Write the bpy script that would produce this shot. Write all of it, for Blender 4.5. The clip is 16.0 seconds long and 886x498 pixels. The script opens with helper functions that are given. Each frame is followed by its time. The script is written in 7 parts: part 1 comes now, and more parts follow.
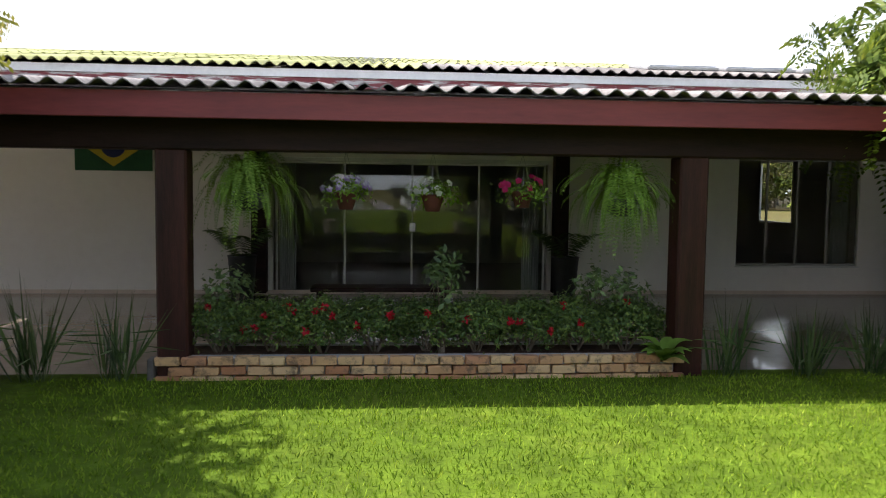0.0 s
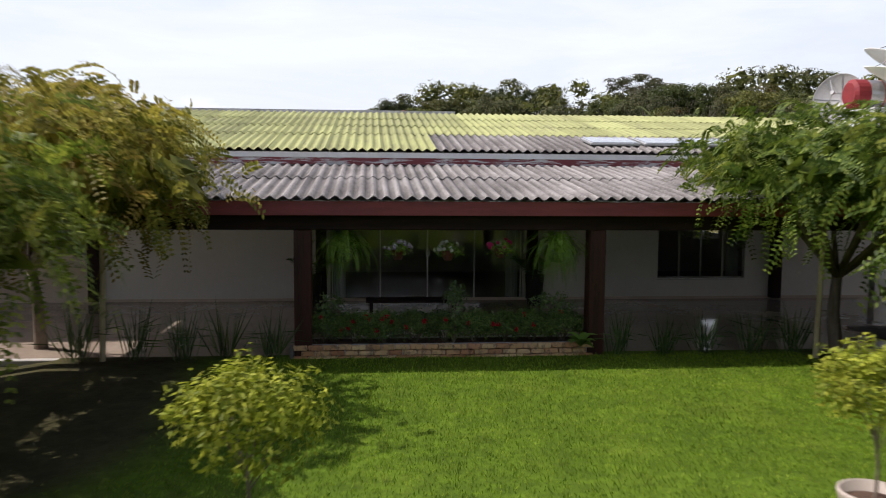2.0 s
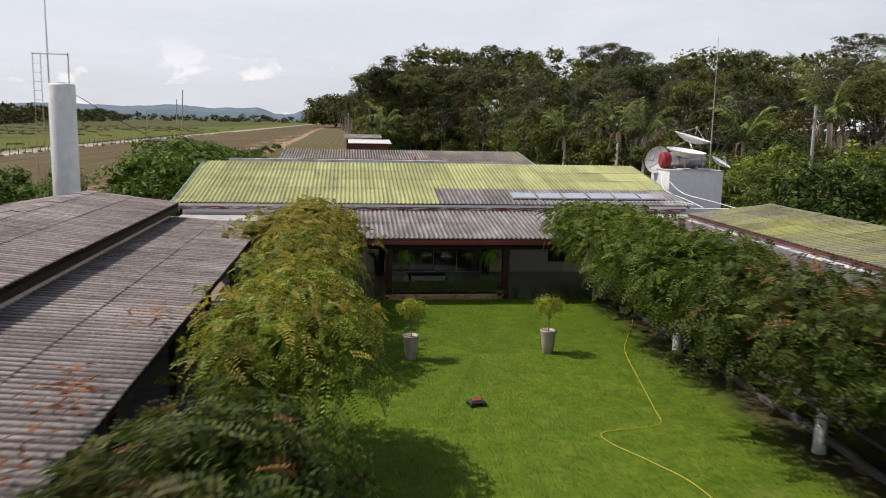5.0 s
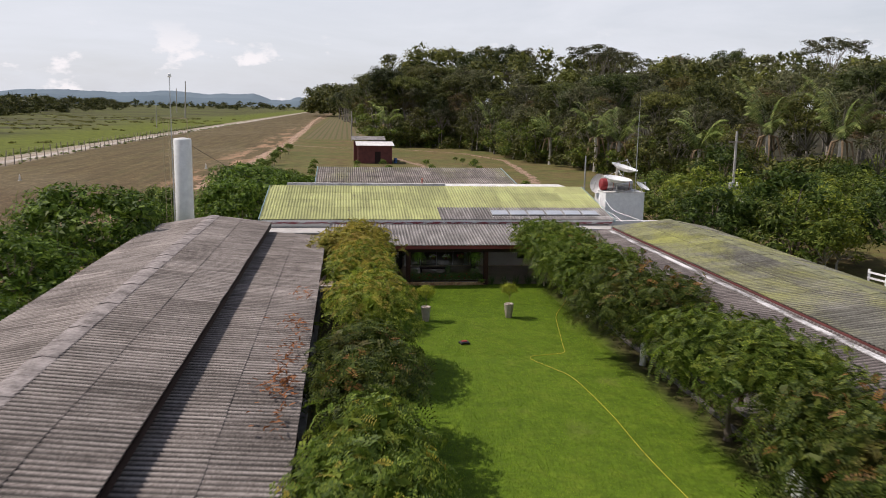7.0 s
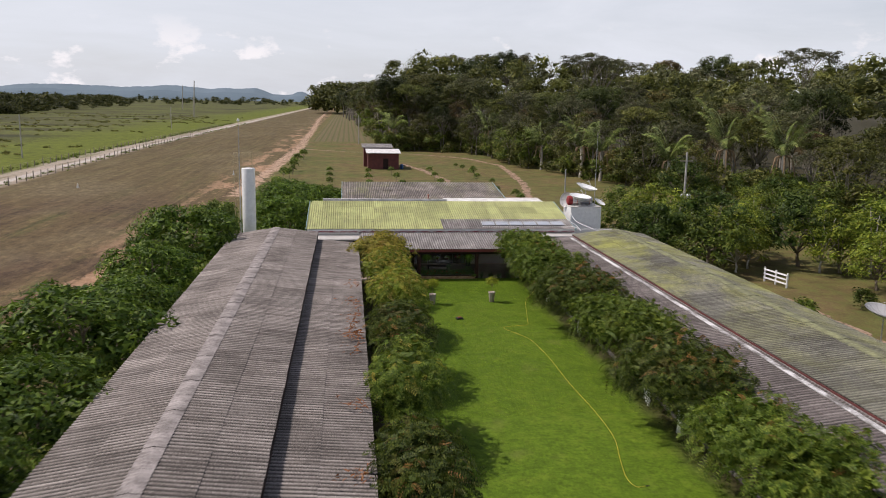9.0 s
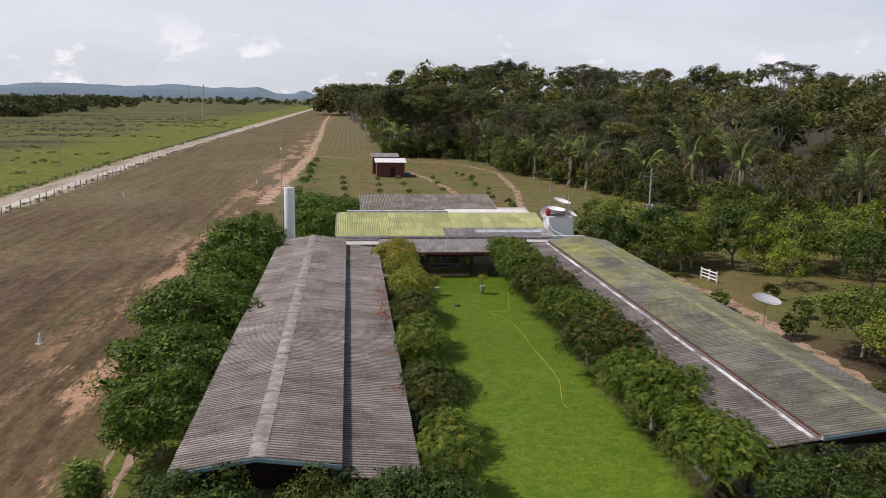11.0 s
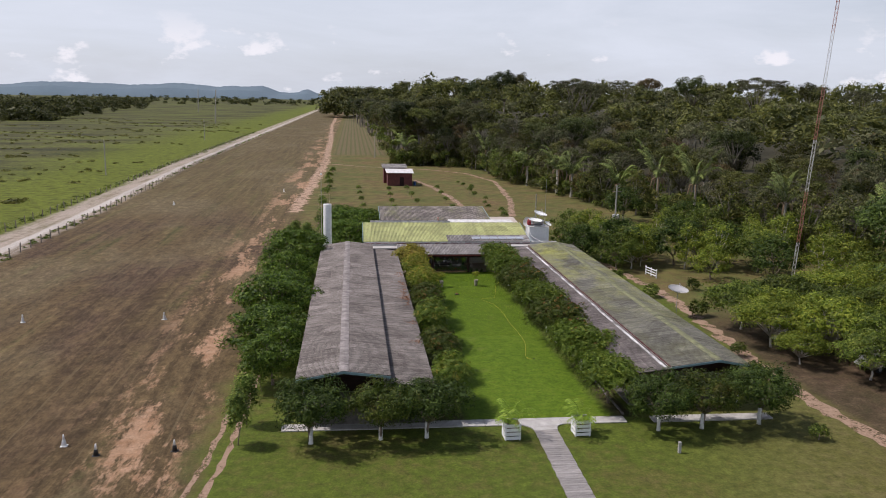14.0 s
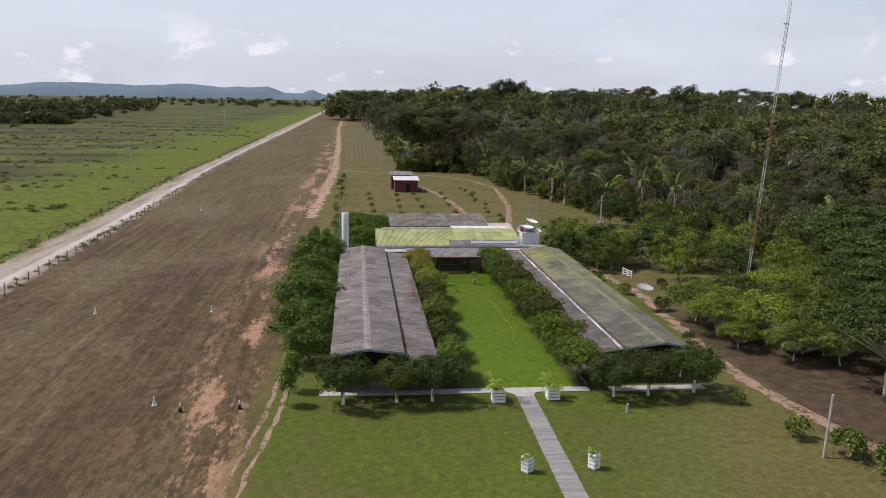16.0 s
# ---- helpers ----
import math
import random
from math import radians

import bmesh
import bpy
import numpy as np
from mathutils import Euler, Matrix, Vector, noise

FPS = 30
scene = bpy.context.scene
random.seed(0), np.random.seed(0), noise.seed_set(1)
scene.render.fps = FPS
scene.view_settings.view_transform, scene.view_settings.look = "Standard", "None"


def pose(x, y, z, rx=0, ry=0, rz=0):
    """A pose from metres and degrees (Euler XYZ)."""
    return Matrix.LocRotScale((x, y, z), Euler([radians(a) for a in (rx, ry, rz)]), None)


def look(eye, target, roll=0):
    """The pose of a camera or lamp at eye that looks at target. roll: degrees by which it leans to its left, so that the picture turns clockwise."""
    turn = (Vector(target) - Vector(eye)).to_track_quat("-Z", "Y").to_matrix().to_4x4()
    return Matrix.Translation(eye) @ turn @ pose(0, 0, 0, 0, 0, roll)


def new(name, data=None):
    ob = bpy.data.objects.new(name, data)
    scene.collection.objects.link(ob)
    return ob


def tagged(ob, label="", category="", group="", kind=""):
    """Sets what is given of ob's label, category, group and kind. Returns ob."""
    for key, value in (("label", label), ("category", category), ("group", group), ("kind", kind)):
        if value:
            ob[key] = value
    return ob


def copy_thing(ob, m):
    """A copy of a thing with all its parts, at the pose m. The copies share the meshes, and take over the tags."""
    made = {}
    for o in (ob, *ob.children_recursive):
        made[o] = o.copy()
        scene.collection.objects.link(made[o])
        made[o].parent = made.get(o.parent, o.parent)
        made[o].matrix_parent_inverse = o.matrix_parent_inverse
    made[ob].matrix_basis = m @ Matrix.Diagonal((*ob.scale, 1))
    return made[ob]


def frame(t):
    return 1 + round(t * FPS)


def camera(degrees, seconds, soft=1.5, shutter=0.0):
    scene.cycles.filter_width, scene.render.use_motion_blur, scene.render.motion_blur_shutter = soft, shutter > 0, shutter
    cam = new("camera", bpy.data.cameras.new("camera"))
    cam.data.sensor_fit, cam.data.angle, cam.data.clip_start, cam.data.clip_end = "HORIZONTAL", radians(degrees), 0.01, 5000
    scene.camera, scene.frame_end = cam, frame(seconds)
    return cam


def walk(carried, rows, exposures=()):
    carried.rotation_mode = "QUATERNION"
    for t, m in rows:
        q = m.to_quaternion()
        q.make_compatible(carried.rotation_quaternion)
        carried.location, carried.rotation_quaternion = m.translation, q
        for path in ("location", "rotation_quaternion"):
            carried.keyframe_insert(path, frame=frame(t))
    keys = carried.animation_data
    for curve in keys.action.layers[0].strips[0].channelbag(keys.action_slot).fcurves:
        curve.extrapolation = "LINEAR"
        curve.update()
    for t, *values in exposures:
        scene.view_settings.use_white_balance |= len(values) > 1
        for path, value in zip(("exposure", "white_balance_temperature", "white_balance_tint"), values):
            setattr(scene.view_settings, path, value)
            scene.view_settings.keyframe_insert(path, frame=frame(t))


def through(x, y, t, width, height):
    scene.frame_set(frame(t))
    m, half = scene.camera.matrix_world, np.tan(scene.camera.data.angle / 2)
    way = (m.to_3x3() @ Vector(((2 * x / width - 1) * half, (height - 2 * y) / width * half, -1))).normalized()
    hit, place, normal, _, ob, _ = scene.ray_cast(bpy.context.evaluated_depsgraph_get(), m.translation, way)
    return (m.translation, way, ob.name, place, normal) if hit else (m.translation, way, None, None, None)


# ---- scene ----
cam = camera(57.0, 16.0, soft=0.95, shutter=0.5)
# seconds, eye x y z, yaw, pitch, roll
ROWS = [
    (0, -0.619, 0.145, 1.668, -4.84, -4.19, -0.70),
    (0.5, -0.699, -0.571, 1.813, -4.88, -3.98, -0.58),
    (1, -0.845, -1.655, 2.033, -4.88, -4.07, -0.46),
    (1.5, -1.039, -3.074, 2.331, -4.95, -4.45, -0.39),
    (2, -1.289, -4.930, 2.735, -5.15, -5.07, -0.42),
    (2.5, -1.540, -6.882, 3.172, -5.48, -5.86, -0.53),
    (3, -1.873, -9.348, 3.737, -5.87, -6.72, -0.70),
    (3.5, -2.278, -12.054, 4.352, -6.20, -7.50, -0.90),
    (4, -2.721, -15.250, 5.028, -6.27, -8.03, -1.03),
    (6.5, -5.168, -33.605, 9.003, -6.72, -9.62, -0.98),
    (7, -5.651, -37.164, 9.813, -6.71, -9.82, -0.97),
    (7.5, -6.123, -40.831, 10.631, -6.69, -9.98, -0.97),
    (8, -6.586, -44.578, 11.453, -6.66, -10.10, -0.97),
    (8.5, -7.044, -48.386, 12.277, -6.63, -10.18, -0.97),
    (9, -7.500, -52.232, 13.101, -6.60, -10.24, -0.98),
    (11.5, -9.784, -71.525, 17.171, -6.43, -10.38, -0.99),
    (12, -10.243, -75.321, 17.970, -6.40, -10.41, -0.99),
    (12.5, -10.699, -79.083, 18.763, -6.37, -10.43, -0.99),
    (13, -11.152, -82.809, 19.552, -6.34, -10.46, -0.99),
    (13.5, -11.596, -86.501, 20.338, -6.31, -10.48, -0.99),
    (14, -12.030, -90.161, 21.121, -6.27, -10.51, -0.99),
    (14.5, -12.448, -93.795, 21.904, -6.22, -10.53, -0.99),
    (15, -12.846, -97.413, 22.687, -6.16, -10.53, -1.00),
    (15.5, -13.219, -101.023, 23.474, -6.08, -10.53, -1.02),
    (16, -13.560, -104.639, 24.267, -5.99, -10.50, -1.05),
]
walk(cam, [(t, pose(x, y, z, 90 + pitch, roll, yaw)) for t, x, y, z, yaw, pitch, roll in ROWS],
     [(0.0, 1.24, 6400, 15), (0.5, 0.94, 6400, 15), (1.0, 0.64, 6400, 15), (1.5, 0.36, 6400, 16), (2.5, 0.07, 6420, 17), (7.0, -0.15, 6550, 17), (12.0, -0.21, 6350, 18), (16.0, -0.25, 6200, 18)])

# ---- light ----
SUN = Vector((-0.545, 0.165, 0.82)).normalized()
world = bpy.data.worlds.new("sky")
scene.world = world
world.use_nodes = True
wt = world.node_tree
wt.nodes.clear()


def wnode(kind, **kw):
    n = wt.nodes.new(kind)
    for k, v in kw.items():
        n.inputs[k].default_value = v
    return n


sky = wt.nodes.new("ShaderNodeTexSky")
sky.sky_type, sky.sun_disc = "NISHITA", False
sky.sun_elevation = math.asin(SUN.z)
sky.sun_rotation = math.atan2(SUN.x, SUN.y)
sky.air_density, sky.dust_density, sky.ozone_density = 1.0, 2.0, 1.0
coord = wt.nodes.new("ShaderNodeTexCoord")
stretch = wnode("ShaderNodeMapping", Scale=(1.0, 1.0, 5.0))
veil = wnode("ShaderNodeTexNoise", Scale=2.2, Detail=7.0, Roughness=0.6, Distortion=0.4)
veil_ramp = wt.nodes.new("ShaderNodeValToRGB")
veil_ramp.color_ramp.elements[0].position, veil_ramp.color_ramp.elements[0].color = 0.30, (0.66, 0.66, 0.66, 1)
veil_ramp.color_ramp.elements[1].position, veil_ramp.color_ramp.elements[1].color = 0.62, (0.97, 0.97, 0.97, 1)
puff_map = wnode("ShaderNodeMapping", Scale=(1.0, 1.0, 1.9), Location=(0.35, 0.1, 0.0))
puff = wnode("ShaderNodeTexNoise", Scale=16.0, Detail=8.0, Roughness=0.55)
puff_ramp = wt.nodes.new("ShaderNodeValToRGB")
puff_ramp.color_ramp.elements[0].position = 0.60
puff_ramp.color_ramp.elements[1].position = 0.67
sep = wt.nodes.new("ShaderNodeSeparateXYZ")
low = wnode("ShaderNodeMapRange")
for k, v in (("From Min", 0.05), ("From Max", 0.095), ("To Min", 1.0), ("To Max", 0.0)):
    low.inputs[k].default_value = v
both = wt.nodes.new("ShaderNodeMath")
both.operation = "MULTIPLY"
mix1 = wt.nodes.new("ShaderNodeMix")
mix1.data_type = "RGBA"
mix1.inputs[7].default_value = (7.35, 7.90, 8.35, 1)
mix2 = wt.nodes.new("ShaderNodeMix")
mix2.data_type = "RGBA"
mix2.inputs[7].default_value = (9.0, 9.0, 9.0, 1)
back = wnode("ShaderNodeBackground", Strength=0.115)
out = wt.nodes.new("ShaderNodeOutputWorld")
L = wt.links.new
L(coord.outputs["Generated"], stretch.inputs["Vector"])
L(stretch.outputs["Vector"], veil.inputs["Vector"])
L(veil.outputs["Fac"], veil_ramp.inputs["Fac"])
L(coord.outputs["Generated"], puff_map.inputs["Vector"])
L(puff_map.outputs["Vector"], puff.inputs["Vector"])
L(puff.outputs["Fac"], puff_ramp.inputs["Fac"])
L(coord.outputs["Generated"], sep.inputs["Vector"])
L(sep.outputs["Z"], low.inputs["Value"])
L(puff_ramp.outputs["Color"], both.inputs[0])
L(low.outputs["Result"], both.inputs[1])
L(sky.outputs["Color"], mix1.inputs[6])
high = wnode("ShaderNodeMapRange")
for k, v in (("From Min", 0.24), ("From Max", 0.62), ("To Min", 1.0), ("To Max", 0.12)):
    high.inputs[k].default_value = v
thin = wt.nodes.new("ShaderNodeMath")
thin.operation = "MULTIPLY"
L(sep.outputs["Z"], high.inputs["Value"])
L(veil_ramp.outputs["Color"], thin.inputs[0])
L(high.outputs["Result"], thin.inputs[1])
L(thin.outputs["Value"], mix1.inputs[0])
L(mix1.outputs[2], mix2.inputs[6])
L(both.outputs["Value"], mix2.inputs[0])
L(mix2.outputs[2], back.inputs["Color"])
L(back.outputs["Background"], out.inputs["Surface"])

sun_data = bpy.data.lights.new("sun", "SUN")
sun_data.energy, sun_data.angle, sun_data.color = 4.6, radians(0.6), (1.0, 0.95, 0.87)
sun = new("sun", sun_data)
sun.matrix_world = look((0, 0, 60), Vector((0, 0, 60)) - SUN)


# ---- materials ----
class Nodes:
    """A small helper that builds a material's node tree."""

    def __init__(self, name):
        self.mat = bpy.data.materials.new(name)
        self.mat.use_nodes = True
        self.tree = self.mat.node_tree
        self.tree.nodes.clear()

    def add(self, kind, **kw):
        n = self.tree.nodes.new(kind)
        for k, v in kw.items():
            n.inputs[k].default_value = v
        return n

    def link(self, a, b):
        self.tree.links.new(a, b)

    def pos(self, scale=(1, 1, 1), local=False):
        if local:
            src = self.add("ShaderNodeTexCoord").outputs["Object"]
        else:
            src = self.add("ShaderNodeNewGeometry").outputs["Position"]
        m = self.add("ShaderNodeMapping", Scale=scale)
        self.link(src, m.inputs["Vector"])
        return m.outputs["Vector"]

    def noise(self, vec, scale, detail=4.0, rough=0.55):
        n = self.add("ShaderNodeTexNoise", Scale=scale, Detail=detail, Roughness=rough)
        self.link(vec, n.inputs["Vector"])
        return n.outputs["Fac"]

    def ramp(self, fac, *stops):
        r = self.add("ShaderNodeValToRGB")
        el = r.color_ramp.elements
        while len(el) < len(stops):
            el.new(0.5)
        for e, (p, c) in zip(el, stops):
            e.position = p
            e.color = (c, c, c, 1) if isinstance(c, (int, float)) else (*c, 1)
        self.link(fac, r.inputs["Fac"])
        return r.outputs["Color"]

    def mix(self, fac, a, b, mode="MIX"):
        m = self.add("ShaderNodeMix")
        m.data_type, m.blend_type = "RGBA", mode
        for v, i in ((fac, 0), (a, 6), (b, 7)):
            if isinstance(v, (int, float)):
                m.inputs[i].default_value = v if i == 0 else (v, v, v, 1)
            elif isinstance(v, tuple):
                m.inputs[i].default_value = (*v, 1)
            else:
                self.link(v, m.inputs[i])
        return m.outputs[2]

    def math(self, op, a, b=0.0, clamp=False):
        m = self.add("ShaderNodeMath")
        m.operation, m.use_clamp = op, clamp
        for v, i in ((a, 0), (b, 1)):
            if isinstance(v, (int, float)):
                m.inputs[i].default_value = v
            else:
                self.link(v, m.inputs[i])
        return m.outputs[0]

    def step(self, v, lo, hi):
        m = self.add("ShaderNodeMapRange")
        m.interpolation_type = "SMOOTHSTEP"
        m.inputs["From Min"].default_value, m.inputs["From Max"].default_value = min(lo, hi), max(lo, hi)
        m.inputs["To Min"].default_value, m.inputs["To Max"].default_value = (0, 1) if hi > lo else (1, 0)
        self.link(v, m.inputs["Value"])
        return m.outputs["Result"]

    def random(self):
        return self.add("ShaderNodeObjectInfo").outputs["Random"]

    def island(self):
        return self.add("ShaderNodeNewGeometry").outputs["Random Per Island"]

    def done(self, color, rough=0.8, bump=None, strength=0.3, distance=0.02, metal=0.0, through=0.0, through_color=None, coat=0.0, spec=0.5):
        b = self.add("ShaderNodeBsdfPrincipled")
        for v, k in ((color, "Base Color"), (rough, "Roughness"), (metal, "Metallic")):
            if isinstance(v, (int, float)):
                b.inputs[k].default_value = v
            elif isinstance(v, tuple):
                b.inputs[k].default_value = (*v, 1)
            else:
                self.link(v, b.inputs[k])
        b.inputs["Coat Weight"].default_value = coat
        b.inputs["Specular IOR Level"].default_value = spec
        if bump is not None:
            n = self.add("ShaderNodeBump", Strength=strength, Distance=distance)
            self.link(bump, n.inputs["Height"])
            self.link(n.outputs["Normal"], b.inputs["Normal"])
        last = b.outputs["BSDF"]
        if through > 0:
            t = self.add("ShaderNodeBsdfTranslucent")
            tc = through_color if through_color is not None else color
            if isinstance(tc, tuple):
                t.inputs["Color"].default_value = (*tc, 1)
            else:
                self.link(tc, t.inputs["Color"])
            m = self.add("ShaderNodeMixShader", Fac=through)
            self.link(last, m.inputs[1])
            self.link(t.outputs["BSDF"], m.inputs[2])
            last = m.outputs["Shader"]
        o = self.add("ShaderNodeOutputMaterial")
        self.link(last, o.inputs["Surface"])
        return self.mat


def plain(name, c1, c2, scale=6.0, rough=0.7, strength=0.25, distance=0.01, metal=0.0, vary=0.0, stretch=(1, 1, 1), local=False, coat=0.0, spec=0.5):
    """Two tones broken up by coarse and fine noise, with fine relief."""
    n = Nodes(name)
    p = n.pos(stretch, local)
    a = n.noise(p, scale, 5)
    b = n.noise(p, scale * 9, 3)
    f = n.math("ADD", n.math("MULTIPLY", a, 0.65), n.math("MULTIPLY", b, 0.35))
    c = n.ramp(f, (0.32, c1), (0.68, c2))
    if vary:
        v = n.math("ADD", n.math("MULTIPLY", n.random(), vary * 2), 1 - vary)
        c = n.mix(1.0, c, v, "MULTIPLY")
    return n.done(c, rough, f, strength, distance, metal, coat=coat, spec=spec)


def leaves(name, dark, mid, light, vary=0.35, through=0.35, rough=0.55, clump=0.0, tip=None, tips=(0.48, 0.66, 0.85), spec=0.16, hues=None):
    """Leaf colour that changes from leaf to leaf, clump to clump and plant to plant."""
    n = Nodes(name)
    c = n.ramp(n.island(), (0.0, dark), (0.55, mid), (1.0, light))
    if tip is not None:
        c = n.mix(n.ramp(n.noise(n.pos(), 1.1, 3), (tips[0], 0.0), (tips[1], tips[2])), c, tip)
    g = n.ramp(n.noise(n.pos(), clump or 0.6, 3), (0.3, 0.62), (0.7, 1.25))
    c = n.mix(1.0, c, g, "MULTIPLY")
    v = n.math("ADD", n.math("MULTIPLY", n.random(), vary * 2), 1 - vary)
    c = n.mix(1.0, c, v, "MULTIPLY")
    if hues is not None:
        h = n.math("FRACT", n.math("MULTIPLY", n.random(), 7.31))
        c = n.mix(1.0, c, n.ramp(h, *hues), "MULTIPLY")
    return n.done(c, rough, through=through, spec=spec)


def cement(name, slope, base=(0.168, 0.143, 0.126), pale=(0.36, 0.318, 0.288), dark=(0.056, 0.046, 0.040), coat=None, coat_amount=0.0, moss=None, moss_amount=0.0, trough_dark=0.42):
    """Weathered fibre-cement sheet: stained down the slope, with old paint or moss where it has some."""
    n = Nodes(name)
    s = (0.35, 3.0, 1.0) if slope == "x" else (3.0, 0.35, 1.0)
    p = n.pos()
    streak = n.noise(n.pos(s), 1.3, 6, 0.65)
    blotch = n.noise(p, 0.45, 5, 0.6)
    fine = n.noise(p, 22, 4, 0.7)
    f = n.math("ADD", n.math("MULTIPLY", streak, 0.34), n.math("ADD", n.math("MULTIPLY", blotch, 0.26), n.math("MULTIPLY", fine, 0.40)))
    c = n.ramp(f, (0.37, dark), (0.46, base), (0.585, pale))
    if coat is not None:
        worn = n.ramp(n.math("ADD", n.math("MULTIPLY", streak, 0.45), n.math("MULTIPLY", fine, 0.55)), (0.36, 0.0), (0.44, 1.0))
        tone = n.ramp(n.noise(n.pos(s), 0.9, 4), (0.3, tuple(v * 0.72 for v in coat)), (0.7, coat))
        c = n.mix(n.math("MULTIPLY", worn, coat_amount), c, tone)
    if moss is not None:
        grown = n.ramp(n.math("ADD", n.math("MULTIPLY", n.noise(n.pos((1.0, 0.6, 1.0)), 0.30, 6, 0.66), 0.7), n.math("MULTIPLY", fine, 0.3)), (0.62 - moss_amount * 0.3, 0.0), (0.80 - moss_amount * 0.3, 0.8))
        here = n.add("ShaderNodeSeparateXYZ")
        n.link(p, here.inputs["Vector"])
        grown = n.math("MULTIPLY", grown, n.math("ADD", n.math("MULTIPLY", n.step(here.outputs["Y"], -34.0, 2.0), 0.8), 0.2))
        c = n.mix(grown, c, n.ramp(fine, (0.3, tuple(v * 0.6 for v in moss)), (0.7, moss)))
    v = n.math("ADD", n.math("MULTIPLY", n.random(), 0.30), 0.82)
    c = n.mix(1.0, c, v, "MULTIPLY")
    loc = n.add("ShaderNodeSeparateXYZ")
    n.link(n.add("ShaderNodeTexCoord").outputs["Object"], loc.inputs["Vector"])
    # the troughs of the waves turn darker, by an uneven amount
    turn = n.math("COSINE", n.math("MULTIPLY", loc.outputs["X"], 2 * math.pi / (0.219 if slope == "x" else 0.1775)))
    trough = n.math("MULTIPLY", n.step(turn, 0.75, -0.65), n.math("ADD", n.math("MULTIPLY", n.math("SUBTRACT", n.noise(p, 0.8, 5, 0.65), 0.5), 1.8), n.math("ADD", trough_dark, 0.35)), True)
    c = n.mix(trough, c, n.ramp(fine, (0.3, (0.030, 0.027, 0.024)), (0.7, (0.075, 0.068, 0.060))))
    return n.done(c, 0.9, fine, 0.35, 0.006, spec=0.25)


M = {}
M["sheet_x"] = cement("sheet_x", "x", trough_dark=0.66)
M["sheet_dark"] = cement("sheet_dark", "x", base=(0.125, 0.105, 0.098), pale=(0.27, 0.235, 0.22), trough_dark=0.55)
M["sheet_y"] = cement("sheet_y", "y", base=(0.175, 0.160, 0.152), pale=(0.34, 0.32, 0.305), trough_dark=0.2)
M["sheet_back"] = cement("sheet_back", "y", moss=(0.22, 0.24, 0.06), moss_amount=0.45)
M["sheet_moss"] = cement("sheet_moss", "x", base=(0.115, 0.112, 0.092), pale=(0.25, 0.24, 0.20), moss=(0.42, 0.43, 0.095), moss_amount=0.60, trough_dark=0.4)
M["sheet_green"] = cement("sheet_green", "y", coat=(0.39, 0.41, 0.165), coat_amount=0.93, trough_dark=-0.22)
M["ridge_cap"] = plain("ridge_cap", (0.105, 0.090, 0.082), (0.37, 0.33, 0.31), 1.7, 0.9, 0.6, 0.02)
M["ridge_moss"] = plain("ridge_moss", (0.085, 0.085, 0.062), (0.26, 0.265, 0.13), 1.7, 0.9, 0.6, 0.02)
M["white_wall"] = plain("white_wall", (0.80, 0.77, 0.735), (0.88, 0.855, 0.82), 0.8, 0.85, 0.15, 0.004)
M["white_paint"] = plain("white_paint", (0.62, 0.62, 0.61), (0.82, 0.82, 0.80), 3.0, 0.6, 0.2, 0.004)
M["dirty_white"] = plain("dirty_white", (0.36, 0.34, 0.32), (0.76, 0.75, 0.73), 2.2, 0.8, 0.3, 0.01)
M["pink_wall"] = plain("pink_wall", (0.60, 0.50, 0.42), (0.72, 0.62, 0.54), 1.0, 0.85, 0.15, 0.004)
M["log"] = plain("log", (0.016, 0.007, 0.006), (0.070, 0.022, 0.016), 3.0, 0.5, 0.5, 0.01, stretch=(4, 4, 0.35), spec=0.25)
M["beam"] = plain("beam", (0.012, 0.007, 0.007), (0.034, 0.016, 0.014), 3.0, 0.6, 0.4, 0.008, stretch=(0.4, 4, 4), spec=0.15)
M["red_board"] = plain("red_board", (0.15, 0.022, 0.024), (0.25, 0.040, 0.040), 2.0, 0.55, 0.25, 0.004, stretch=(0.5, 4, 4))
M["blue_trim"] = plain("blue_trim", (0.12, 0.20, 0.21), (0.24, 0.34, 0.35), 3.0, 0.6)
M["dark_room"] = plain("dark_room", (0.44, 0.42, 0.39), (0.56, 0.53, 0.49), 1.0, 0.9)
M["porch_floor"] = plain("porch_floor", (0.33, 0.26, 0.20), (0.43, 0.35, 0.28), 1.2, 0.16, 0.05, 0.002, coat=0.3)
M["old_concrete"] = plain("old_concrete", (0.055, 0.049, 0.043), (0.165, 0.150, 0.135), 1.6, 0.92, 0.6, 0.012)
M["concrete"] = plain("concrete", (0.28, 0.26, 0.24), (0.50, 0.48, 0.45), 1.6, 0.9, 0.5, 0.01)
M["bark"] = plain("bark", (0.09, 0.065, 0.045), (0.26, 0.21, 0.16), 5.0, 0.9, 0.8, 0.02, stretch=(2, 2, 0.5))
M["pale_bark"] = plain("pale_bark", (0.28, 0.25, 0.21), (0.52, 0.48, 0.42), 3.0, 0.85, 0.5, 0.02)
M["wood_bark"] = plain("wood_bark", (0.10, 0.085, 0.065), (0.27, 0.24, 0.195), 2.0, 0.9, 0.5, 0.03)
M["limewash"] = plain("limewash", (0.55, 0.53, 0.49), (0.80, 0.79, 0.76), 6.0, 0.9, 0.6, 0.01)
M["steel"] = plain("steel", (0.30, 0.30, 0.31), (0.55, 0.55, 0.56), 5.0, 0.35, 0.1, 0.002, metal=0.9)
M["galvanised"] = plain("galvanised", (0.32, 0.32, 0.32), (0.55, 0.55, 0.55), 4.0, 0.5, 0.1, 0.002, metal=0.6)
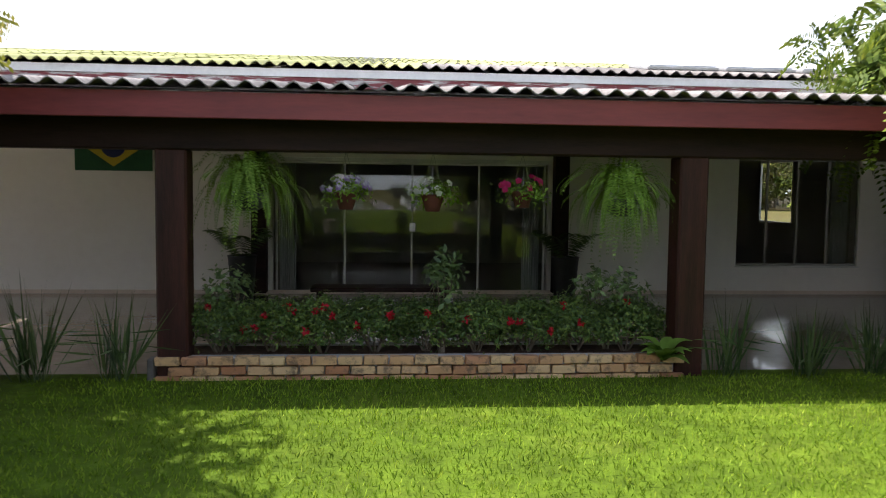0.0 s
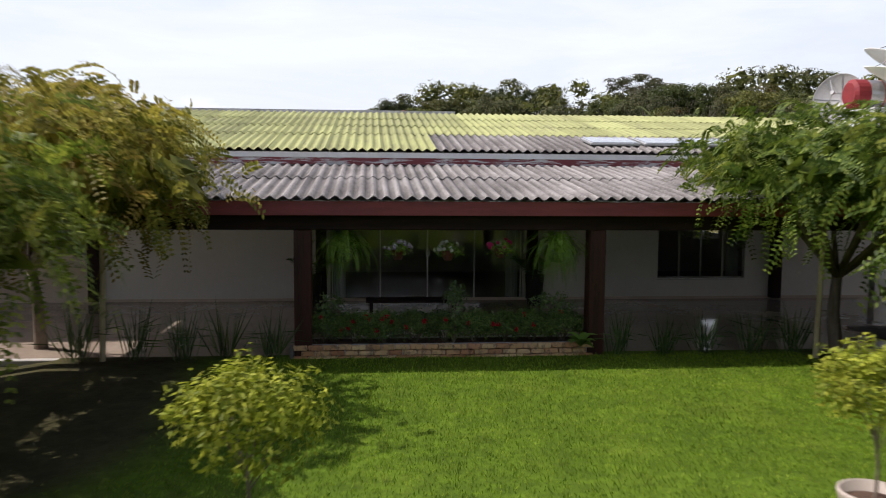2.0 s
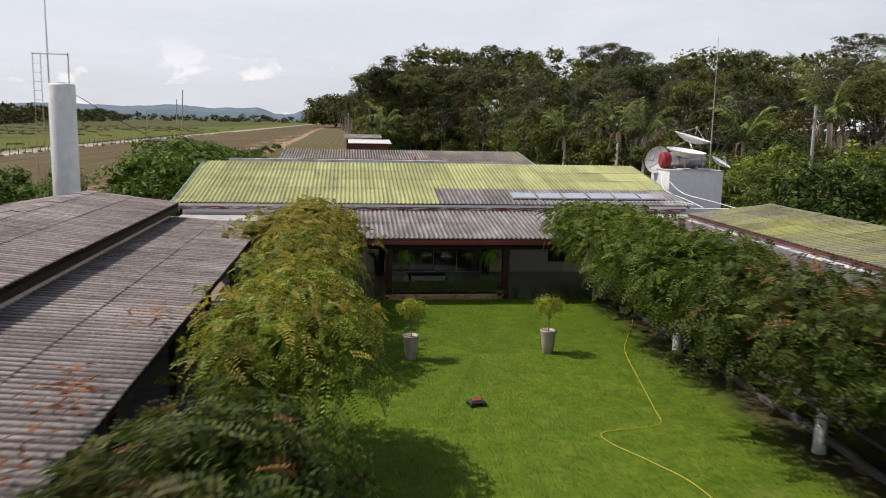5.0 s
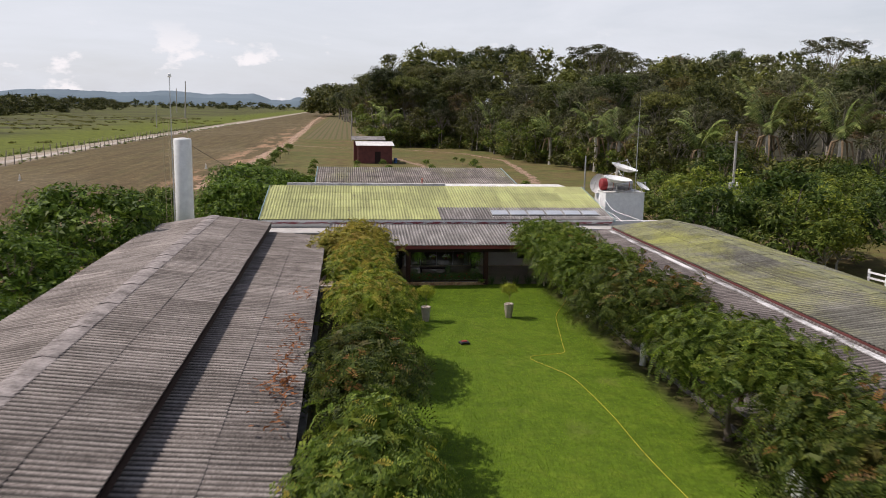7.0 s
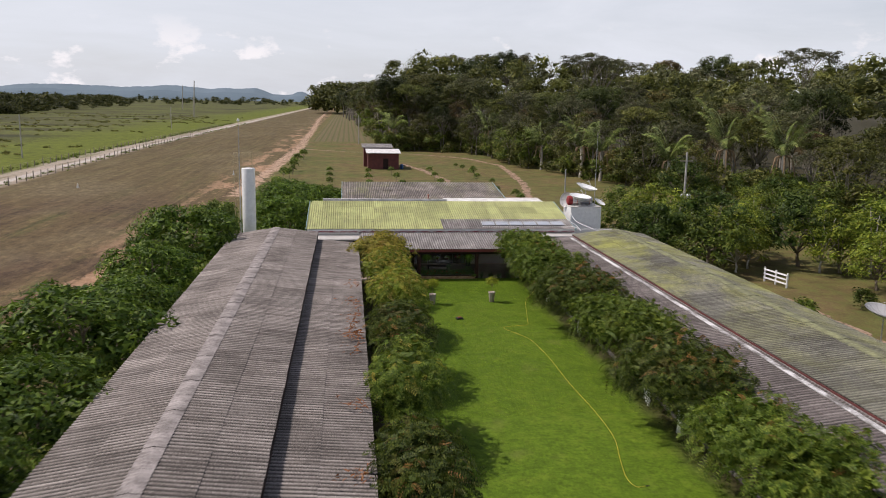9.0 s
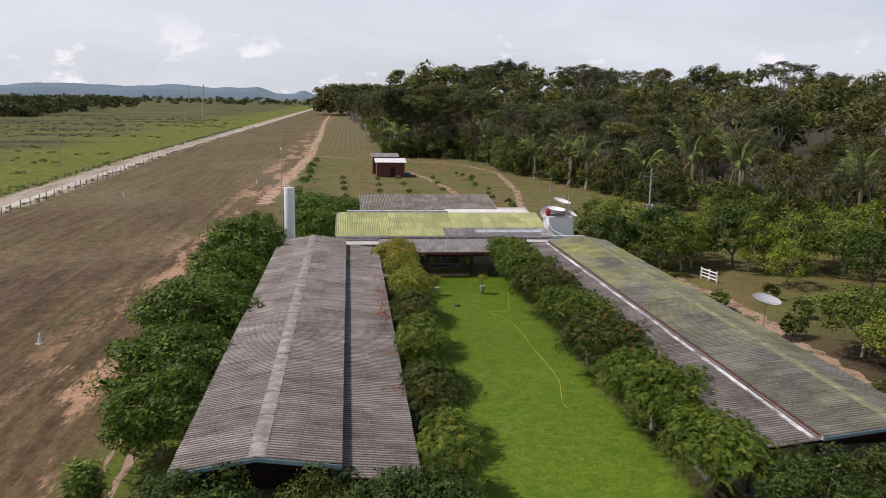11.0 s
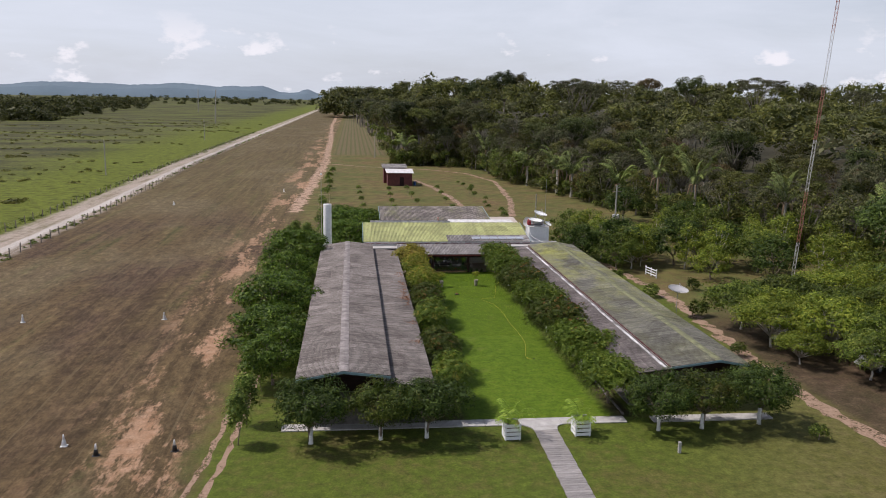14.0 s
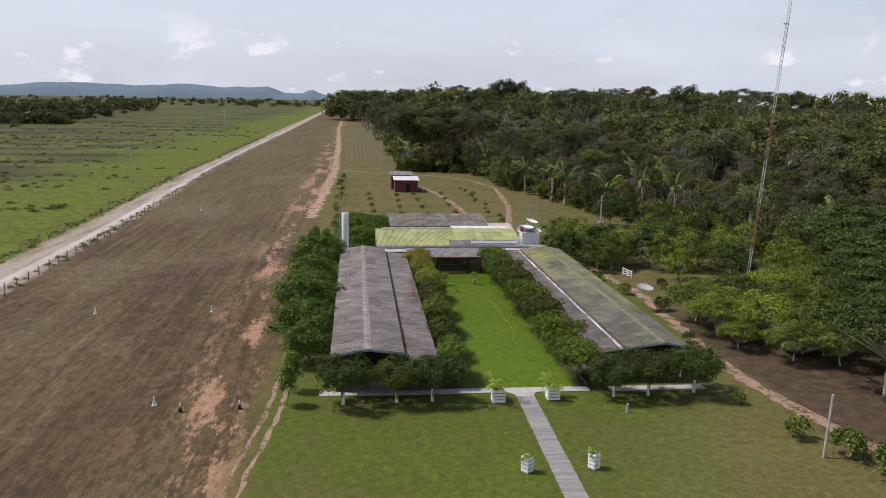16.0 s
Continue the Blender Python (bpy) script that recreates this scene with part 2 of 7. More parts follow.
M["black_plastic"] = plain("black_plastic", (0.015, 0.015, 0.016), (0.035, 0.035, 0.036), 8.0, 0.5)
M["dark_brick_paint"] = plain("dark_brick_paint", (0.075, 0.020, 0.018), (0.15, 0.042, 0.036), 1.5, 0.8, 0.4, 0.01)
M["pot"] = plain("pot", (0.36, 0.30, 0.25), (0.48, 0.41, 0.35), 5.0, 0.55, 0.15, 0.004, vary=0.05)
M["soil"] = plain("soil", (0.05, 0.028, 0.018), (0.16, 0.085, 0.05), 20.0, 0.95, 1.0, 0.03)
M["hose"] = plain("hose", (0.48, 0.40, 0.03), (0.60, 0.50, 0.05), 4.0, 0.45)
M["crate_paint"] = plain("crate_paint", (0.70, 0.70, 0.69), (0.85, 0.85, 0.84), 6.0, 0.65, 0.3, 0.004, vary=0.06)
M["plank"] = plain("plank", (0.15, 0.135, 0.125), (0.34, 0.315, 0.295), 4.0, 0.85, 0.6, 0.008, vary=0.16, stretch=(0.6, 5, 5))
M["post_wood"] = plain("post_wood", (0.13, 0.105, 0.085), (0.30, 0.26, 0.22), 4.0, 0.9, 0.6, 0.01, vary=0.2, stretch=(4, 4, 0.5))
# the pale base colour carries the sky's reflection on the panels
M["solar"] = plain("solar", (0.30, 0.32, 0.35), (0.42, 0.44, 0.47), 1.0, 0.18, 0.02, 0.001, coat=0.5)
M["red_cloth"] = plain("red_cloth", (0.17, 0.012, 0.016), (0.28, 0.022, 0.026), 5.0, 0.7, 0.4, 0.01)
M["dish"] = plain("dish", (0.72, 0.72, 0.70), (0.84, 0.84, 0.82), 3.0, 0.5, 0.1, 0.003)
M["mesh_dish"] = plain("mesh_dish", (0.34, 0.33, 0.33), (0.46, 0.45, 0.44), 30.0, 0.6, 0.3, 0.004)
M["mast_red"] = plain("mast_red", (0.28, 0.10, 0.075), (0.42, 0.18, 0.13), 2.0, 0.6)
def dirt_material(name="dirt", gain=1.0):
    """Bare earth that thins out in patches and lets the ground below show."""
    n = Nodes(name)
    p = n.pos()
    f = n.noise(p, 0.7, 6, 0.68)
    g = n.noise(p, 5.0, 5, 0.7)
    c = n.ramp(n.math("ADD", n.math("MULTIPLY", f, 0.5), n.math("MULTIPLY", g, 0.5)), (0.36, (0.20 * gain, 0.125 * gain, 0.080 * gain)), (0.64, (0.36 * gain, 0.255 * gain, 0.18 * gain)))
    n.done(c, 0.95, g, 0.6, 0.03, spec=0.2)
    solid = [k for k in n.tree.nodes if k.type == "BSDF_PRINCIPLED"][0]
    end = [k for k in n.tree.nodes if k.type == "OUTPUT_MATERIAL"][0]
    m = n.add("ShaderNodeMixShader")
    n.link(n.ramp(n.math("ADD", n.math("MULTIPLY", f, 0.6), n.math("MULTIPLY", g, 0.4)), (0.39, 0.0), (0.49, 0.95)), m.inputs[0])
    n.link(n.add("ShaderNodeBsdfTransparent").outputs[0], m.inputs[1])
    n.link(solid.outputs[0], m.inputs[2])
    n.link(m.outputs[0], end.inputs["Surface"])
    return n.mat


M["dirt"] = dirt_material()
M["pale_dirt"] = dirt_material("pale_dirt", 1.3)
# the blue haze of distance is put into the hills' colour
M["hazed_hill"] = plain("hazed_hill", (0.095, 0.135, 0.165), (0.115, 0.16, 0.195), 0.004, 1.0)
M["leaf_flamboyant"] = leaves("leaf_flamboyant", (0.100, 0.115, 0.016), (0.205, 0.205, 0.032), (0.360, 0.320, 0.055), 0.10, 0.42, tip=(0.400, 0.230, 0.055), clump=0.9, tips=(0.50, 0.68, 0.6))
M["leaf_court"] = leaves("leaf_court", (0.026, 0.044, 0.007), (0.060, 0.088, 0.013), (0.130, 0.152, 0.025), 0.12, 0.3, tip=(0.200, 0.115, 0.036), clump=1.2, tips=(0.56, 0.74, 0.5))
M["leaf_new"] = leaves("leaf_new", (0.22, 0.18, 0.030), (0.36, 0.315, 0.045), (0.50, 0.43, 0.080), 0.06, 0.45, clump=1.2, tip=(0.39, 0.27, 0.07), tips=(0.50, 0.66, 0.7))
M["leaf_rust"] = leaves("leaf_rust", (0.12, 0.06, 0.018), (0.22, 0.11, 0.030), (0.30, 0.18, 0.050), 0.06, 0.35, clump=1.2)
M["cane"] = plain("cane", (0.34, 0.27, 0.15), (0.52, 0.44, 0.27), 5.0, 0.6, 0.3, 0.004, stretch=(1, 1, 0.3))
M["leaf_gold"] = leaves("leaf_gold", (0.085, 0.130, 0.015), (0.185, 0.245, 0.028), (0.350, 0.390, 0.052), 0.10, 0.40, tip=(0.32, 0.24, 0.05), clump=1.2, tips=(0.56, 0.74, 0.45))
M["leaf_forest_olive"] = leaves("leaf_forest_olive", (0.036, 0.043, 0.011), (0.077, 0.086, 0.020), (0.150, 0.152, 0.042), 0.35, 0.25, clump=0.25, hues=((0.0, (0.7, 0.85, 0.8)), (0.4, (1.0, 1.0, 1.0)), (0.75, (1.25, 1.3, 1.1)), (1.0, (1.5, 1.25, 1.3))))
M["leaf_forest_pale"] = leaves("leaf_forest_pale", (0.044, 0.050, 0.020), (0.088, 0.094, 0.040), (0.155, 0.155, 0.075), 0.30, 0.2, clump=0.10, tip=(0.16, 0.085, 0.045), tips=(0.58, 0.72, 0.6))
M["leaf_green"] = leaves("leaf_green", (0.044, 0.078, 0.010), (0.098, 0.152, 0.018), (0.195, 0.245, 0.033), 0.12, 0.3, clump=1.2, tip=(0.30, 0.30, 0.04), tips=(0.55, 0.72, 0.45))
M["leaf_ficus"] = leaves("leaf_ficus", (0.020, 0.038, 0.007), (0.048, 0.080, 0.013), (0.105, 0.145, 0.024), 0.14, 0.25, clump=0.9)
M["leaf_west"] = leaves("leaf_west", (0.030, 0.060, 0.008), (0.075, 0.132, 0.014), (0.170, 0.245, 0.030), 0.15, 0.3, clump=0.9, tip=(0.27, 0.30, 0.04), tips=(0.56, 0.74, 0.4))
M["leaf_orchard"] = leaves("leaf_orchard", (0.075, 0.115, 0.015), (0.170, 0.225, 0.026), (0.320, 0.350, 0.045), 0.2, 0.32, clump=0.5, tip=(0.34, 0.31, 0.045), tips=(0.54, 0.72, 0.5))
M["leaf_bush"] = leaves("leaf_bush", (0.038, 0.060, 0.011), (0.092, 0.132, 0.020), (0.205, 0.250, 0.040), 0.3, 0.3, clump=0.3, tip=(0.30, 0.29, 0.05), tips=(0.56, 0.74, 0.5))
M["leaf_forest"] = leaves("leaf_forest", (0.022, 0.031, 0.009), (0.050, 0.063, 0.016), (0.112, 0.124, 0.034), 0.45, 0.25, clump=0.25, hues=((0.0, (0.75, 0.85, 0.9)), (0.35, (1.0, 1.0, 1.0)), (0.65, (1.45, 1.25, 1.0)), (0.85, (1.5, 1.4, 1.7)), (1.0, (1.5, 0.95, 0.9))))
M["dry_frond"] = plain("dry_frond", (0.17, 0.11, 0.06), (0.32, 0.23, 0.14), 3.0, 0.9)
M["leaf_forest_rust"] = leaves("leaf_forest_rust", (0.070, 0.042, 0.020), (0.130, 0.080, 0.034), (0.200, 0.135, 0.060), 0.2, 0.25, clump=0.3, tip=(0.090, 0.095, 0.030), tips=(0.46, 0.60, 0.8))
M["leaf_palm"] = leaves("leaf_palm", (0.075, 0.110, 0.028), (0.150, 0.195, 0.048), (0.280, 0.310, 0.095), 0.3, 0.25)
M["leaf_palm_young"] = leaves("leaf_palm_young", (0.12, 0.20, 0.02), (0.24, 0.36, 0.04), (0.38, 0.48, 0.07), 0.1, 0.4)
M["leaf_hedge"] = leaves("leaf_hedge", (0.040, 0.080, 0.020), (0.100, 0.175, 0.040), (0.235, 0.310, 0.070), 0.1, 0.2, 0.38, clump=2.0, spec=0.35)
M["leaf_fern"] = leaves("leaf_fern", (0.130, 0.230, 0.035), (0.230, 0.380, 0.060), (0.350, 0.510, 0.100), 0.08, 0.4, clump=3.0)
M["leaf_blade"] = leaves("leaf_blade", (0.040, 0.070, 0.025), (0.075, 0.125, 0.040), (0.130, 0.180, 0.065), 0.15, 0.2, 0.4)
M["leaf_topiary"] = leaves("leaf_topiary", (0.160, 0.200, 0.018), (0.300, 0.340, 0.030), (0.480, 0.490, 0.060), 0.06, 0.4, clump=3.0)
M["leaf_sapling"] = leaves("leaf_sapling", (0.060, 0.105, 0.018), (0.135, 0.195, 0.034), (0.250, 0.300, 0.055), 0.2, 0.3)
M["leaf_shrub"] = leaves("leaf_shrub", (0.075, 0.125, 0.045), (0.150, 0.225, 0.080), (0.260, 0.340, 0.130), 0.1, 0.3, 0.4, clump=3.0, spec=0.4)
M["grass"] = leaves("grass", (0.105, 0.190, 0.012), (0.195, 0.310, 0.020), (0.330, 0.430, 0.042), 0.0, 0.3, 0.6, clump=0.9)
M["petal_red"] = leaves("petal_red", (0.45, 0.01, 0.02), (0.62, 0.02, 0.04), (0.75, 0.05, 0.08), 0.1, 0.3)
M["petal_white"] = leaves("petal_white", (0.6, 0.6, 0.55), (0.75, 0.75, 0.7), (0.85, 0.85, 0.8), 0.05, 0.3)
M["petal_purple"] = leaves("petal_purple", (0.10, 0.03, 0.22), (0.35, 0.25, 0.5), (0.75, 0.7, 0.8), 0.05, 0.3)
M["petal_magenta"] = leaves("petal_magenta", (0.35, 0.01, 0.08), (0.52, 0.02, 0.14), (0.62, 0.05, 0.22), 0.05, 0.3)


def flashing_material():
    """White mortar band, chipped and stained grey in places."""
    n = Nodes("flashing")
    p = n.pos((1.0, 0.4, 1.0))
    f = n.math("ADD", n.math("MULTIPLY", n.noise(p, 1.2, 5, 0.65), 0.7), n.math("MULTIPLY", n.noise(n.pos(), 9.0, 4, 0.7), 0.3))
    c = n.ramp(f, (0.44, (0.12, 0.11, 0.10)), (0.50, (0.32, 0.31, 0.30)), (0.58, (0.62, 0.61, 0.60)))
    return n.done(c, 0.85, f, 0.6, 0.02)


M["flashing"] = flashing_material()


def glass_material():
    n = Nodes("tinted_glass")
    b = n.add("ShaderNodeBsdfPrincipled", Roughness=0.0, IOR=1.5)
    b.inputs["Base Color"].default_value = (0.88, 0.90, 0.89, 1)
    b.inputs["Transmission Weight"].default_value = 1.0
    o = n.add("ShaderNodeOutputMaterial")
    n.link(b.outputs["BSDF"], o.inputs["Surface"])
    return n.mat


M["glass"] = glass_material()


def ground_material():
    """One sheet of land: lawn, airstrip, pasture, bare earth, each with its own uneven border."""
    n = Nodes("ground")
    p = n.pos()
    s = n.add("ShaderNodeSeparateXYZ")
    n.link(p, s.inputs["Vector"])
    X, Y = s.outputs["X"], s.outputs["Y"]
    wob = n.math("MULTIPLY", n.math("SUBTRACT", n.noise(p, 0.35, 4), 0.5), 3.0)
    far = n.math("MULTIPLY", n.math("SUBTRACT", n.noise(p, 0.03, 4), 0.5), 22.0)
    x1 = n.math("ADD", X, wob)
    y1 = n.math("ADD", Y, wob)
    fine = n.noise(p, 9.0, 5, 0.7)
    mid = n.noise(p, 1.1, 5, 0.6)
    big = n.noise(p, 0.10, 5, 0.6)
    along = n.noise(n.pos((1.0, 0.10, 1.0)), 0.55, 5, 0.6)
    along2 = n.noise(n.pos((1.0, 0.06, 1.0)), 0.16, 5, 0.6)
    swing = n.math("SUBTRACT", n.math("MULTIPLY", n.step(Y, 30.0, 180.0), 3.0), 2.8)
    xr = n.math("ADD", x1, swing)
    # rough grass of the yard to the north and east
    yard = n.ramp(n.math("ADD", n.math("MULTIPLY", big, 0.6), n.math("MULTIPLY", mid, 0.4)), (0.34, (0.1440, 0.0900, 0.0468)), (0.5, (0.1116, 0.0972, 0.0324)), (0.66, (0.0612, 0.0828, 0.0180)))
    col = n.mix(1.0, yard, n.ramp(n.noise(p, 0.55, 6, 0.72), (0.32, 0.6), (0.5, 1.0), (0.7, 1.35)), "MULTIPLY")
    # pasture
    pas = n.ramp(n.math("ADD", n.math("MULTIPLY", n.noise(n.pos((0.4, 1.0, 1.0)), 0.032, 8, 0.72), 0.8), n.math("MULTIPLY", mid, 0.2)), (0.42, (0.0300, 0.0310, 0.0120)), (0.475, (0.0600, 0.0580, 0.0180)), (0.52, (0.0850, 0.0880, 0.0230)), (0.60, (0.1050, 0.1200, 0.0220)))
    edge_bright = n.math("MULTIPLY", n.step(n.math("ADD", X, n.math("MULTIPLY", far, 1.6)), -120.0, -84.0), 0.8)
    pas = n.mix(edge_bright, pas, n.ramp(mid, (0.3, (0.0760, 0.1000, 0.0070)), (0.7, (0.1340, 0.1540, 0.0120))))
    tuft = n.noise(p, 0.42, 6, 0.7)
    pas = n.mix(1.0, pas, n.ramp(tuft, (0.32, 0.42), (0.52, 1.0), (0.72, 1.5)), "MULTIPLY")
    col = n.mix(n.step(x1, -62.0, -64.6), col, pas)
    # rows of a young crop beside the far end of the strip
    rows_on = n.math("MULTIPLY", n.math("MULTIPLY", n.step(x1, -19.5, -17.5), n.step(x1, 1.5, -0.5)), n.math("MULTIPLY", n.step(Y, 205.0, 215.0), n.step(Y, 900.0, 820.0)))
    furrow = n.ramp(n.math("SINE", n.math("MULTIPLY", X, 3.4)), (0.2, (0.128, 0.100, 0.052)), (0.75, (0.085, 0.086, 0.032)))
    col = n.mix(n.math("MULTIPLY", rows_on, 0.85), col, furrow)
    # airstrip
    strip = n.ramp(n.math("ADD", n.math("MULTIPLY", along2, 0.55), n.math("ADD", n.math("MULTIPLY", along, 0.25), n.math("MULTIPLY", mid, 0.2))), (0.38, (0.0530, 0.0335, 0.0170)), (0.46, (0.0930, 0.0630, 0.0300)), (0.53, (0.1050, 0.0730, 0.0350)), (0.60, (0.0700, 0.0640, 0.0220)))
    clod = n.noise(n.pos((1.0, 0.35, 1.0)), 2.3, 6, 0.75)
    strip = n.mix(1.0, strip, n.ramp(clod, (0.30, 0.55), (0.52, 1.0), (0.72, 1.5)), "MULTIPLY")
    burnt = n.ramp(n.noise(n.pos((1.0, 0.5, 1.0)), 0.065, 5, 0.6), (0.49, 0.0), (0.60, 0.85))
    burnt = n.math("MULTIPLY", burnt, n.math("ADD", n.math("MULTIPLY", n.step(Y, 80.0, 25.0), 0.8), 0.2))
    strip = n.mix(n.math("MULTIPLY", n.step(Y, 10.0, 110.0), 0.55), strip, n.ramp(along, (0.35, (0.088, 0.068, 0.030)), (0.65, (0.125, 0.102, 0.042))))
    strip = n.mix(burnt, strip, n.ramp(clod, (0.35, (0.044, 0.027, 0.017)), (0.65, (0.098, 0.064, 0.038))))
    mow = n.noise(n.pos((1.0, 0.03, 1.0)), 1.1, 5, 0.65)
    strip = n.mix(1.0, strip, n.ramp(mow, (0.35, 0.72), (0.65, 1.22)), "MULTIPLY")
    pale = n.ramp(n.noise(n.pos((1.0, 0.5, 1.0)), 0.05, 6, 0.65), (0.50, 0.0), (0.62, 0.5))
    strip = n.mix(pale, strip, n.ramp(clod, (0.35, (0.095, 0.078, 0.040)), (0.65, (0.185, 0.145, 0.085))))
    rough_grass = n.ramp(n.noise(n.pos((1.0, 0.45, 1.0)), 0.85, 7, 0.75), (0.30, 0.62), (0.5, 1.0), (0.70, 1.45))
    strip = n.mix(1.0, strip, rough_grass, "MULTIPLY")
    lines = n.noise(n.pos((1.0, 0.012, 1.0)), 1.9, 4, 0.7)
    strip = n.mix(n.math("MULTIPLY", n.step(lines, 0.56, 0.68), 0.5), strip, (0.150, 0.112, 0.060))
    in_strip = n.math("MULTIPLY", n.step(xr, -62.5, -58.5), n.step(x1, -20.0, -22.5))
    col = n.mix(in_strip, col, strip)
    # worn earth along the strip's edge
    worn_band = n.math("MULTIPLY", n.step(x1, -31.5, -24.5), n.step(x1, -20.5, -23.0))
    worn = n.math("MULTIPLY", worn_band, n.ramp(n.math("ADD", n.math("MULTIPLY", n.noise(n.pos((1.0, 0.24, 1.0)), 0.24, 6, 0.70), 0.75), n.math("MULTIPLY", clod, 0.25)), (0.508, 0.0), (0.56, 0.95)))
    col = n.mix(worn, col, n.ramp(mid, (0.3, (0.2700, 0.1500, 0.0825)), (0.7, (0.3900, 0.2550, 0.1650))))
    # sandy road and verges
    verge = n.math("MULTIPLY", n.step(xr, -67.2, -65.6), n.step(xr, -58.0, -60.0))
    sand = n.math("MULTIPLY", verge, n.ramp(n.math("ADD", n.math("MULTIPLY", along, 0.6), n.math("MULTIPLY", mid, 0.4)), (0.38, 0.25), (0.54, 1.0)))
    col = n.mix(sand, col, n.ramp(fine, (0.3, (0.2652, 0.2106, 0.1638)), (0.7, (0.3900, 0.3354, 0.2808))))
    x2 = n.math("ADD", n.math("ADD", X, swing), n.math("MULTIPLY", wob, 0.25))
    road = n.math("MULTIPLY", n.step(x2, -62.5, -61.9), n.step(x2, -60.1, -60.7))
    col = n.mix(n.math("MULTIPLY", road, 0.92), col, n.ramp(along, (0.3, (0.3100, 0.2700, 0.2300)), (0.65, (0.4700, 0.4300, 0.3850))))
    # mown grass round the buildings
    mown = n.ramp(n.math("ADD", n.math("MULTIPLY", big, 0.45), n.math("ADD", n.math("MULTIPLY", mid, 0.35), n.math("MULTIPLY", fine, 0.2))), (0.36, (0.1050, 0.0900, 0.0300)), (0.44, (0.0860, 0.0880, 0.0190)), (0.52, (0.0700, 0.0940, 0.0120)), (0.62, (0.0960, 0.1180, 0.0155)))
    tan = n.math("MULTIPLY", n.step(n.math("ADD", X, n.math("MULTIPLY", n.math("ADD", Y, 50.0), -0.45)), 2.0, 20.0), n.step(n.math("ADD", mid, n.math("MULTIPLY", big, 0.8)), 0.62, 1.05))
    mown = n.mix(n.math("MULTIPLY", tan, 0.8), mown, (0.135, 0.105, 0.045))
    mown = n.mix(1.0, mown, n.ramp(n.noise(p, 1.7, 6, 0.72), (0.3, 0.64), (0.7, 1.36)), "MULTIPLY")
    x3 = n.math("ADD", X, n.math("MULTIPLY", wob, 0.6))
    y3 = n.math("ADD", Y, n.math("MULTIPLY", wob, 0.6))
    area = n.math("MULTIPLY", n.math("MULTIPLY", n.step(x3, -21.5, -19.5), n.step(x3, 24.0, 21.0)), n.step(y3, 26.0, 20.0))
    col = n.mix(area, col, mown)
    # darker ground colour over the floor of the woods
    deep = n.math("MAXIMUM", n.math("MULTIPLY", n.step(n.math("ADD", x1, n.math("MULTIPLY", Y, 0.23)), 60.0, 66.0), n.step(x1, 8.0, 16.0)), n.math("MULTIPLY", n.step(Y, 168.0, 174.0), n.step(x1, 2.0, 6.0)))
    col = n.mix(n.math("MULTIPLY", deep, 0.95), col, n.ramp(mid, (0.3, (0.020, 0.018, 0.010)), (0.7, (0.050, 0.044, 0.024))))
    # bare, littered ground under the east trees, their mottled shade put into its colour
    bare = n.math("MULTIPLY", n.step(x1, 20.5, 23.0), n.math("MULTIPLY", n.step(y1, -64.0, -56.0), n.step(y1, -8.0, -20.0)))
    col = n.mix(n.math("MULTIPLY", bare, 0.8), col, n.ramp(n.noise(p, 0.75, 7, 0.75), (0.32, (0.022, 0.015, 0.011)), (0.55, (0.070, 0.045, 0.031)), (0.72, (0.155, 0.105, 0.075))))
    # courtyard lawn
    lawn = n.ramp(n.math("ADD", n.math("MULTIPLY", mid, 0.5), n.math("ADD", n.math("MULTIPLY", fine, 0.25), n.math("MULTIPLY", big, 0.25))), (0.35, (0.0560, 0.0980, 0.0060)), (0.5, (0.0800, 0.1320, 0.0080)), (0.66, (0.1200, 0.1640, 0.0150)))
    dry = n.ramp(n.noise(p, 0.28, 4, 0.6), (0.60, 0.0), (0.74, 0.55))
    lawn = n.mix(1.0, lawn, n.ramp(n.noise(p, 2.6, 6, 0.75), (0.3, 0.68), (0.7, 1.28)), "MULTIPLY")
    lawn = n.mix(dry, lawn, (0.135, 0.145, 0.035))
    bed = n.math("MULTIPLY", n.step(Y, 0.5, 3.0), 1.1)
    court = n.math("MULTIPLY", n.math("MULTIPLY", n.step(n.math("SUBTRACT", x3, bed), -5.2, -4.1), n.step(x3, 6.1, 4.7)), n.math("MULTIPLY", n.step(Y, -39.6, -39.2), n.step(y3, 8.0, 7.0)))
    beds = n.math("MULTIPLY", n.math("MULTIPLY", n.step(x3, -7.4, -6.9), n.step(x3, 7.2, 6.8)), n.math("MULTIPLY", n.step(Y, -39.6, -39.2), n.step(Y, 8.0, 7.2)))
    col = n.mix(n.math("MULTIPLY", beds, 0.85), col, n.ramp(mid, (0.3, (0.026, 0.020, 0.012)), (0.7, (0.062, 0.050, 0.024))))
    col = n.mix(court, col, lawn)
    col = n.mix(1.0, col, n.ramp(n.noise(p, 6.0, 6, 0.8), (0.30, 0.62), (0.50, 1.0), (0.70, 1.36)), "MULTIPLY")
    height = n.math("ADD", n.math("MULTIPLY", fine, 0.5), n.math("MULTIPLY", mid, 0.5))
    return n.done(col, 0.95, height, 0.8, 0.06, spec=0.15)


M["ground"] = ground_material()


# ---- building helpers ----
def mesh_from(name, bm, material, smooth=False):
    me = bpy.data.meshes.new(name)
    bm.to_mesh(me)
    bm.free()
    me.materials.append(material)
    if smooth:
        me.polygons.foreach_set("use_smooth", [True] * len(me.polygons))
    return me


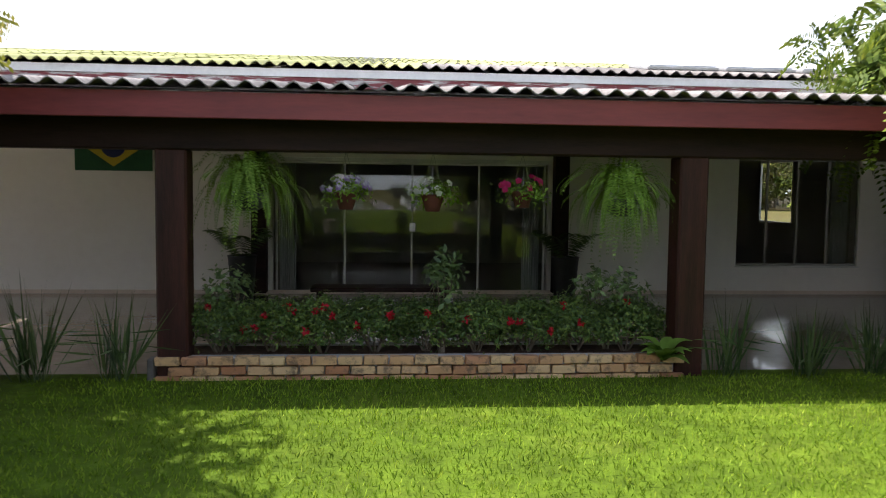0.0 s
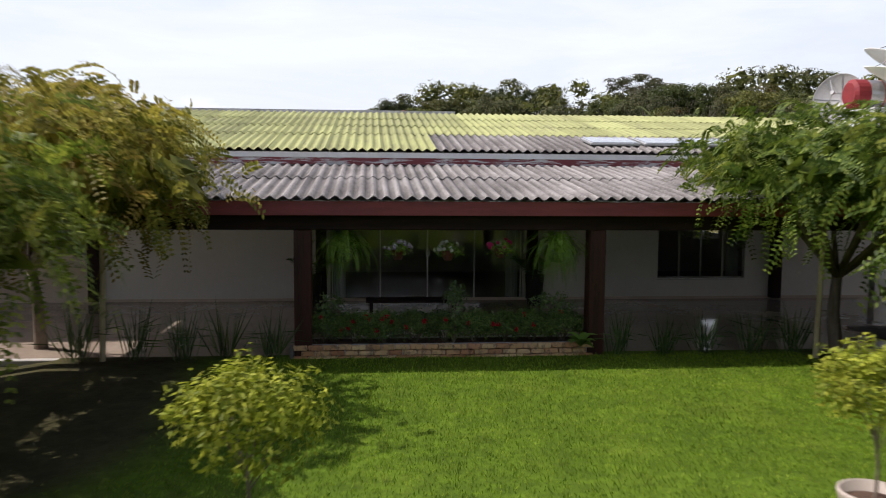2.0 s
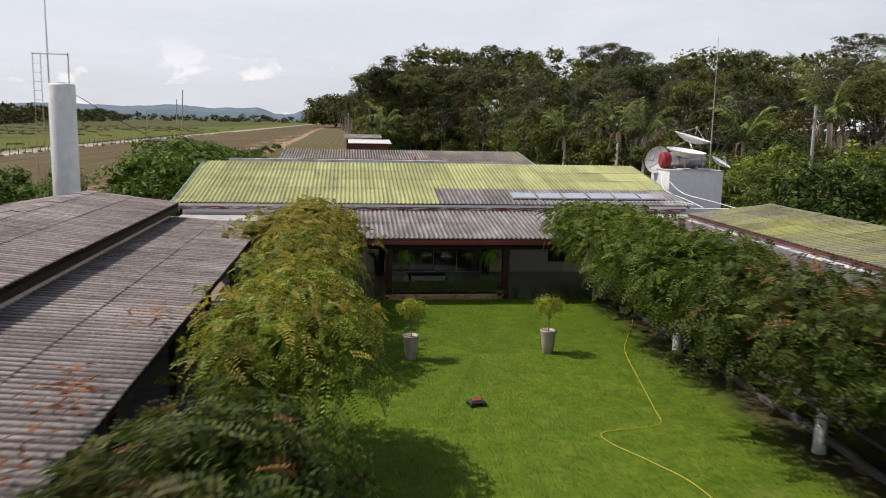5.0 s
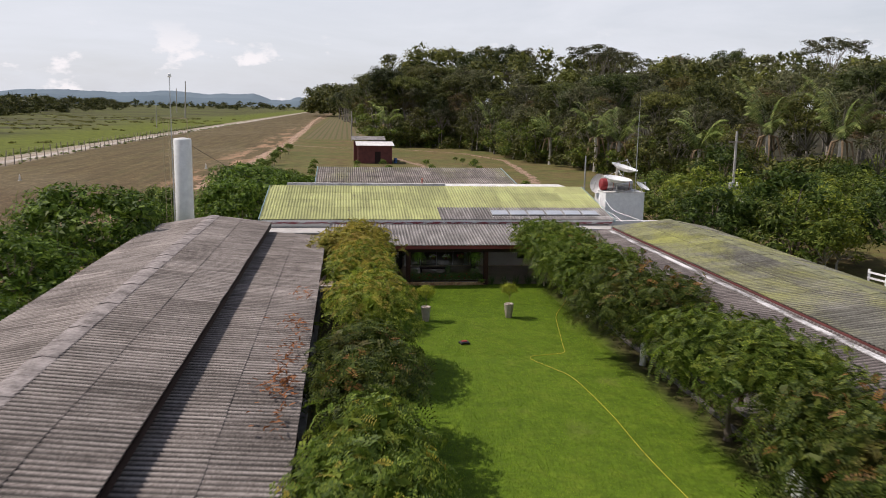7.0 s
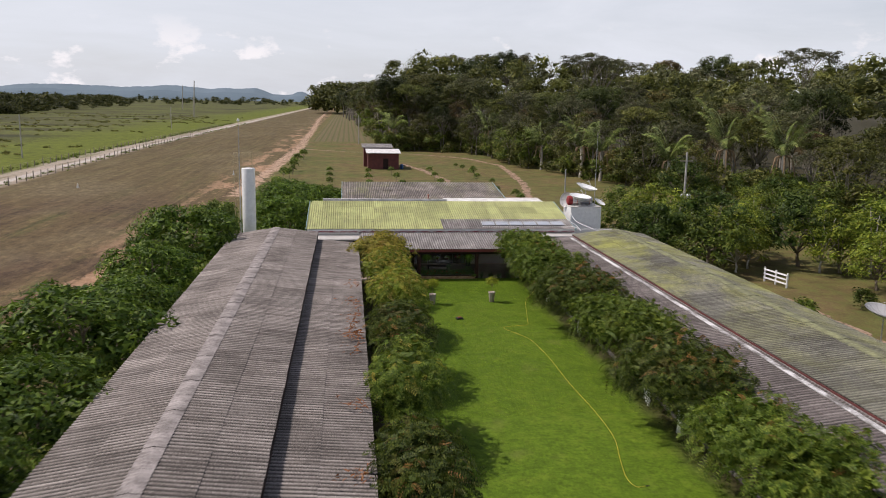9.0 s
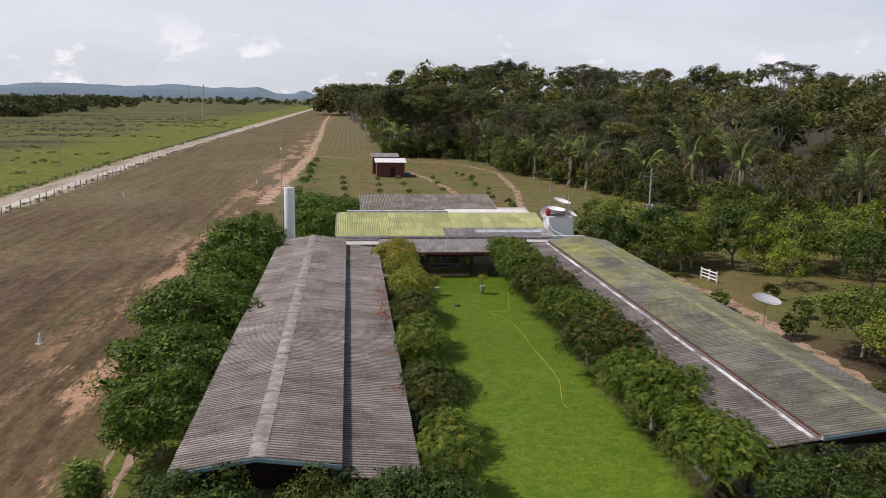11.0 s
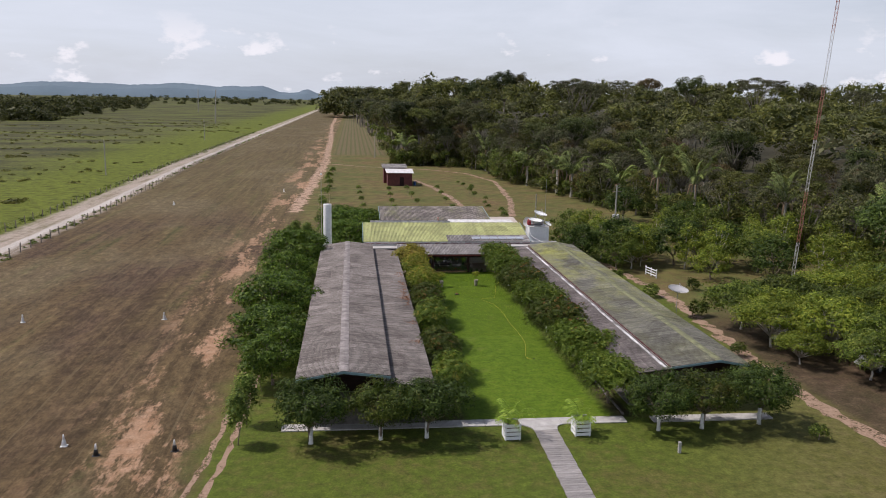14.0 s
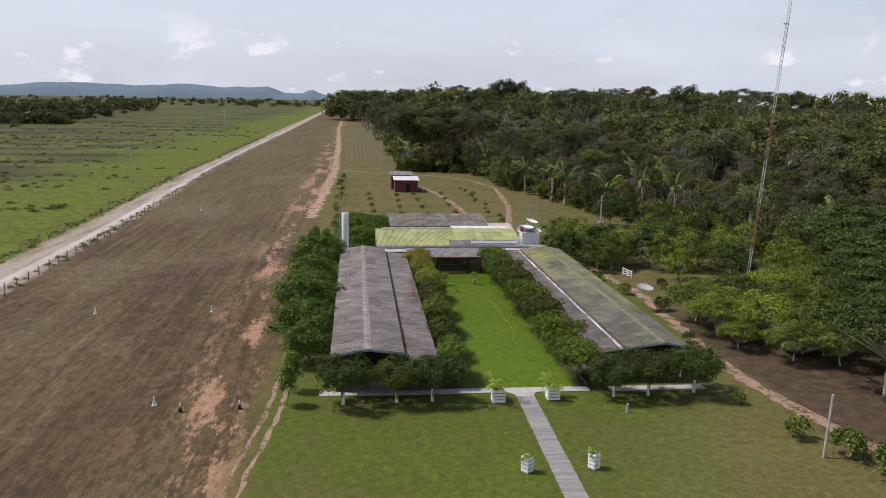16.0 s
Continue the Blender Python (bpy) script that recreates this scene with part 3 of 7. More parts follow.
def part(name, bm, material, parent=None, label="", smooth=False):
    """Links a bmesh, or a ready mesh, as one object under a thing or a part."""
    me = bm if isinstance(bm, bpy.types.Mesh) else mesh_from(name, bm, material, smooth)
    ob = new(name, me)
    if parent is not None:
        ob.parent = parent
    if label:
        ob["label"] = label
    return ob


def thing(name, label, category, at=(0, 0, 0), turn=0.0, group="", kind=""):
    ob = new(name)
    ob.empty_display_size = 0.2
    ob.matrix_basis = pose(*at, 0, 0, turn)
    return tagged(ob, label, category, group, kind)


def box(bm, x0, x1, y0, y1, z0, z1, bevel=0.0):
    r = bmesh.ops.create_cube(bm, size=1.0)
    vs = r["verts"]
    for v in vs:
        v.co = Vector(((x0 + x1) / 2 + v.co.x * (x1 - x0), (y0 + y1) / 2 + v.co.y * (y1 - y0), (z0 + z1) / 2 + v.co.z * (z1 - z0)))
    if bevel:
        es = list({e for v in vs for e in v.link_edges})
        bmesh.ops.bevel(bm, geom=es, offset=bevel, segments=1, affect="EDGES", profile=0.5)
    return bm


def boxed(*a, **k):
    return box(bmesh.new(), *a, **k)


def tube(bm, points, radii, sides=8, caps=True):
    """A round tube through points with a radius at each."""
    pts = [Vector(p) for p in points]
    rings = []
    for i, p in enumerate(pts):
        d = (pts[min(i + 1, len(pts) - 1)] - pts[max(i - 1, 0)]).normalized()
        a = d.orthogonal().normalized() if i == 0 else (rings_a - d * rings_a.dot(d)).normalized()
        rings_a = a
        b = d.cross(a)
        r = radii[i] if not isinstance(radii, (int, float)) else radii
        rings.append([bm.verts.new(p + (a * math.cos(t) + b * math.sin(t)) * r) for t in [2 * math.pi * k / sides for k in range(sides)]])
    for r0, r1 in zip(rings, rings[1:]):
        for k in range(sides):
            bm.faces.new((r0[k], r0[(k + 1) % sides], r1[(k + 1) % sides], r1[k]))
    if caps:
        bm.faces.new(rings[0][::-1])
        bm.faces.new(rings[-1])
    return bm


def lathe(bm, profile, sides=24, centre=(0, 0, 0)):
    """Turns (radius, height) pairs round the upright axis."""
    c = Vector(centre)
    rings = [[bm.verts.new(c + Vector((r * math.cos(t), r * math.sin(t), z))) for t in [2 * math.pi * k / sides for k in range(sides)]] for r, z in profile]
    for r0, r1 in zip(rings, rings[1:]):
        for k in range(sides):
            bm.faces.new((r0[k], r0[(k + 1) % sides], r1[(k + 1) % sides], r1[k]))
    if profile[0][0] > 1e-4:
        bm.faces.new(rings[0][::-1])
    if profile[-1][0] > 1e-4:
        bm.faces.new(rings[-1])
    bmesh.ops.remove_doubles(bm, verts=bm.verts[:], dist=1e-5)
    return bm


PITCH, WAVE, AMP = 0.1775, 0.219, 0.027


def sheet_mesh(length, material, pitch, waves=6, seg=6):
    """One corrugated sheet, its lower edge at y = 0, with a lip that shows its thickness."""
    n = waves * seg
    xs = [pitch * (i / seg) for i in range(n + 1)]
    zs = [AMP * math.cos(2 * math.pi * i / seg) for i in range(n + 1)]
    verts, faces = [], []
    for y, lift in ((0.0, 0.014), (length, 0.0)):
        verts += [(x, y, z + lift) for x, z in zip(xs, zs)]
    verts += [(x, 0.0, z + 0.003) for x, z in zip(xs, zs)]
    verts += [(x, 0.0, z + 0.014) for x, z in zip(xs, zs)]
    m = n + 1
    for i in range(n):
        faces.append((i, i + 1, m + i + 1, m + i))
        faces.append((2 * m + i, 2 * m + i + 1, 3 * m + i + 1, 3 * m + i))
    me = bpy.data.meshes.new("sheet")
    me.from_pydata(verts, [], faces)
    me.materials.append(material)
    me.polygons.foreach_set("use_smooth", [True] * len(faces))
    return me


SHEETS = {}


def sheets(parent, corner, across, up, count, rows, chosen, jitter=0.006, seed=1, lap=0.16, pitch=PITCH):
    """Lays corrugated sheets, each an object: count across, and row upon row up the slope."""
    rnd = random.Random(seed)
    a, u = Vector(across).normalized(), Vector(up).normalized()
    nrm = a.cross(u).normalized()
    width = pitch * 6
    off = 0.0
    for j, length in enumerate(rows):
        for i in range(count):
            mat = chosen(i, j) if callable(chosen) else chosen
            key = (mat.name, round(length, 3), pitch)
            if key not in SHEETS:
                SHEETS[key] = sheet_mesh(length + lap, mat, pitch)
            o = Vector(corner) + a * (i * width) + u * (off + rnd.uniform(-0.012, 0.012)) + nrm * (AMP + j * 0.004 + rnd.uniform(0, jitter))
            ob = new("sheet", SHEETS[key])
            ob.parent = parent
            tilt = Matrix((a, u, nrm)).transposed().to_4x4()
            ob.matrix_basis = Matrix.Translation(o) @ tilt @ pose(0, 0, 0, rnd.uniform(-0.15, 0.15), 0, rnd.uniform(-0.12, 0.12))
        off += length


def slab(bm, a, b, c, d, t=0.03):
    """A thin sloping deck through four corners, t thick below them."""
    top = [bm.verts.new(Vector(p)) for p in (a, b, c, d)]
    low = [bm.verts.new(Vector(p) - Vector((0, 0, t))) for p in (a, b, c, d)]
    bm.faces.new(top)
    bm.faces.new(low[::-1])
    for k in range(4):
        bm.faces.new((top[k], low[k], low[(k + 1) % 4], top[(k + 1) % 4]))
    return bm


def beam(bm, a, b, w, h):
    """A straight board from a to b, w wide and h high, hung from its top line."""
    a, b = Vector(a), Vector(b)
    d = (b - a).normalized()
    s = d.cross(Vector((0, 0, 1))).normalized() * (w / 2)
    u = Vector((0, 0, h))
    q = [bm.verts.new(p) for p in (a - s, a + s, a + s - u, a - s - u, b - s, b + s, b + s - u, b - s - u)]
    for f in ((0, 1, 2, 3), (7, 6, 5, 4), (0, 4, 5, 1), (1, 5, 6, 2), (2, 6, 7, 3), (3, 7, 4, 0)):
        bm.faces.new([q[k] for k in f])
    return bm


# ---- land ----
def land(x, y):
    """Height of the land: it rises a little towards the porch."""
    k = min(1.0, max(0.0, (y - 2.5) / 3.9)) * min(1.0, max(0.0, (7.4 - y) / 0.3)) * min(1.0, max(0.0, (6.3 - abs(x)) / 0.6))
    return 0.09 * k * k * (3 - 2 * k)


bm = bmesh.new()
gx = [-3000, -700, -200, -60, -20, -6.3, -5.7, -3, 0, 3, 5.7, 6.3, 20, 60, 300, 3000]
gy = [-900, -120, -60, -30, 0, 2.5, 3.3, 4.1, 4.9, 5.6, 6.2, 6.7, 7.1, 7.4, 20, 60, 200, 700, 4600]
grid = [[bm.verts.new((x, y, land(x, y))) for y in gy] for x in gx]
for i in range(len(gx) - 1):
    for j in range(len(gy) - 1):
        bm.faces.new((grid[i][j], grid[i + 1][j], grid[i + 1][j + 1], grid[i][j + 1]))
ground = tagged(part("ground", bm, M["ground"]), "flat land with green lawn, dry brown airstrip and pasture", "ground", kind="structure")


def bend_at(y):
    """How far the road has swung west, 0 to 1."""
    k = min(1.0, max(0.0, (y - 30) / 150))
    return k * k * (3 - 2 * k)


def ribbon(name, points, width, material, label, category, z=0.006, seed=3, ragged=0.25):
    """A strip of worn ground with ragged edges laid on the land."""
    rnd = random.Random(seed)
    bm = bmesh.new()
    pts = [Vector((*p, z)) for p in points]
    dense = []
    for a, b in zip(pts, pts[1:]):
        k = max(2, int((b - a).length / 0.8))
        dense += [a.lerp(b, i / k) for i in range(k)]
    dense.append(pts[-1])
    last = None
    for i, p in enumerate(dense):
        d = (dense[min(i + 1, len(dense) - 1)] - dense[max(i - 1, 0)]).normalized()
        s = Vector((-d.y, d.x, 0))
        w0, w1 = width / 2 * rnd.uniform(1 - ragged, 1 + ragged), width / 2 * rnd.uniform(1 - ragged, 1 + ragged)
        now = (bm.verts.new(p - s * w0), bm.verts.new(p + s * w1))
        if last:
            bm.faces.new((last[0], now[0], now[1], last[1]))
        last = now
    return tagged(part(name, bm, material), label, category, kind="structure")


ribbon("dirt_road", [(17.0, 24), (20.6, 12), (22.2, 0), (22.4, -8), (21.6, -21), (20.8, -33), (21.0, -40), (22.6, -49), (25.2, -58), (30, -74)], 1.25, M["dirt"], "reddish dirt road along the east roof", "road", seed=5, ragged=0.6)
ribbon("dirt_road", [(12, 26), (16, 50), (21.4, 79.5), (24.6, 118), (20, 140), (10, 152), (-8, 160), (-21, 171)], 1.15, M["dirt"], "reddish dirt road curving over the rough grass", "road", seed=6, ragged=0.5)
ribbon("dirt_road", [(10, 60), (9, 85), (7, 104), (4, 120)], 1.2, M["dirt"], "worn dirt track to the red hut", "road", seed=7, z=0.012, ragged=0.5)
ribbon("dirt_road", [(-22.5, 60), (-21.5, 110), (-20.5, 170), (-22, 300), (-26, 500), (-28, 760)], 2.3, M["pale_dirt"], "pale dirt track along the edge of the airstrip", "road", seed=8, ragged=0.6)
for k, x in enumerate((-20.6, -19.6)):
    ribbon("wheel_track", [(x - 1.8, -66), (x - 1.0, -54), (x, -45), (x + 0.4, -36), (x + 0.2, -20)], 0.34, M["dirt"], "bare wheel track in the grass", "track", seed=20 + k, ragged=0.7)


# ---- main house ----
house = thing("main_house", "long white low house with porch and green corrugated roof", "house")
# green roof
roof = part("roof", slab(bmesh.new(), (-10.62, 10.9, 3.17), (10.66, 10.9, 3.17), (10.66, 18.2, 4.40), (-10.62, 18.2, 4.40)), M["dark_room"], house, "pale green painted corrugated roof")


def green_cell(i, j):
    if (j == 0 and i >= 10):
        return M["sheet_y"]
    return M["sheet_green"]


sheets(roof, (-10.65, 10.82, 3.20), (1, 0, 0), (0, 7.44, 1.25), 20, [2.55, 1.66, 1.66, 1.66], green_cell, seed=2)
bm = bmesh.new()
slab(bm, (-10.62, 18.27, 4.41), (10.66, 18.27, 4.41), (10.66, 24.4, 3.35), (-10.62, 24.4, 3.35))
part("roof", bm, M["sheet_back"], house, "back slope of grey corrugated roof")
for x in (-10.70, 10.71):
    part("barge_board", beam(bmesh.new(), (x, 10.75, 3.26), (x, 18.3, 4.53), 0.05, 0.18), M["blue_trim"], house, "faded turquoise barge board")
bm = bmesh.new()
box(bm, -9.6, 1.2, 18.9, 19.2, 4.2, 4.62)
part("parapet", bm, M["dirty_white"], house, "white painted ridge flashing")
part("parapet", boxed(1.3, 10.2, 20.0, 22.6, 3.9, 4.30), M["dirty_white"], house, "white flat roof slab behind the ridge")
# eaves board under the green roof, white with old red paint
n = Nodes("peeling_board")
p = n.pos()
peel = n.ramp(n.noise(n.pos((0.8, 1, 9)), 2.2, 6, 0.7), (0.46, 0.0), (0.50, 1.0))
c = n.mix(peel, n.ramp(n.noise(p, 7, 4), (0.3, (0.5, 0.47, 0.45)), (0.7, (0.68, 0.66, 0.65))), (0.22, 0.05, 0.055))
M["peeling"] = n.done(c, 0.75, peel, 0.3, 0.004)
part("fascia", boxed(-10.6, 10.6, 10.90, 10.96, 2.95, 3.085), M["peeling"], house, "white board with peeling red paint")
part("fascia", boxed(-10.6, 10.6, 10.875, 10.965, 3.087, 3.19), M["white_paint"], house, "white gutter board")
part("wall", boxed(-10.4, 10.4, 11.0, 11.12, 2.70, 3.08), M["concrete"], house, "grey wall strip above the porch roof")
part("wall", boxed(-10.4, -10.28, 11.0, 24.2, 0, 3.2), M["white_wall"], house)
for y0, y1, z0, z1 in ((12.7, 20.5, 0, 3.2), (22.6, 23.98, 0, 3.2), (20.5, 22.6, 0, 0.9), (20.5, 22.6, 2.5, 3.2)):
    part("wall", boxed(10.28, 10.4, y0, y1, z0, z1), M["white_wall"], house)
part("wall", boxed(-10.4, 10.4, 24.0, 24.15, 0, 3.3), M["white_wall"], house)
# flat grey roof strips that join the wings to the house
part("side_roof", boxed(-10.3, -6.57, 8.9, 10.96, 2.66, 2.74), M["concrete"], house, "flat grey roof beside the porch")
part("side_roof", boxed(7.38, 15.2, 9.36, 10.84, 2.80, 2.87), M["concrete"], house, "flat grey roof beside the porch")
part("wall", boxed(-10.3, -6.6, 10.98, 11.1, 2.3, 2.95), M["white_wall"], house, "white wall strip under the eave")
# porch roof
# the unseen deck is made white to bounce more light into the porch
roof = part("porch_roof", slab(bmesh.new(), (-6.55, 6.60, 2.397), (7.35, 6.60, 2.397), (7.35, 10.85, 2.90), (-6.55, 10.85, 2.90)), M["white_paint"], house, "grey corrugated porch roof")
sheets(roof, (-6.55, 6.42, 2.395), (1, 0, 0), (0, 4.35, 0.515), 13, [2.3, 1.98], M["sheet_y"], seed=4)
part("eave_board", boxed(-6.5, 7.3, 6.52, 6.56, 2.185, 2.385, 0.004), M["red_board"], house, "dark red painted eave board")
part("beam", boxed(-10.2, 10.2, 6.86, 7.10, 1.96, 2.24, 0.012), M["beam"], house, "dark timber porch beam")
for x in (-6.2, -4.2, -2.25, -0.1, 2.09, 4.2, 6.2):
    part("rafter", beam(bmesh.new(), (x, 6.6, 2.37), (x, 10.85, 2.86), 0.09, 0.13), M["beam"], house)
# front wall of the house with its openings
WY = 12.5
for x0, x1, z0, z1 in ((-6.9, -2.12, 0, 2.95), (-2.12, 2.05, 2.12, 2.95), (2.05, 5.06, 0, 2.95), (5.06, 7.06, 0, 0.52), (5.06, 7.06, 2.2, 2.95), (7.06, 10.0, 0, 2.95), (10.0, 10.75, 2.1, 2.95), (10.75, 14.5, 0, 2.95)):
    part("wall", boxed(x0, x1, WY, WY + 0.15, z0, z1), M["white_wall"], house, "white plastered front wall")
part("wall", boxed(-10.4, -6.9, WY, WY + 0.15, 0, 1.05), M["pink_wall"], house, "low plastered side wall")
for x in (-6.95, 2.22, 7.72, -2.3):
    part("post", boxed(x - 0.11, x + 0.11, WY - 0.2, WY - 0.004, 0.1, 2.75, 0.01), M["beam"], house, "dark timber wall post")
part("porch_floor", boxed(-10.3, 14.4, 7.12, WY + 0.2, 0.0, 0.07), M["porch_floor"], house, "polished tan porch floor")
part("floor_edge", boxed(-10.3, 14.4, 6.98, 7.116, 0.0, 0.085, 0.01), M["concrete"], house, "rough concrete porch edge")
part("skirting", boxed(-6.88, 10.0, WY - 0.014, WY - 0.002, 0.072, 0.13), M["pink_wall"], house, "tan skirting tiles")
# inside of the house, seen through the panes
part("inner_wall", boxed(-10.2, 8.05, 17.9, 18.0, 0, 3.2), M["dark_room"], house)
part("inner_wall", boxed(8.85, 10.2, 17.9, 18.0, 0, 3.2), M["dark_room"], house)
part("inner_wall", boxed(8.05, 8.85, 17.9, 18.0, 0, 1.0), M["dark_room"], house)
part("inner_floor", boxed(-10.2, 10.2, WY + 0.2, 24.0, 0.0, 0.06), M["porch_floor"], house)
part("ceiling", boxed(-10.2, 10.2, 10.9, 18.0, 2.78, 2.84), M["dark_room"], house)


def pane_set(parent, x0, x1, z0, z1, count, y, frame_mat, rail=0.03):
    w = (x1 - x0) / count
    for i in range(count):
        g = part("pane", boxed(x0 + i * w + rail * 0.5, x0 + (i + 1) * w - rail * 0.5, y, y + 0.006, z0 + rail, z1 - rail), M["glass"], parent, "dark tinted glass pane")
        g.visible_shadow = False
    for i in range(count + 1):
        part("stile", boxed(x0 + i * w - rail / 2, x0 + i * w + rail / 2, y - 0.012, y + 0.018, z0, z1, 0.003), frame_mat, parent)
    part("rail", boxed(x0, x1, y - 0.014, y + 0.02, z0, z0 + rail, 0.003), frame_mat, parent)
    part("rail", boxed(x0, x1, y - 0.014, y + 0.02, z1 - rail, z1, 0.003), frame_mat, parent)


door = part("sliding_door", boxed(-2.12, 2.05, WY + 0.02, WY + 0.12, 0.07, 0.085), M["white_paint"], house, "four-panel dark glass sliding door in white frame")
pane_set(door, -2.07, 2.0, 0.085, 2.06, 4, WY + 0.06, M["white_paint"])
part("handle", boxed(-0.075, 0.015, WY + 0.02, WY + 0.045, 1.02, 1.16, 0.004), M["steel"], door, "steel door lock")
part("head", boxed(-2.12, 2.05, WY - 0.02, WY + 0.13, 2.06, 2.12, 0.005), M["white_paint"], door)
window = part("window", boxed(5.04, 7.08, WY - 0.03, WY + 0.16, 0.50, 0.525, 0.004), M["white_paint"], house, "dark glass window in grey frame")
pane_set(window, 5.06, 7.06, 0.525, 2.2, 4, WY + 0.06, M["galvanised"], 0.035)

# ---- columns of the porch ----
rnd = random.Random(8)
for x in (-2.245, 2.09):
    col = bmesh.new()
    box(col, x - 0.125, x + 0.125, 6.87, 7.13, 0.0, 1.97, 0.018)
    part("column", col, M["log"], house, "dark red-brown squared timber column")


# ---- left wing ----
def wing(label, step, ridge, far, low, y0, y1, moss, drop):
    """A long low building: lean-to towards the court, main roof over a ridge, gable to the south."""
    (wx, wz), (sx, sz), (rx, rz), (fx, fz) = far, step, ridge, low
    w = thing("wing_building", label, "building")
    count = int((y1 - y0) / (WAVE * 6))
    span = count * WAVE * 6
    s = 1 if fx > sx else -1
    up_mat, out_mat = (M["sheet_moss"], M["sheet_moss"]) if moss else (M["sheet_x"], M["sheet_x"])
    # outer slope, inner slope, lean-to
    for (ex, ez), (tx, tz), mat, name in (((wx, wz), (rx, rz), out_mat, "outer"), ((sx, sz), (rx, rz), up_mat, "inner"), ((fx, fz), (sx - s * 0.30, sz - drop), M["sheet_dark"] if moss else M["sheet_x"], "lean")):
        length = math.hypot(tx - ex, tz - ez)
        deck = part("roof", slab(bmesh.new(), (ex, y0 + 0.05, ez - 0.045), (tx, y0 + 0.05, tz - 0.045), (tx, y0 + span - 0.05, tz - 0.045), (ex, y0 + span - 0.05, ez - 0.045)), M["beam"], w, "weathered grey corrugated roof" if not moss or name == "lean" else "grey corrugated roof with green moss")
        up = (tx - ex, 0, tz - ez)
        if ex < tx:
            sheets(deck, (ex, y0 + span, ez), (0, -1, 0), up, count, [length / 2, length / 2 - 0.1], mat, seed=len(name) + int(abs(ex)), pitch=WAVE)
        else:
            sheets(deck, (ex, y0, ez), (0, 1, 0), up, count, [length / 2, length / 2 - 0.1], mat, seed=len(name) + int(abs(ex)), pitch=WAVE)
    # ridge caps
    cap = bmesh.new()
    a1 = math.atan2(rz - wz, abs(rx - wx))
    a2 = math.atan2(rz - sz, abs(rx - sx))
    prof = [(-0.30, -0.30 * math.tan(a1)), (-0.12, -0.10 * math.tan(a1)), (0, 0.012), (0.12, -0.10 * math.tan(a2)), (0.30, -0.30 * math.tan(a2))]
    if wx > rx:
        prof = [(-a, b) for a, b in prof][::-1]
    grid = []
    for i in range(37):
        yy = WAVE * i / 6
        wave = AMP * math.cos(2 * math.pi * i / 6)
        grid.append([cap.verts.new((px, yy, pz + wave * (0.9 if abs(px) > 0.2 else 0.75) + 0.05 + 0.012 * (1 - i / 36))) for px, pz in prof])
    for g0, g1 in zip(grid, grid[1:]):
        for k in range(4):
            cap.faces.new((g0[k], g0[k + 1], g1[k + 1], g1[k]))
    cap_mesh = mesh_from("ridge_cap", cap, M["ridge_cap"] if not moss else M["ridge_moss"], True)
    crest = part("ridge", boxed(rx - 0.05, rx + 0.05, y0 + 0.1, y0 + span - 0.1, rz - 0.13, rz - 0.05), M["beam"], w)
    for i in range(count):
        ob = new("ridge_cap", cap_mesh)
        ob.parent = crest
        ob.matrix_basis = pose(rx, y0 + i * WAVE * 6, rz + 0.005 + (i % 2) * 0.006)
    # boards
    # west wing: the dark board colour stands in for the step's shadow band
    part("fascia", boxed(min(sx, sx - s * 0.05), max(sx, sx - s * 0.05), y0 + 0.06, y0 + span - 0.06, sz - min(0.24, drop + 0.05), sz - 0.02), M["dirty_white"] if moss else M["beam"], w, "weathered board under the roof step")
    for yy in (y0 - 0.03, y0 + span + 0.03):
        part("barge_board", beam(bmesh.new(), (wx, yy, wz + 0.03), (rx, yy, rz + 0.05), 0.04, 0.15), M["blue_trim"], w, "faded turquoise barge board")
        part("barge_board", beam(bmesh.new(), (rx, yy, rz + 0.05), (sx, yy, sz + 0.03), 0.04, 0.15), M["blue_trim"], w, "faded turquoise barge board")
    # walls
    ox = wx + (0.45 if wx < rx else -0.45)
    ix = sx - s * 0.25
    part("wall", boxed(min(ox, ox + 0.15), max(ox, ox + 0.15), y0 + 0.9, y0 + span - 0.3, 0, wz - 0.06), M["white_wall"], w, "white plastered wall")
    part("wall", boxed(min(ix, ix - s * 0.15), max(ix, ix - s * 0.15), y0 + 0.9, y0 + span - 0.3, 0, sz - 0.2), M["pink_wall"], w, "plastered wall under the veranda")
    g = bmesh.new()
    lo, hi = min(ox, ix), max(ox, ix)
    box(g, lo, hi, y0 + 0.9, y0 + 1.05, 0, 2.3)
    part("wall", g, M["old_concrete"], w, "grey gable end wall")
    q = bmesh.new()
    box(q, lo, hi, y0 + 1.0, y0 + 1.1, 2.3, min(wz, sz) - 0.05)
    # a solid dark panel stands in for the shade of the opening
    part("gable", q, M["beam"], w, "dark panel for the shade inside the open gable")
    part("wall", boxed(lo, hi, y0 + span - 0.5, y0 + span - 0.35, 0, min(wz, sz) - 0.05), M["white_wall"], w)
    # veranda
    part("veranda_floor", boxed(min(ix, fx - s * 0.17), max(ix, fx - s * 0.17), y0 + 0.8, y0 + span - 0.2, 0.0, 0.10, 0.02), M["old_concrete"], w, "raised concrete veranda floor")
    px = fx - s * 0.4
    k = 0
    yy = y0 + 1.2
    while yy < y0 + span - 3:
        part("post", boxed(px - 0.07, px + 0.07, yy - 0.07, yy + 0.07, 0.1, fz - 0.12, 0.01), M["log"], w, "dark timber veranda post")
        yy += 4.1
    part("plate", boxed(px - 0.06, px + 0.06, y0 + 0.4, y0 + span - 0.4, fz - 0.13, fz - 0.045), M["beam"], w)
    # dark doorways and windows along the veranda wall
    yy = y0 + 4.0
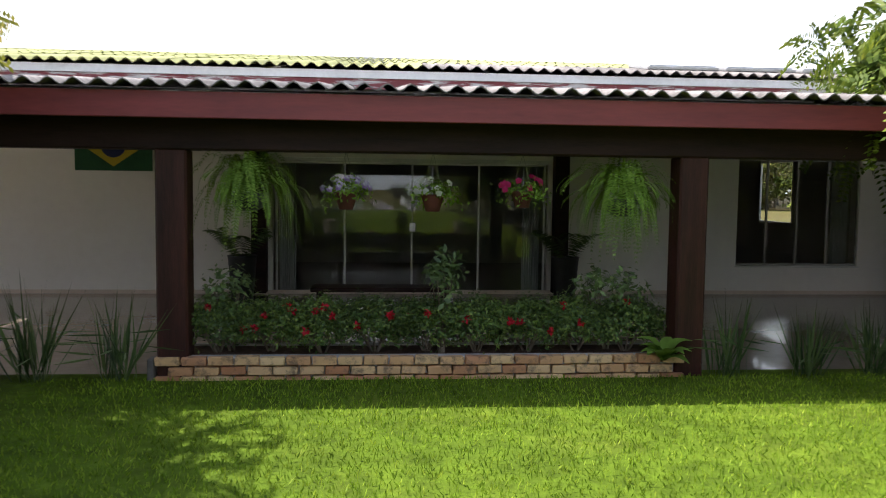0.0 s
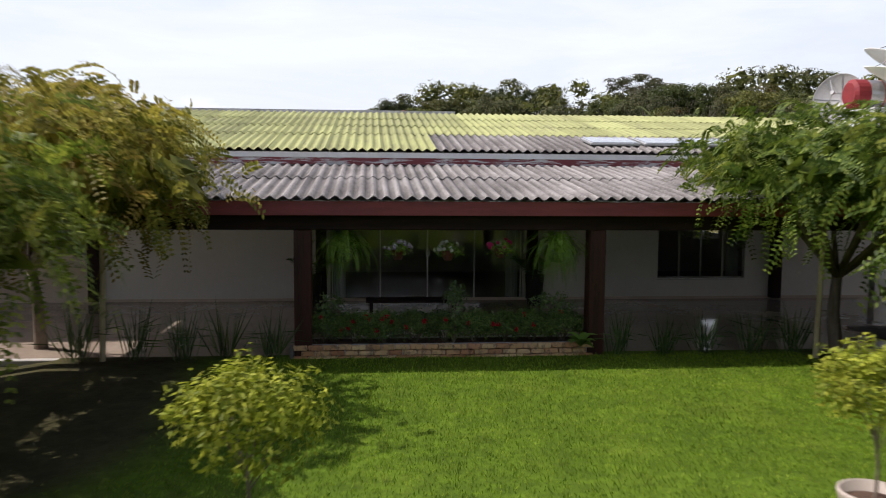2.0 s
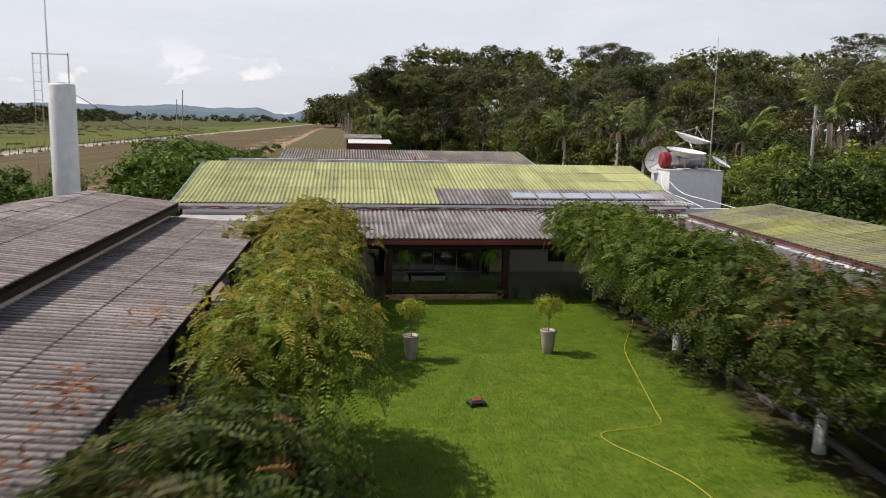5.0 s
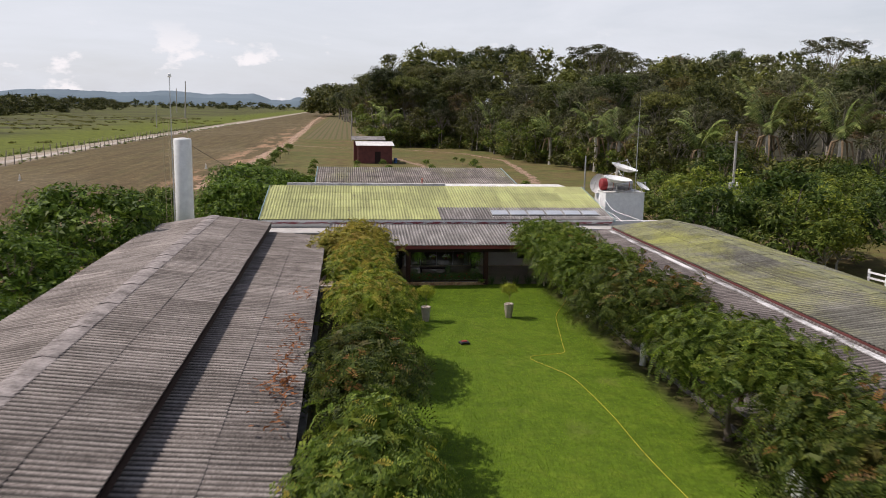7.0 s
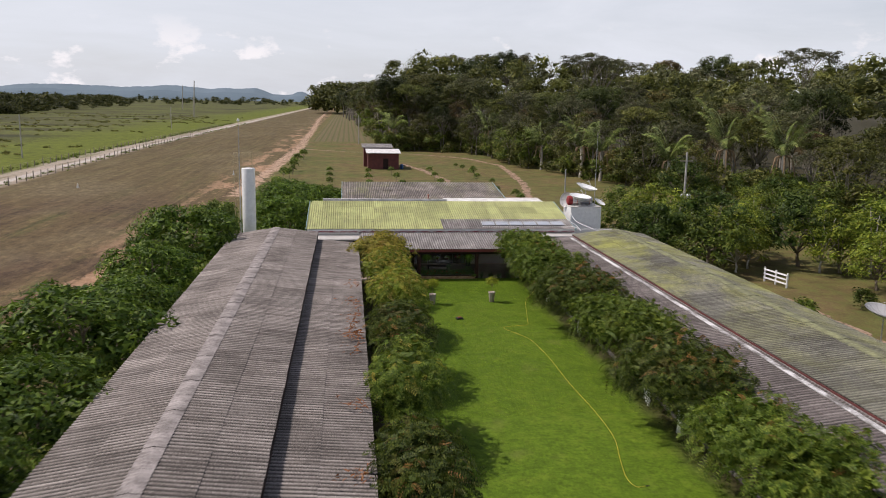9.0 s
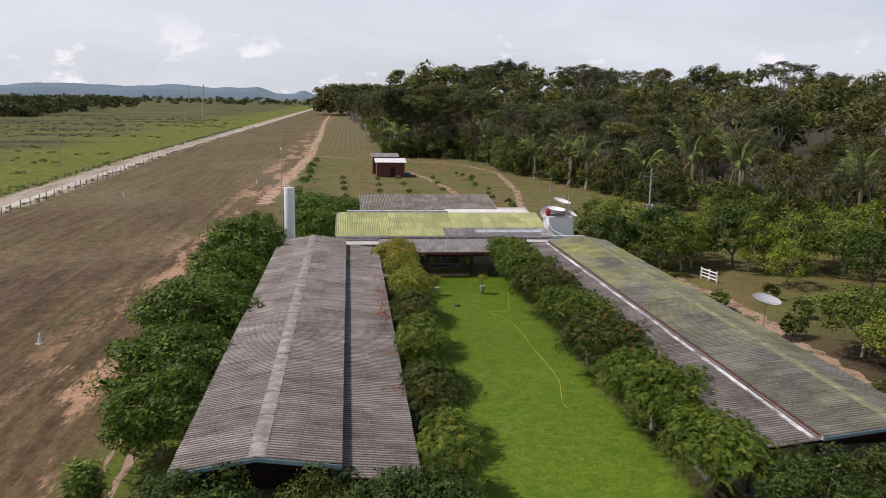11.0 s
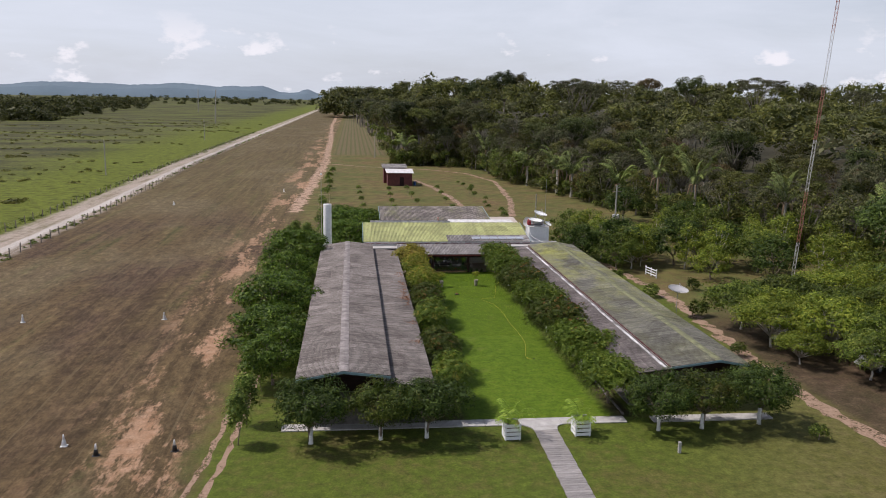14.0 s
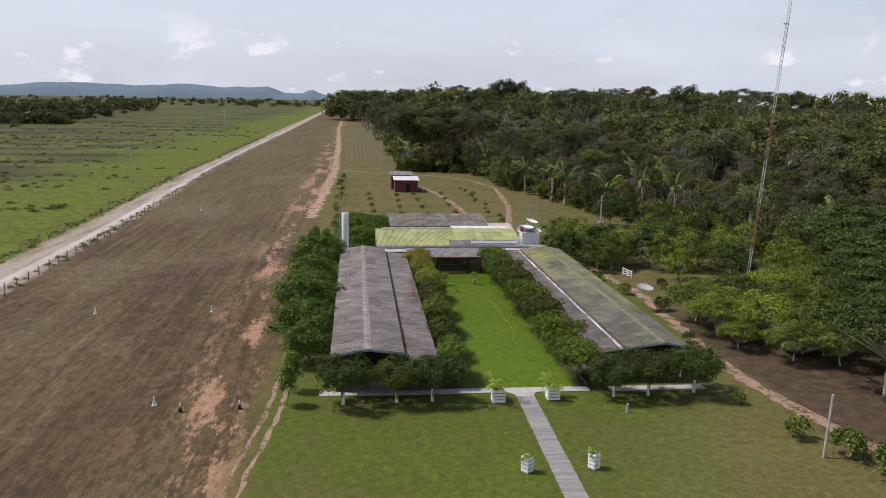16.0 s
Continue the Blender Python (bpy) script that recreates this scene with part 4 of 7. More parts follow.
    while yy < y0 + span - 4:
        d = part("door", boxed(ix - 0.02 if s < 0 else ix, ix if s < 0 else ix + 0.02, yy, yy + 0.85, 0.1, 2.15), M["beam"], w, "dark timber door")
        part("window", boxed(ix - 0.02 if s < 0 else ix, ix if s < 0 else ix + 0.02, yy + 1.6, yy + 2.7, 1.0, 2.0), M["galvanised"], w, "closed metal shutter window")
        yy += 5.2
    return w


wing("long grey corrugated-roofed building with veranda", (-9.62, 3.57), (-12.60, 3.93), (-15.65, 3.42), (-6.72, 2.80), -40.45, 7.7, False, 0.50)
wing_east = wing("long moss-stained corrugated-roofed building with veranda", (9.95, 3.03), (13.40, 3.44), (15.75, 3.02), (7.10, 2.55), -38.2, 9.3, True, 0.12)
# white flashing and red board along the step of the east roof
part("flashing", boxed(9.53, 9.77, -38.0, 8.6, 2.872, 2.925, 0.012), M["flashing"], wing_east, "white mortar flashing along the roof step")
part("flashing", boxed(9.925, 9.955, -38.0, 8.9, 2.955, 3.035), M["dark_brick_paint"], wing_east, "dark red board along the roof step")

# ---- roof tank block ----
block = thing("tank_block", "white masonry block carrying the water tank", "tower", (0, 0, 0))
part("wall", boxed(11.30, 13.95, 14.64, 17.0, 0, 4.5, 0.02), M["white_paint"], block, "white painted masonry")
part("cap", boxed(11.26, 13.99, 14.60, 17.04, 4.5, 4.54, 0.01), M["dirty_white"], block)

# ---- back building ----
back_house = thing("rear_building", "rear building under dark corrugated roof", "building")
roof = part("roof", slab(bmesh.new(), (-8.0, 26.05, 3.62), (8.1, 26.05, 3.62), (8.1, 34.4, 4.52), (-8.0, 34.4, 4.52)), M["beam"], back_house, "dark mossy corrugated roof")
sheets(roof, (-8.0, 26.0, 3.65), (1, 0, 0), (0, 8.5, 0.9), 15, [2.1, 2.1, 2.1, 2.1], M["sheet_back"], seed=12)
part("wall", boxed(-7.7, 7.7, 26.4, 34.2, 0, 3.6), M["white_wall"], back_house)
for x in (-8.06, 8.06):
    part("barge_board", beam(bmesh.new(), (x, 25.95, 3.72), (x, 34.55, 4.63), 0.05, 0.18), M["blue_trim"], back_house, "faded turquoise barge board")
shed = thing("small_shed", "small lean-to with pale tan sheet roof", "shed")
part("wall", boxed(9.2, 12.4, 27.2, 32.5, 0, 2.7), M["dirty_white"], shed)
part("roof", slab(bmesh.new(), (8.9, 26.8, 2.75), (12.7, 26.8, 2.75), (12.7, 33, 3.15), (8.9, 33, 3.15), 0.05), M["pot"], shed, "pale tan roof sheet")

# ---- hut ----
hut = thing("garden_hut", "dark red hut with two pale sheet roofs", "hut")
part("wall", boxed(-3.5, 2.4, 106.2, 112.6, 0, 3.1, 0.02), M["dark_brick_paint"], hut, "dark red wall")
part("wall", boxed(-4.2, 1.2, 112.6, 118.0, 0, 3.5, 0.02), M["dark_brick_paint"], hut, "dark red wall")
part("roof", slab(bmesh.new(), (-3.9, 105.7, 3.15), (2.8, 105.7, 3.15), (2.8, 112.5, 3.6), (-3.9, 112.5, 3.6), 0.06), M["dirty_white"], hut, "pale sheet roof")
part("roof", slab(bmesh.new(), (-4.6, 112.4, 3.85), (1.6, 112.4, 3.85), (1.6, 118.6, 4.3), (-4.6, 118.6, 4.3), 0.06), M["sheet_y"], hut, "grey sheet roof")
part("door", boxed(-0.6, 0.4, 106.17, 106.2, 0, 2.1), M["beam"], hut)


# ---- plants ----
def unit(a):
    return a / np.maximum(np.linalg.norm(a, axis=1, keepdims=True), 1e-9)


def blades(name, base, axis, side, material, bend=None, cores=None, tri=False):
    """Many flat leaves in one mesh: base points, long axes and half-width vectors, as arrays.
    cores: centres, radii and kind of the dense inner foliage of each clump."""
    if cores is not None:
        at, size, level = cores
        many, reach, long = ((10, 0.40, 1.30), (34, 0.72, 0.62), (26, 0.55, 0.80))[level - 1]
        rng = np.random.default_rng(len(at) + many)
        c = np.repeat(at, many, axis=0)
        z = np.repeat(size, many, axis=0)
        d, e = unit(rng.normal(size=c.shape)), unit(rng.normal(size=c.shape))
        ax = d * z * long * (0.7 + 0.6 * rng.random((len(c), 1)))
        sd = unit(np.cross(d, e)) * z.mean(axis=1, keepdims=True) * long * 0.24
        inner = c + unit(rng.normal(size=c.shape)) * z * reach * rng.random((len(c), 1)) ** 0.4 - ax * 0.5
        if bend is not None:
            bend = np.concatenate([bend, np.zeros_like(c)])
        base, axis, side = np.concatenate([base, inner]), np.concatenate([axis, ax]), np.concatenate([side, sd])
    k = len(base)
    tip = base + axis
    mid = base + axis * 0.45
    if bend is not None:
        mid = mid + bend
    corners = [base - side, tip, base + side] if tri else [base, mid - side, tip, mid + side]
    v = np.stack(corners, axis=1).reshape(-1, 3)
    idx, total = np.arange(len(corners) * k), np.full(k, len(corners))
    me = bpy.data.meshes.new(name)
    me.vertices.add(len(v))
    me.vertices.foreach_set("co", v.ravel())
    me.loops.add(len(idx))
    me.loops.foreach_set("vertex_index", idx)
    me.polygons.add(len(total))
    me.polygons.foreach_set("loop_start", np.concatenate([[0], np.cumsum(total)[:-1]]))
    me.polygons.foreach_set("loop_total", total)
    me.update(calc_edges=True)
    me.materials.append(material)
    return me


def crown_points(rng, clumps, per, size, clump_r, flat=0.75, shell=0.55, droop=0.0, centre=(0, 0, 0)):
    """Leaf places and outward directions: clumps spread over a lumpy ellipsoid, open between."""
    d = unit(rng.normal(size=(clumps, 3)))
    d[:, 2] = np.where(d[:, 2] < -0.35, -d[:, 2], d[:, 2])
    r = shell + (1 - shell) * rng.random((clumps, 1)) ** 0.5
    lump = 0.82 + 0.36 * rng.random((clumps, 1))
    c = d * r * lump * np.array(size)
    c[:, 2] -= droop * np.hypot(c[:, 0], c[:, 1])
    cr = clump_r * (0.6 + 0.8 * rng.random((clumps, 1)))
    off = unit(rng.normal(size=(clumps * per, 3))).reshape(clumps, per, 3) * (0.45 + 0.60 * rng.random((clumps, per, 1)))
    off[:, :, 2] *= flat
    pts = c[:, None, :] + off * cr[:, None, :]
    out = unit((off * np.array([1, 1, 1.2]) + d[:, None, :] * 0.5 + np.array([0, 0, 0.35])).reshape(-1, 3))
    return pts.reshape(-1, 3) + np.array(centre), out, (c + np.array(centre), cr * np.array([[0.60, 0.60, 0.60 * flat]]))


def leaf_mesh(name, rng, pts, out, length, width, material, hang=0.25, cores=None, tri=False):
    """Single leaves at the points, tilted outward and a little down."""
    k = len(pts)
    tang = unit(np.cross(out, rng.normal(size=(k, 3))))
    axis = unit(tang + out * 0.35 + np.array([0, 0, -hang])) * (length * (0.65 + 0.7 * rng.random((k, 1))))
    side = unit(np.cross(axis, out + 0.3 * rng.normal(size=(k, 3)))) * (width * 0.5 * (0.7 + 0.6 * rng.random((k, 1))))
    return blades(name, pts, axis, side, material, bend=out * length * 0.08, cores=cores, tri=tri)


def frond_mesh(name, rng, pts, out, length, leaflet, pairs, material, hang=0.45, width=0.30, cores=None):
    """Feather leaves: a row of paired leaflets along each stalk."""
    k = len(pts)
    tang = unit(np.cross(out, rng.normal(size=(k, 3))))
    stalk = unit(tang + out * 0.5 + np.array([0, 0, -hang * 0.4]))
    nrm = unit(np.cross(stalk, np.cross(out, stalk)) + 0.2 * rng.normal(size=(k, 3)))
    cross = unit(np.cross(stalk, nrm))
    ln = length * (0.7 + 0.6 * rng.random((k, 1)))
    B, A, S = [], [], []
    for i in range(pairs):
        f = 0.15 + 0.85 * i / max(pairs - 1, 1)
        at = pts + stalk * ln * f + np.array([0, 0, -1.0]) * (hang * ln * f * f)
        taper = 1.0 - 0.45 * abs(f - 0.5)
        for s in (-1, 1):
            ax = unit(cross * s + stalk * 0.45 + 0.12 * rng.normal(size=(k, 3))) * leaflet * taper
            B.append(at)
            A.append(ax)
            S.append(unit(np.cross(ax, nrm)) * leaflet * width * 0.5)
    return blades(name, np.concatenate(B), np.concatenate(A), np.concatenate(S), material, cores=cores)


def lobe_points(rng, lobes, per, size, lobe_r, centre, flat=0.7, low=-0.15, shell=0.75, rough=0.15):
    """A crown of rounded lobes with gaps between them: leaf places, outward directions, lobe centres and radii."""
    i = np.arange(lobes)
    z = 1 - (1 - low) * (i + 0.5) / lobes
    a = i * 2.39996 + rng.uniform(0, 6.28)
    d = np.c_[np.sqrt(np.maximum(0, 1 - z * z)) * np.cos(a), np.sqrt(np.maximum(0, 1 - z * z)) * np.sin(a), z] + rng.normal(0, 0.14, (lobes, 3))
    c = d * np.array(size) * (shell + 0.3 * (rng.random((lobes, 1)) - 0.5)) + np.array(centre)
    lr = lobe_r * (0.65 + 0.7 * rng.random((lobes, 1)))
    o = unit(rng.normal(size=(lobes, per, 3)).reshape(-1, 3) + np.repeat(unit(d), per, axis=0) * 0.55 + np.array([0, 0, 0.40]))
    reach = np.repeat(lr, per, axis=0) * np.array([1, 1, flat]) * (1 - rough + rough * 1.6 * rng.random((lobes * per, 1)))
    return np.repeat(c, per, axis=0) + o * reach, unit(o + np.array([0, 0, 0.15])), (c, lr)


def limb_mesh(rng, top, r, ends, material, fork=0.6, twigs=2):
    """A tapered trunk whose limbs reach out to the given crown places."""
    bm = bmesh.new()
    k = Vector((rng.uniform(-0.05, 0.05) * top, rng.uniform(-0.05, 0.05) * top, top * fork))
    tube(bm, [(0, 0, -0.1), (0, 0, 0.05 * top), k * 0.55 + Vector((rng.uniform(-0.03, 0.03) * top, 0, 0)), k], [r * 1.4, r * 1.08, r * 0.9, r * 0.75], 8)
    for e in ends:
        e = Vector(e)
        mid = k.lerp(e, 0.5) + Vector((rng.uniform(-0.04, 0.04), rng.uniform(-0.04, 0.04), rng.uniform(-0.01, 0.06))) * top
        tube(bm, [k - Vector((0, 0, 0.02)), mid, e], [r * 0.5, r * 0.32, r * 0.10], 5)
        for _ in range(twigs):
            w = mid.lerp(e, rng.uniform(0.1, 0.6))
            t = w + Vector((rng.uniform(-1, 1), rng.uniform(-1, 1), rng.uniform(0.0, 0.8))) * (e - mid).length * 0.45
            tube(bm, [w, w.lerp(t, 0.5) + Vector((0, 0, 0.02 * top)), t], [r * 0.2, r * 0.13, r * 0.05], 4)
    return mesh_from("trunk", bm, material, True)


def trunk_mesh(rng, height, r, limbs, spread, material, lean=0.06, split=0.55):
    """A tapered trunk that forks into limbs and branches."""
    bm = bmesh.new()
    top = Vector((rng.uniform(-lean, lean) * height, rng.uniform(-lean, lean) * height, height * split))
    bend = Vector((rng.uniform(-lean, lean), rng.uniform(-lean, lean), 0)) * height * 0.5
    tube(bm, [(0, 0, -0.1), (0, 0, 0.06 * height), top * 0.5 + bend, top], [r * 1.35, r * 1.05, r * 0.9, r * 0.72], 8)
    for i in range(limbs):
        a = 2 * math.pi * (i + rng.uniform(-0.3, 0.3)) / limbs
        end = Vector((math.cos(a) * spread * rng.uniform(0.5, 0.95), math.sin(a) * spread * rng.uniform(0.5, 0.95), height * rng.uniform(0.78, 1.0)))
        mid = top.lerp(end, 0.5) + Vector((0, 0, height * 0.05))
        tube(bm, [top - Vector((0, 0, 0.02)), mid, end], [r * 0.55, r * 0.38, r * 0.14], 6)
        for j in range(2):
            b = a + rng.uniform(-0.9, 0.9)
            e2 = mid + Vector((math.cos(b), math.sin(b), rng.uniform(0.1, 0.7))) * spread * 0.45
            tube(bm, [mid, mid.lerp(e2, 0.5) + Vector((0, 0, 0.03 * height)), e2], [r * 0.3, r * 0.2, r * 0.08], 5)
    return mesh_from("trunk", bm, material, True)


def make_tree(name, label, category, trunk, crown, group="", extra=()):
    t = thing(name, label, category, group=group)
    part("trunk", trunk, None, t)
    part("crown", crown, None, t)
    for nm, me, lb in extra:
        part(nm, me, None, t, lb)
    return t


def sock_mesh(r, h=0.95):
    return mesh_from("limewash", lathe(bmesh.new(), [(r * 1.42, -0.05), (r * 1.2, 0.12), (r * 1.08, h), (r * 0.9, h + 0.01)], 10), M["limewash"], True)


def court_tree(seed, material, label, size=(1.22, 2.9, 0.98), z=2.72, lean=(0.0, 0.0), white=True, gold=None, lobes=46, per=34, golden=0.5, low=-0.55, pairs=7, leaflet=(0.115, 0.38)):
    """An umbrella of drooping feather leaves on a forked trunk; new growth on top may be golden."""
    rng = np.random.default_rng(seed)
    pts, out, (c, lr) = lobe_points(rng, lobes, per, size, 0.66, (lean[0], lean[1], z), 0.66, low, 0.80, 0.3)
    inside = np.array([lean[0], lean[1], z]) + (c - np.array([lean[0], lean[1], z])) * 0.55
    cores = (np.concatenate([c, inside]), np.concatenate([lr, lr]) * np.array([[0.80, 0.80, 0.55]]), 3)
    cr = frond_mesh("crown", rng, pts, out, 0.44, leaflet[0], pairs, material, 0.36, leaflet[1], cores)
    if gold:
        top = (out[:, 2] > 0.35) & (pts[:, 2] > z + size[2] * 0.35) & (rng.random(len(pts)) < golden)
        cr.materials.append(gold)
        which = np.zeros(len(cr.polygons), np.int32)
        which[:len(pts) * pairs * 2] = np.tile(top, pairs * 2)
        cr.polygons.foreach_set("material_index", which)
    extra = [("limewash", sock_mesh(0.105), "white limewashed trunk foot")] if white else []
    ends = [tuple(c[k]) for k in range(0, lobes, 4)]
    return make_tree("court_tree", label, "tree", limb_mesh(rng, z - 0.3, 0.10, ends, M["bark"], 0.55, 1), cr, "courtyard trees", extra)


def lobed_tree(seed, material, label, name, group, size, z, lobes, per, lobe_r, leaf, width, flat=0.7, low=-0.2, shell=0.75, r=0.2, bark="pale_bark", fork=0.6, core=1.0, category="tree", rough=0.2, white=False, limb_step=2):
    """A tree whose crown is made of many rounded leafy lobes borne on visible limbs."""
    rng = np.random.default_rng(seed)
    pts, out, (c, lr) = lobe_points(rng, lobes, per, size, lobe_r, (0, 0, z), flat, low, shell, rough)
    inner = (c, lr * np.array([[0.70, 0.70, 0.70 * flat]]) * core, 3) if core else None
    cr = leaf_mesh("crown", rng, pts, out, leaf, width, material, cores=inner, tri=True)
    ex = (("limewash", sock_mesh(r), "white limewashed trunk foot"),) if white else ()
    ends = [tuple(c[k]) for k in range(0, lobes, limb_step)]
    return make_tree(name, label, category, limb_mesh(rng, z, r, ends, M[bark], fork), cr, group, ex)


def leaf_tree(seed, material, label, clumps, per, size, z, leaf, width, clump_r, name="tree", group="", bark="bark", r=0.12, droop=0.05, shell=0.55, limbs=5, category="tree", split=0.55, white=False):
    rng = np.random.default_rng(seed)
    pts, out, core = crown_points(rng, clumps, per, size, clump_r, 0.75, shell, droop, (0, 0, z))
    cr = leaf_mesh("crown", rng, pts, out, leaf, width, material, cores=(*core, 1))
    ex = (("limewash", sock_mesh(r), "white limewashed trunk foot"),) if white else ()
    return make_tree(name, label, category, trunk_mesh(rng, z + size[2] * 0.4, r, limbs, min(size[0], size[1]) * 0.75, M[bark], split=split), cr, group, ex)


def put(variants, places, seed=0, smin=0.9, smax=1.12, spin=True):
    """The variants stand at the first places; copies of them at the rest."""
    rnd = random.Random(seed)
    used = 0
    for i, p in enumerate(places):
        v = variants[i % len(variants)]
        s = p[2] if len(p) > 2 else rnd.uniform(smin, smax)
        h = p[3] if len(p) > 3 else s
        m = pose(p[0], p[1], 0, 0, 0, rnd.uniform(0, 360) if spin else rnd.uniform(-7, 7))
        if i < len(variants):
            v.matrix_basis = m @ Matrix.Diagonal((s, s, h, 1))
        else:
            c = copy_thing(v, m)
            c.scale = (s, s, h)


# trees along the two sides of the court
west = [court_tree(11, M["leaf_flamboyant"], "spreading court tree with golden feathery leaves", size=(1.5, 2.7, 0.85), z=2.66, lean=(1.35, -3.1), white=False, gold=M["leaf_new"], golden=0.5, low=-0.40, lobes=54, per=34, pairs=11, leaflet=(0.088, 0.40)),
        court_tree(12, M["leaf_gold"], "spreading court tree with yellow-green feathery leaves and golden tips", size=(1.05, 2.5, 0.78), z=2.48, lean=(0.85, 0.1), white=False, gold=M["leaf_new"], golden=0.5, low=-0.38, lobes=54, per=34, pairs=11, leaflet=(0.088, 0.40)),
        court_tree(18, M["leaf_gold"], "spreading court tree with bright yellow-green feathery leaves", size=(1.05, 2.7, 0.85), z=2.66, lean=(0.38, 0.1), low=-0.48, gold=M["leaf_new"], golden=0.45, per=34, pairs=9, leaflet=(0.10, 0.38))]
put(west, [(-6.3, 7.9, 1.0, 1.0), (-5.85, 0.1, 1.0, 1.0), (-5.1, -7.8, 1.0, 1.0)], 3, spin=False)
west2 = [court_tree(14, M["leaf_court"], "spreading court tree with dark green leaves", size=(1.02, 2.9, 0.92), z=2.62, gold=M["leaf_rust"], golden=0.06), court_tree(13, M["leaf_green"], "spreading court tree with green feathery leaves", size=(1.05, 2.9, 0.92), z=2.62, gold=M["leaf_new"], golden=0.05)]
put(west2, [(-5.1, -15.6, 1.03, 1.0), (-5.35, -22.8, 1.0, 1.0), (-5.45, -30.4, 1.0, 0.97), (-5.35, -37.0, 0.9, 0.92)], 4, spin=False)
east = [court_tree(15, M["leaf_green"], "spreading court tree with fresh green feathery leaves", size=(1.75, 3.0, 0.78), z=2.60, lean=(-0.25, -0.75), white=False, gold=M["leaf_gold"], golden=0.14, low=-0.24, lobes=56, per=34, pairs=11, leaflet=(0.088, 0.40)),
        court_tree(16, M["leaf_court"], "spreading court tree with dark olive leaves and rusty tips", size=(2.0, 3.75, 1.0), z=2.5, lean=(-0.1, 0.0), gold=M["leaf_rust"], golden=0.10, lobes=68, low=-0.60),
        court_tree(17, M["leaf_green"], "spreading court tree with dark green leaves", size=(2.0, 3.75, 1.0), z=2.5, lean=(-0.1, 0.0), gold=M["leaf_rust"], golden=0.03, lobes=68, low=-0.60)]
put(east, [(5.9, 6.9, 1.0, 1.0), (5.9, -7.5, 1.0), (5.88, -0.1, 1.0), (5.85, -14.9, 1.1, 1.05), (5.9, -22.2, 1.0), (6.0, -29.8, 1.0), (6.0, -36.8, 0.96)], 5, spin=False)
for x, y in ((-5.06, 6.85), (5.34, 6.5)):
    t = thing("tree_stake", "pale bamboo stake beside a young court tree", "stake", (x, y, 0))
    part("cane", tube(bmesh.new(), [(0, 0, 0), (0.03, 0.02, 1.2), (0.05, 0.0, 2.3)], [0.045, 0.04, 0.035], 8), M["cane"], t)
# clipped trees before the two gables
front = [lobed_tree(21 + k, M[kind], "clipped ficus tree with dark flat crown and white trunk foot", "ficus_tree", "clipped trees before the gables", (2.1, 1.75, 0.90), 2.30, 40, 150, 0.66, 0.16, 0.06, 0.75, -0.75, 0.80, 0.10, "bark", 0.42, white=True, limb_step=3) for k, kind in enumerate(("leaf_ficus", "leaf_court", "leaf_ficus"))]
put(front, [(-14.6, -42.3, 1.15), (-10.3, -42.0, 1.05), (-7.4, -41.9, 1.1), (7.8, -41.8, 1.05), (10.8, -41.7, 1.08), (15.0, -41.2, 1.15)], 6)
# broad-leaved trees along the outer side of the west wing
outer = [lobed_tree(31 + k, M["leaf_west"], "bushy broad-leaved tree with bright green layered foliage", "shade_tree", "trees beside the west wing", (2.1, 2.4, 1.55), 2.4, 50, 105, 0.85, 0.25, 0.11, 0.5, -0.75, 0.82, 0.12, "bark", 0.45, limb_step=3) for k in range(2)]
put(outer, [(-18.5, 5.0, 1.35, 1.4), (-19.0, -3.0, 1.1, 1.1), (-18.3, -10.0, 0.95, 1.0), (-18.8, -17.2, 1.42, 1.25), (-18.4, -25.6, 1.28, 1.1), (-17.9, -31.6, 0.95, 1.0)], 7)
north = [lobed_tree(33, M["leaf_west"], "rounded dense green tree", "shade_tree", "trees by the water tower", (2.9, 2.9, 1.9), 2.6, 46, 105, 1.05, 0.28, 0.12, 0.6, -0.7, 0.82, 0.14, "bark", 0.45, limb_step=3)]
put(north, [(-12.6, 19.0, 1.0), (-13.0, 25.5, 1.1), (-10.4, 30.5, 0.95), (-13.8, 33.0, 1.0), (-17.5, 17.0, 0.7), (-11.2, 38.0, 0.8), (-9.0, 44.0, 0.6)], 8)
sap = [leaf_tree(34, M["leaf_sapling"], "slim young tree with an upright leafy crown", 60, 26, (0.62, 0.62, 1.35), 1.9, 0.20, 0.08, 0.42, "young_tree", "young trees by the airstrip", r=0.035, limbs=4, split=0.35)]
put(sap, [(-19.0, -42.2, 1.0), (-18.9, -39.0, 1.05), (-18.6, -33.0, 0.8), (-20.2, 20.0, 1.2), (-18.2, 22.0, 1.2), (-19.2, 16.0, 1.1), (-20.0, 26.0, 1.1)], 9)
row = [leaf_tree(35, M["leaf_sapling"], "small young fruit tree", 24, 12, (0.8, 0.8, 0.8), 1.2, 0.22, 0.10, 0.45, "young_tree", "young trees north of the house", r=0.04, limbs=4)]
places = [(-17.5 + 0.4 * math.sin(i), 44 + i * 6.2, 0.9 + 0.25 * math.sin(i * 2.3)) for i in range(16)]
places += [(-10 + 5.5 * (i % 4) + 1.2 * math.sin(i * 3.1), 60 + 11 * (i // 4) + 2.0 * math.cos(i * 1.7), 0.75) for i in range(16)]
places += [(14.5 + 0.9 * math.sin(i * 2), 50 + 6.5 * i, 0.7 + 0.15 * math.cos(i)) for i in range(10)]
put(row, places, 10)
row = [leaf_tree(36, M["leaf_bush"], "small garden shrub on rough grass", 30, 14, (0.9, 0.9, 0.7), 0.75, 0.24, 0.10, 0.4, "garden_shrub", "shrubs on the east yard", r=0.03, limbs=4)]
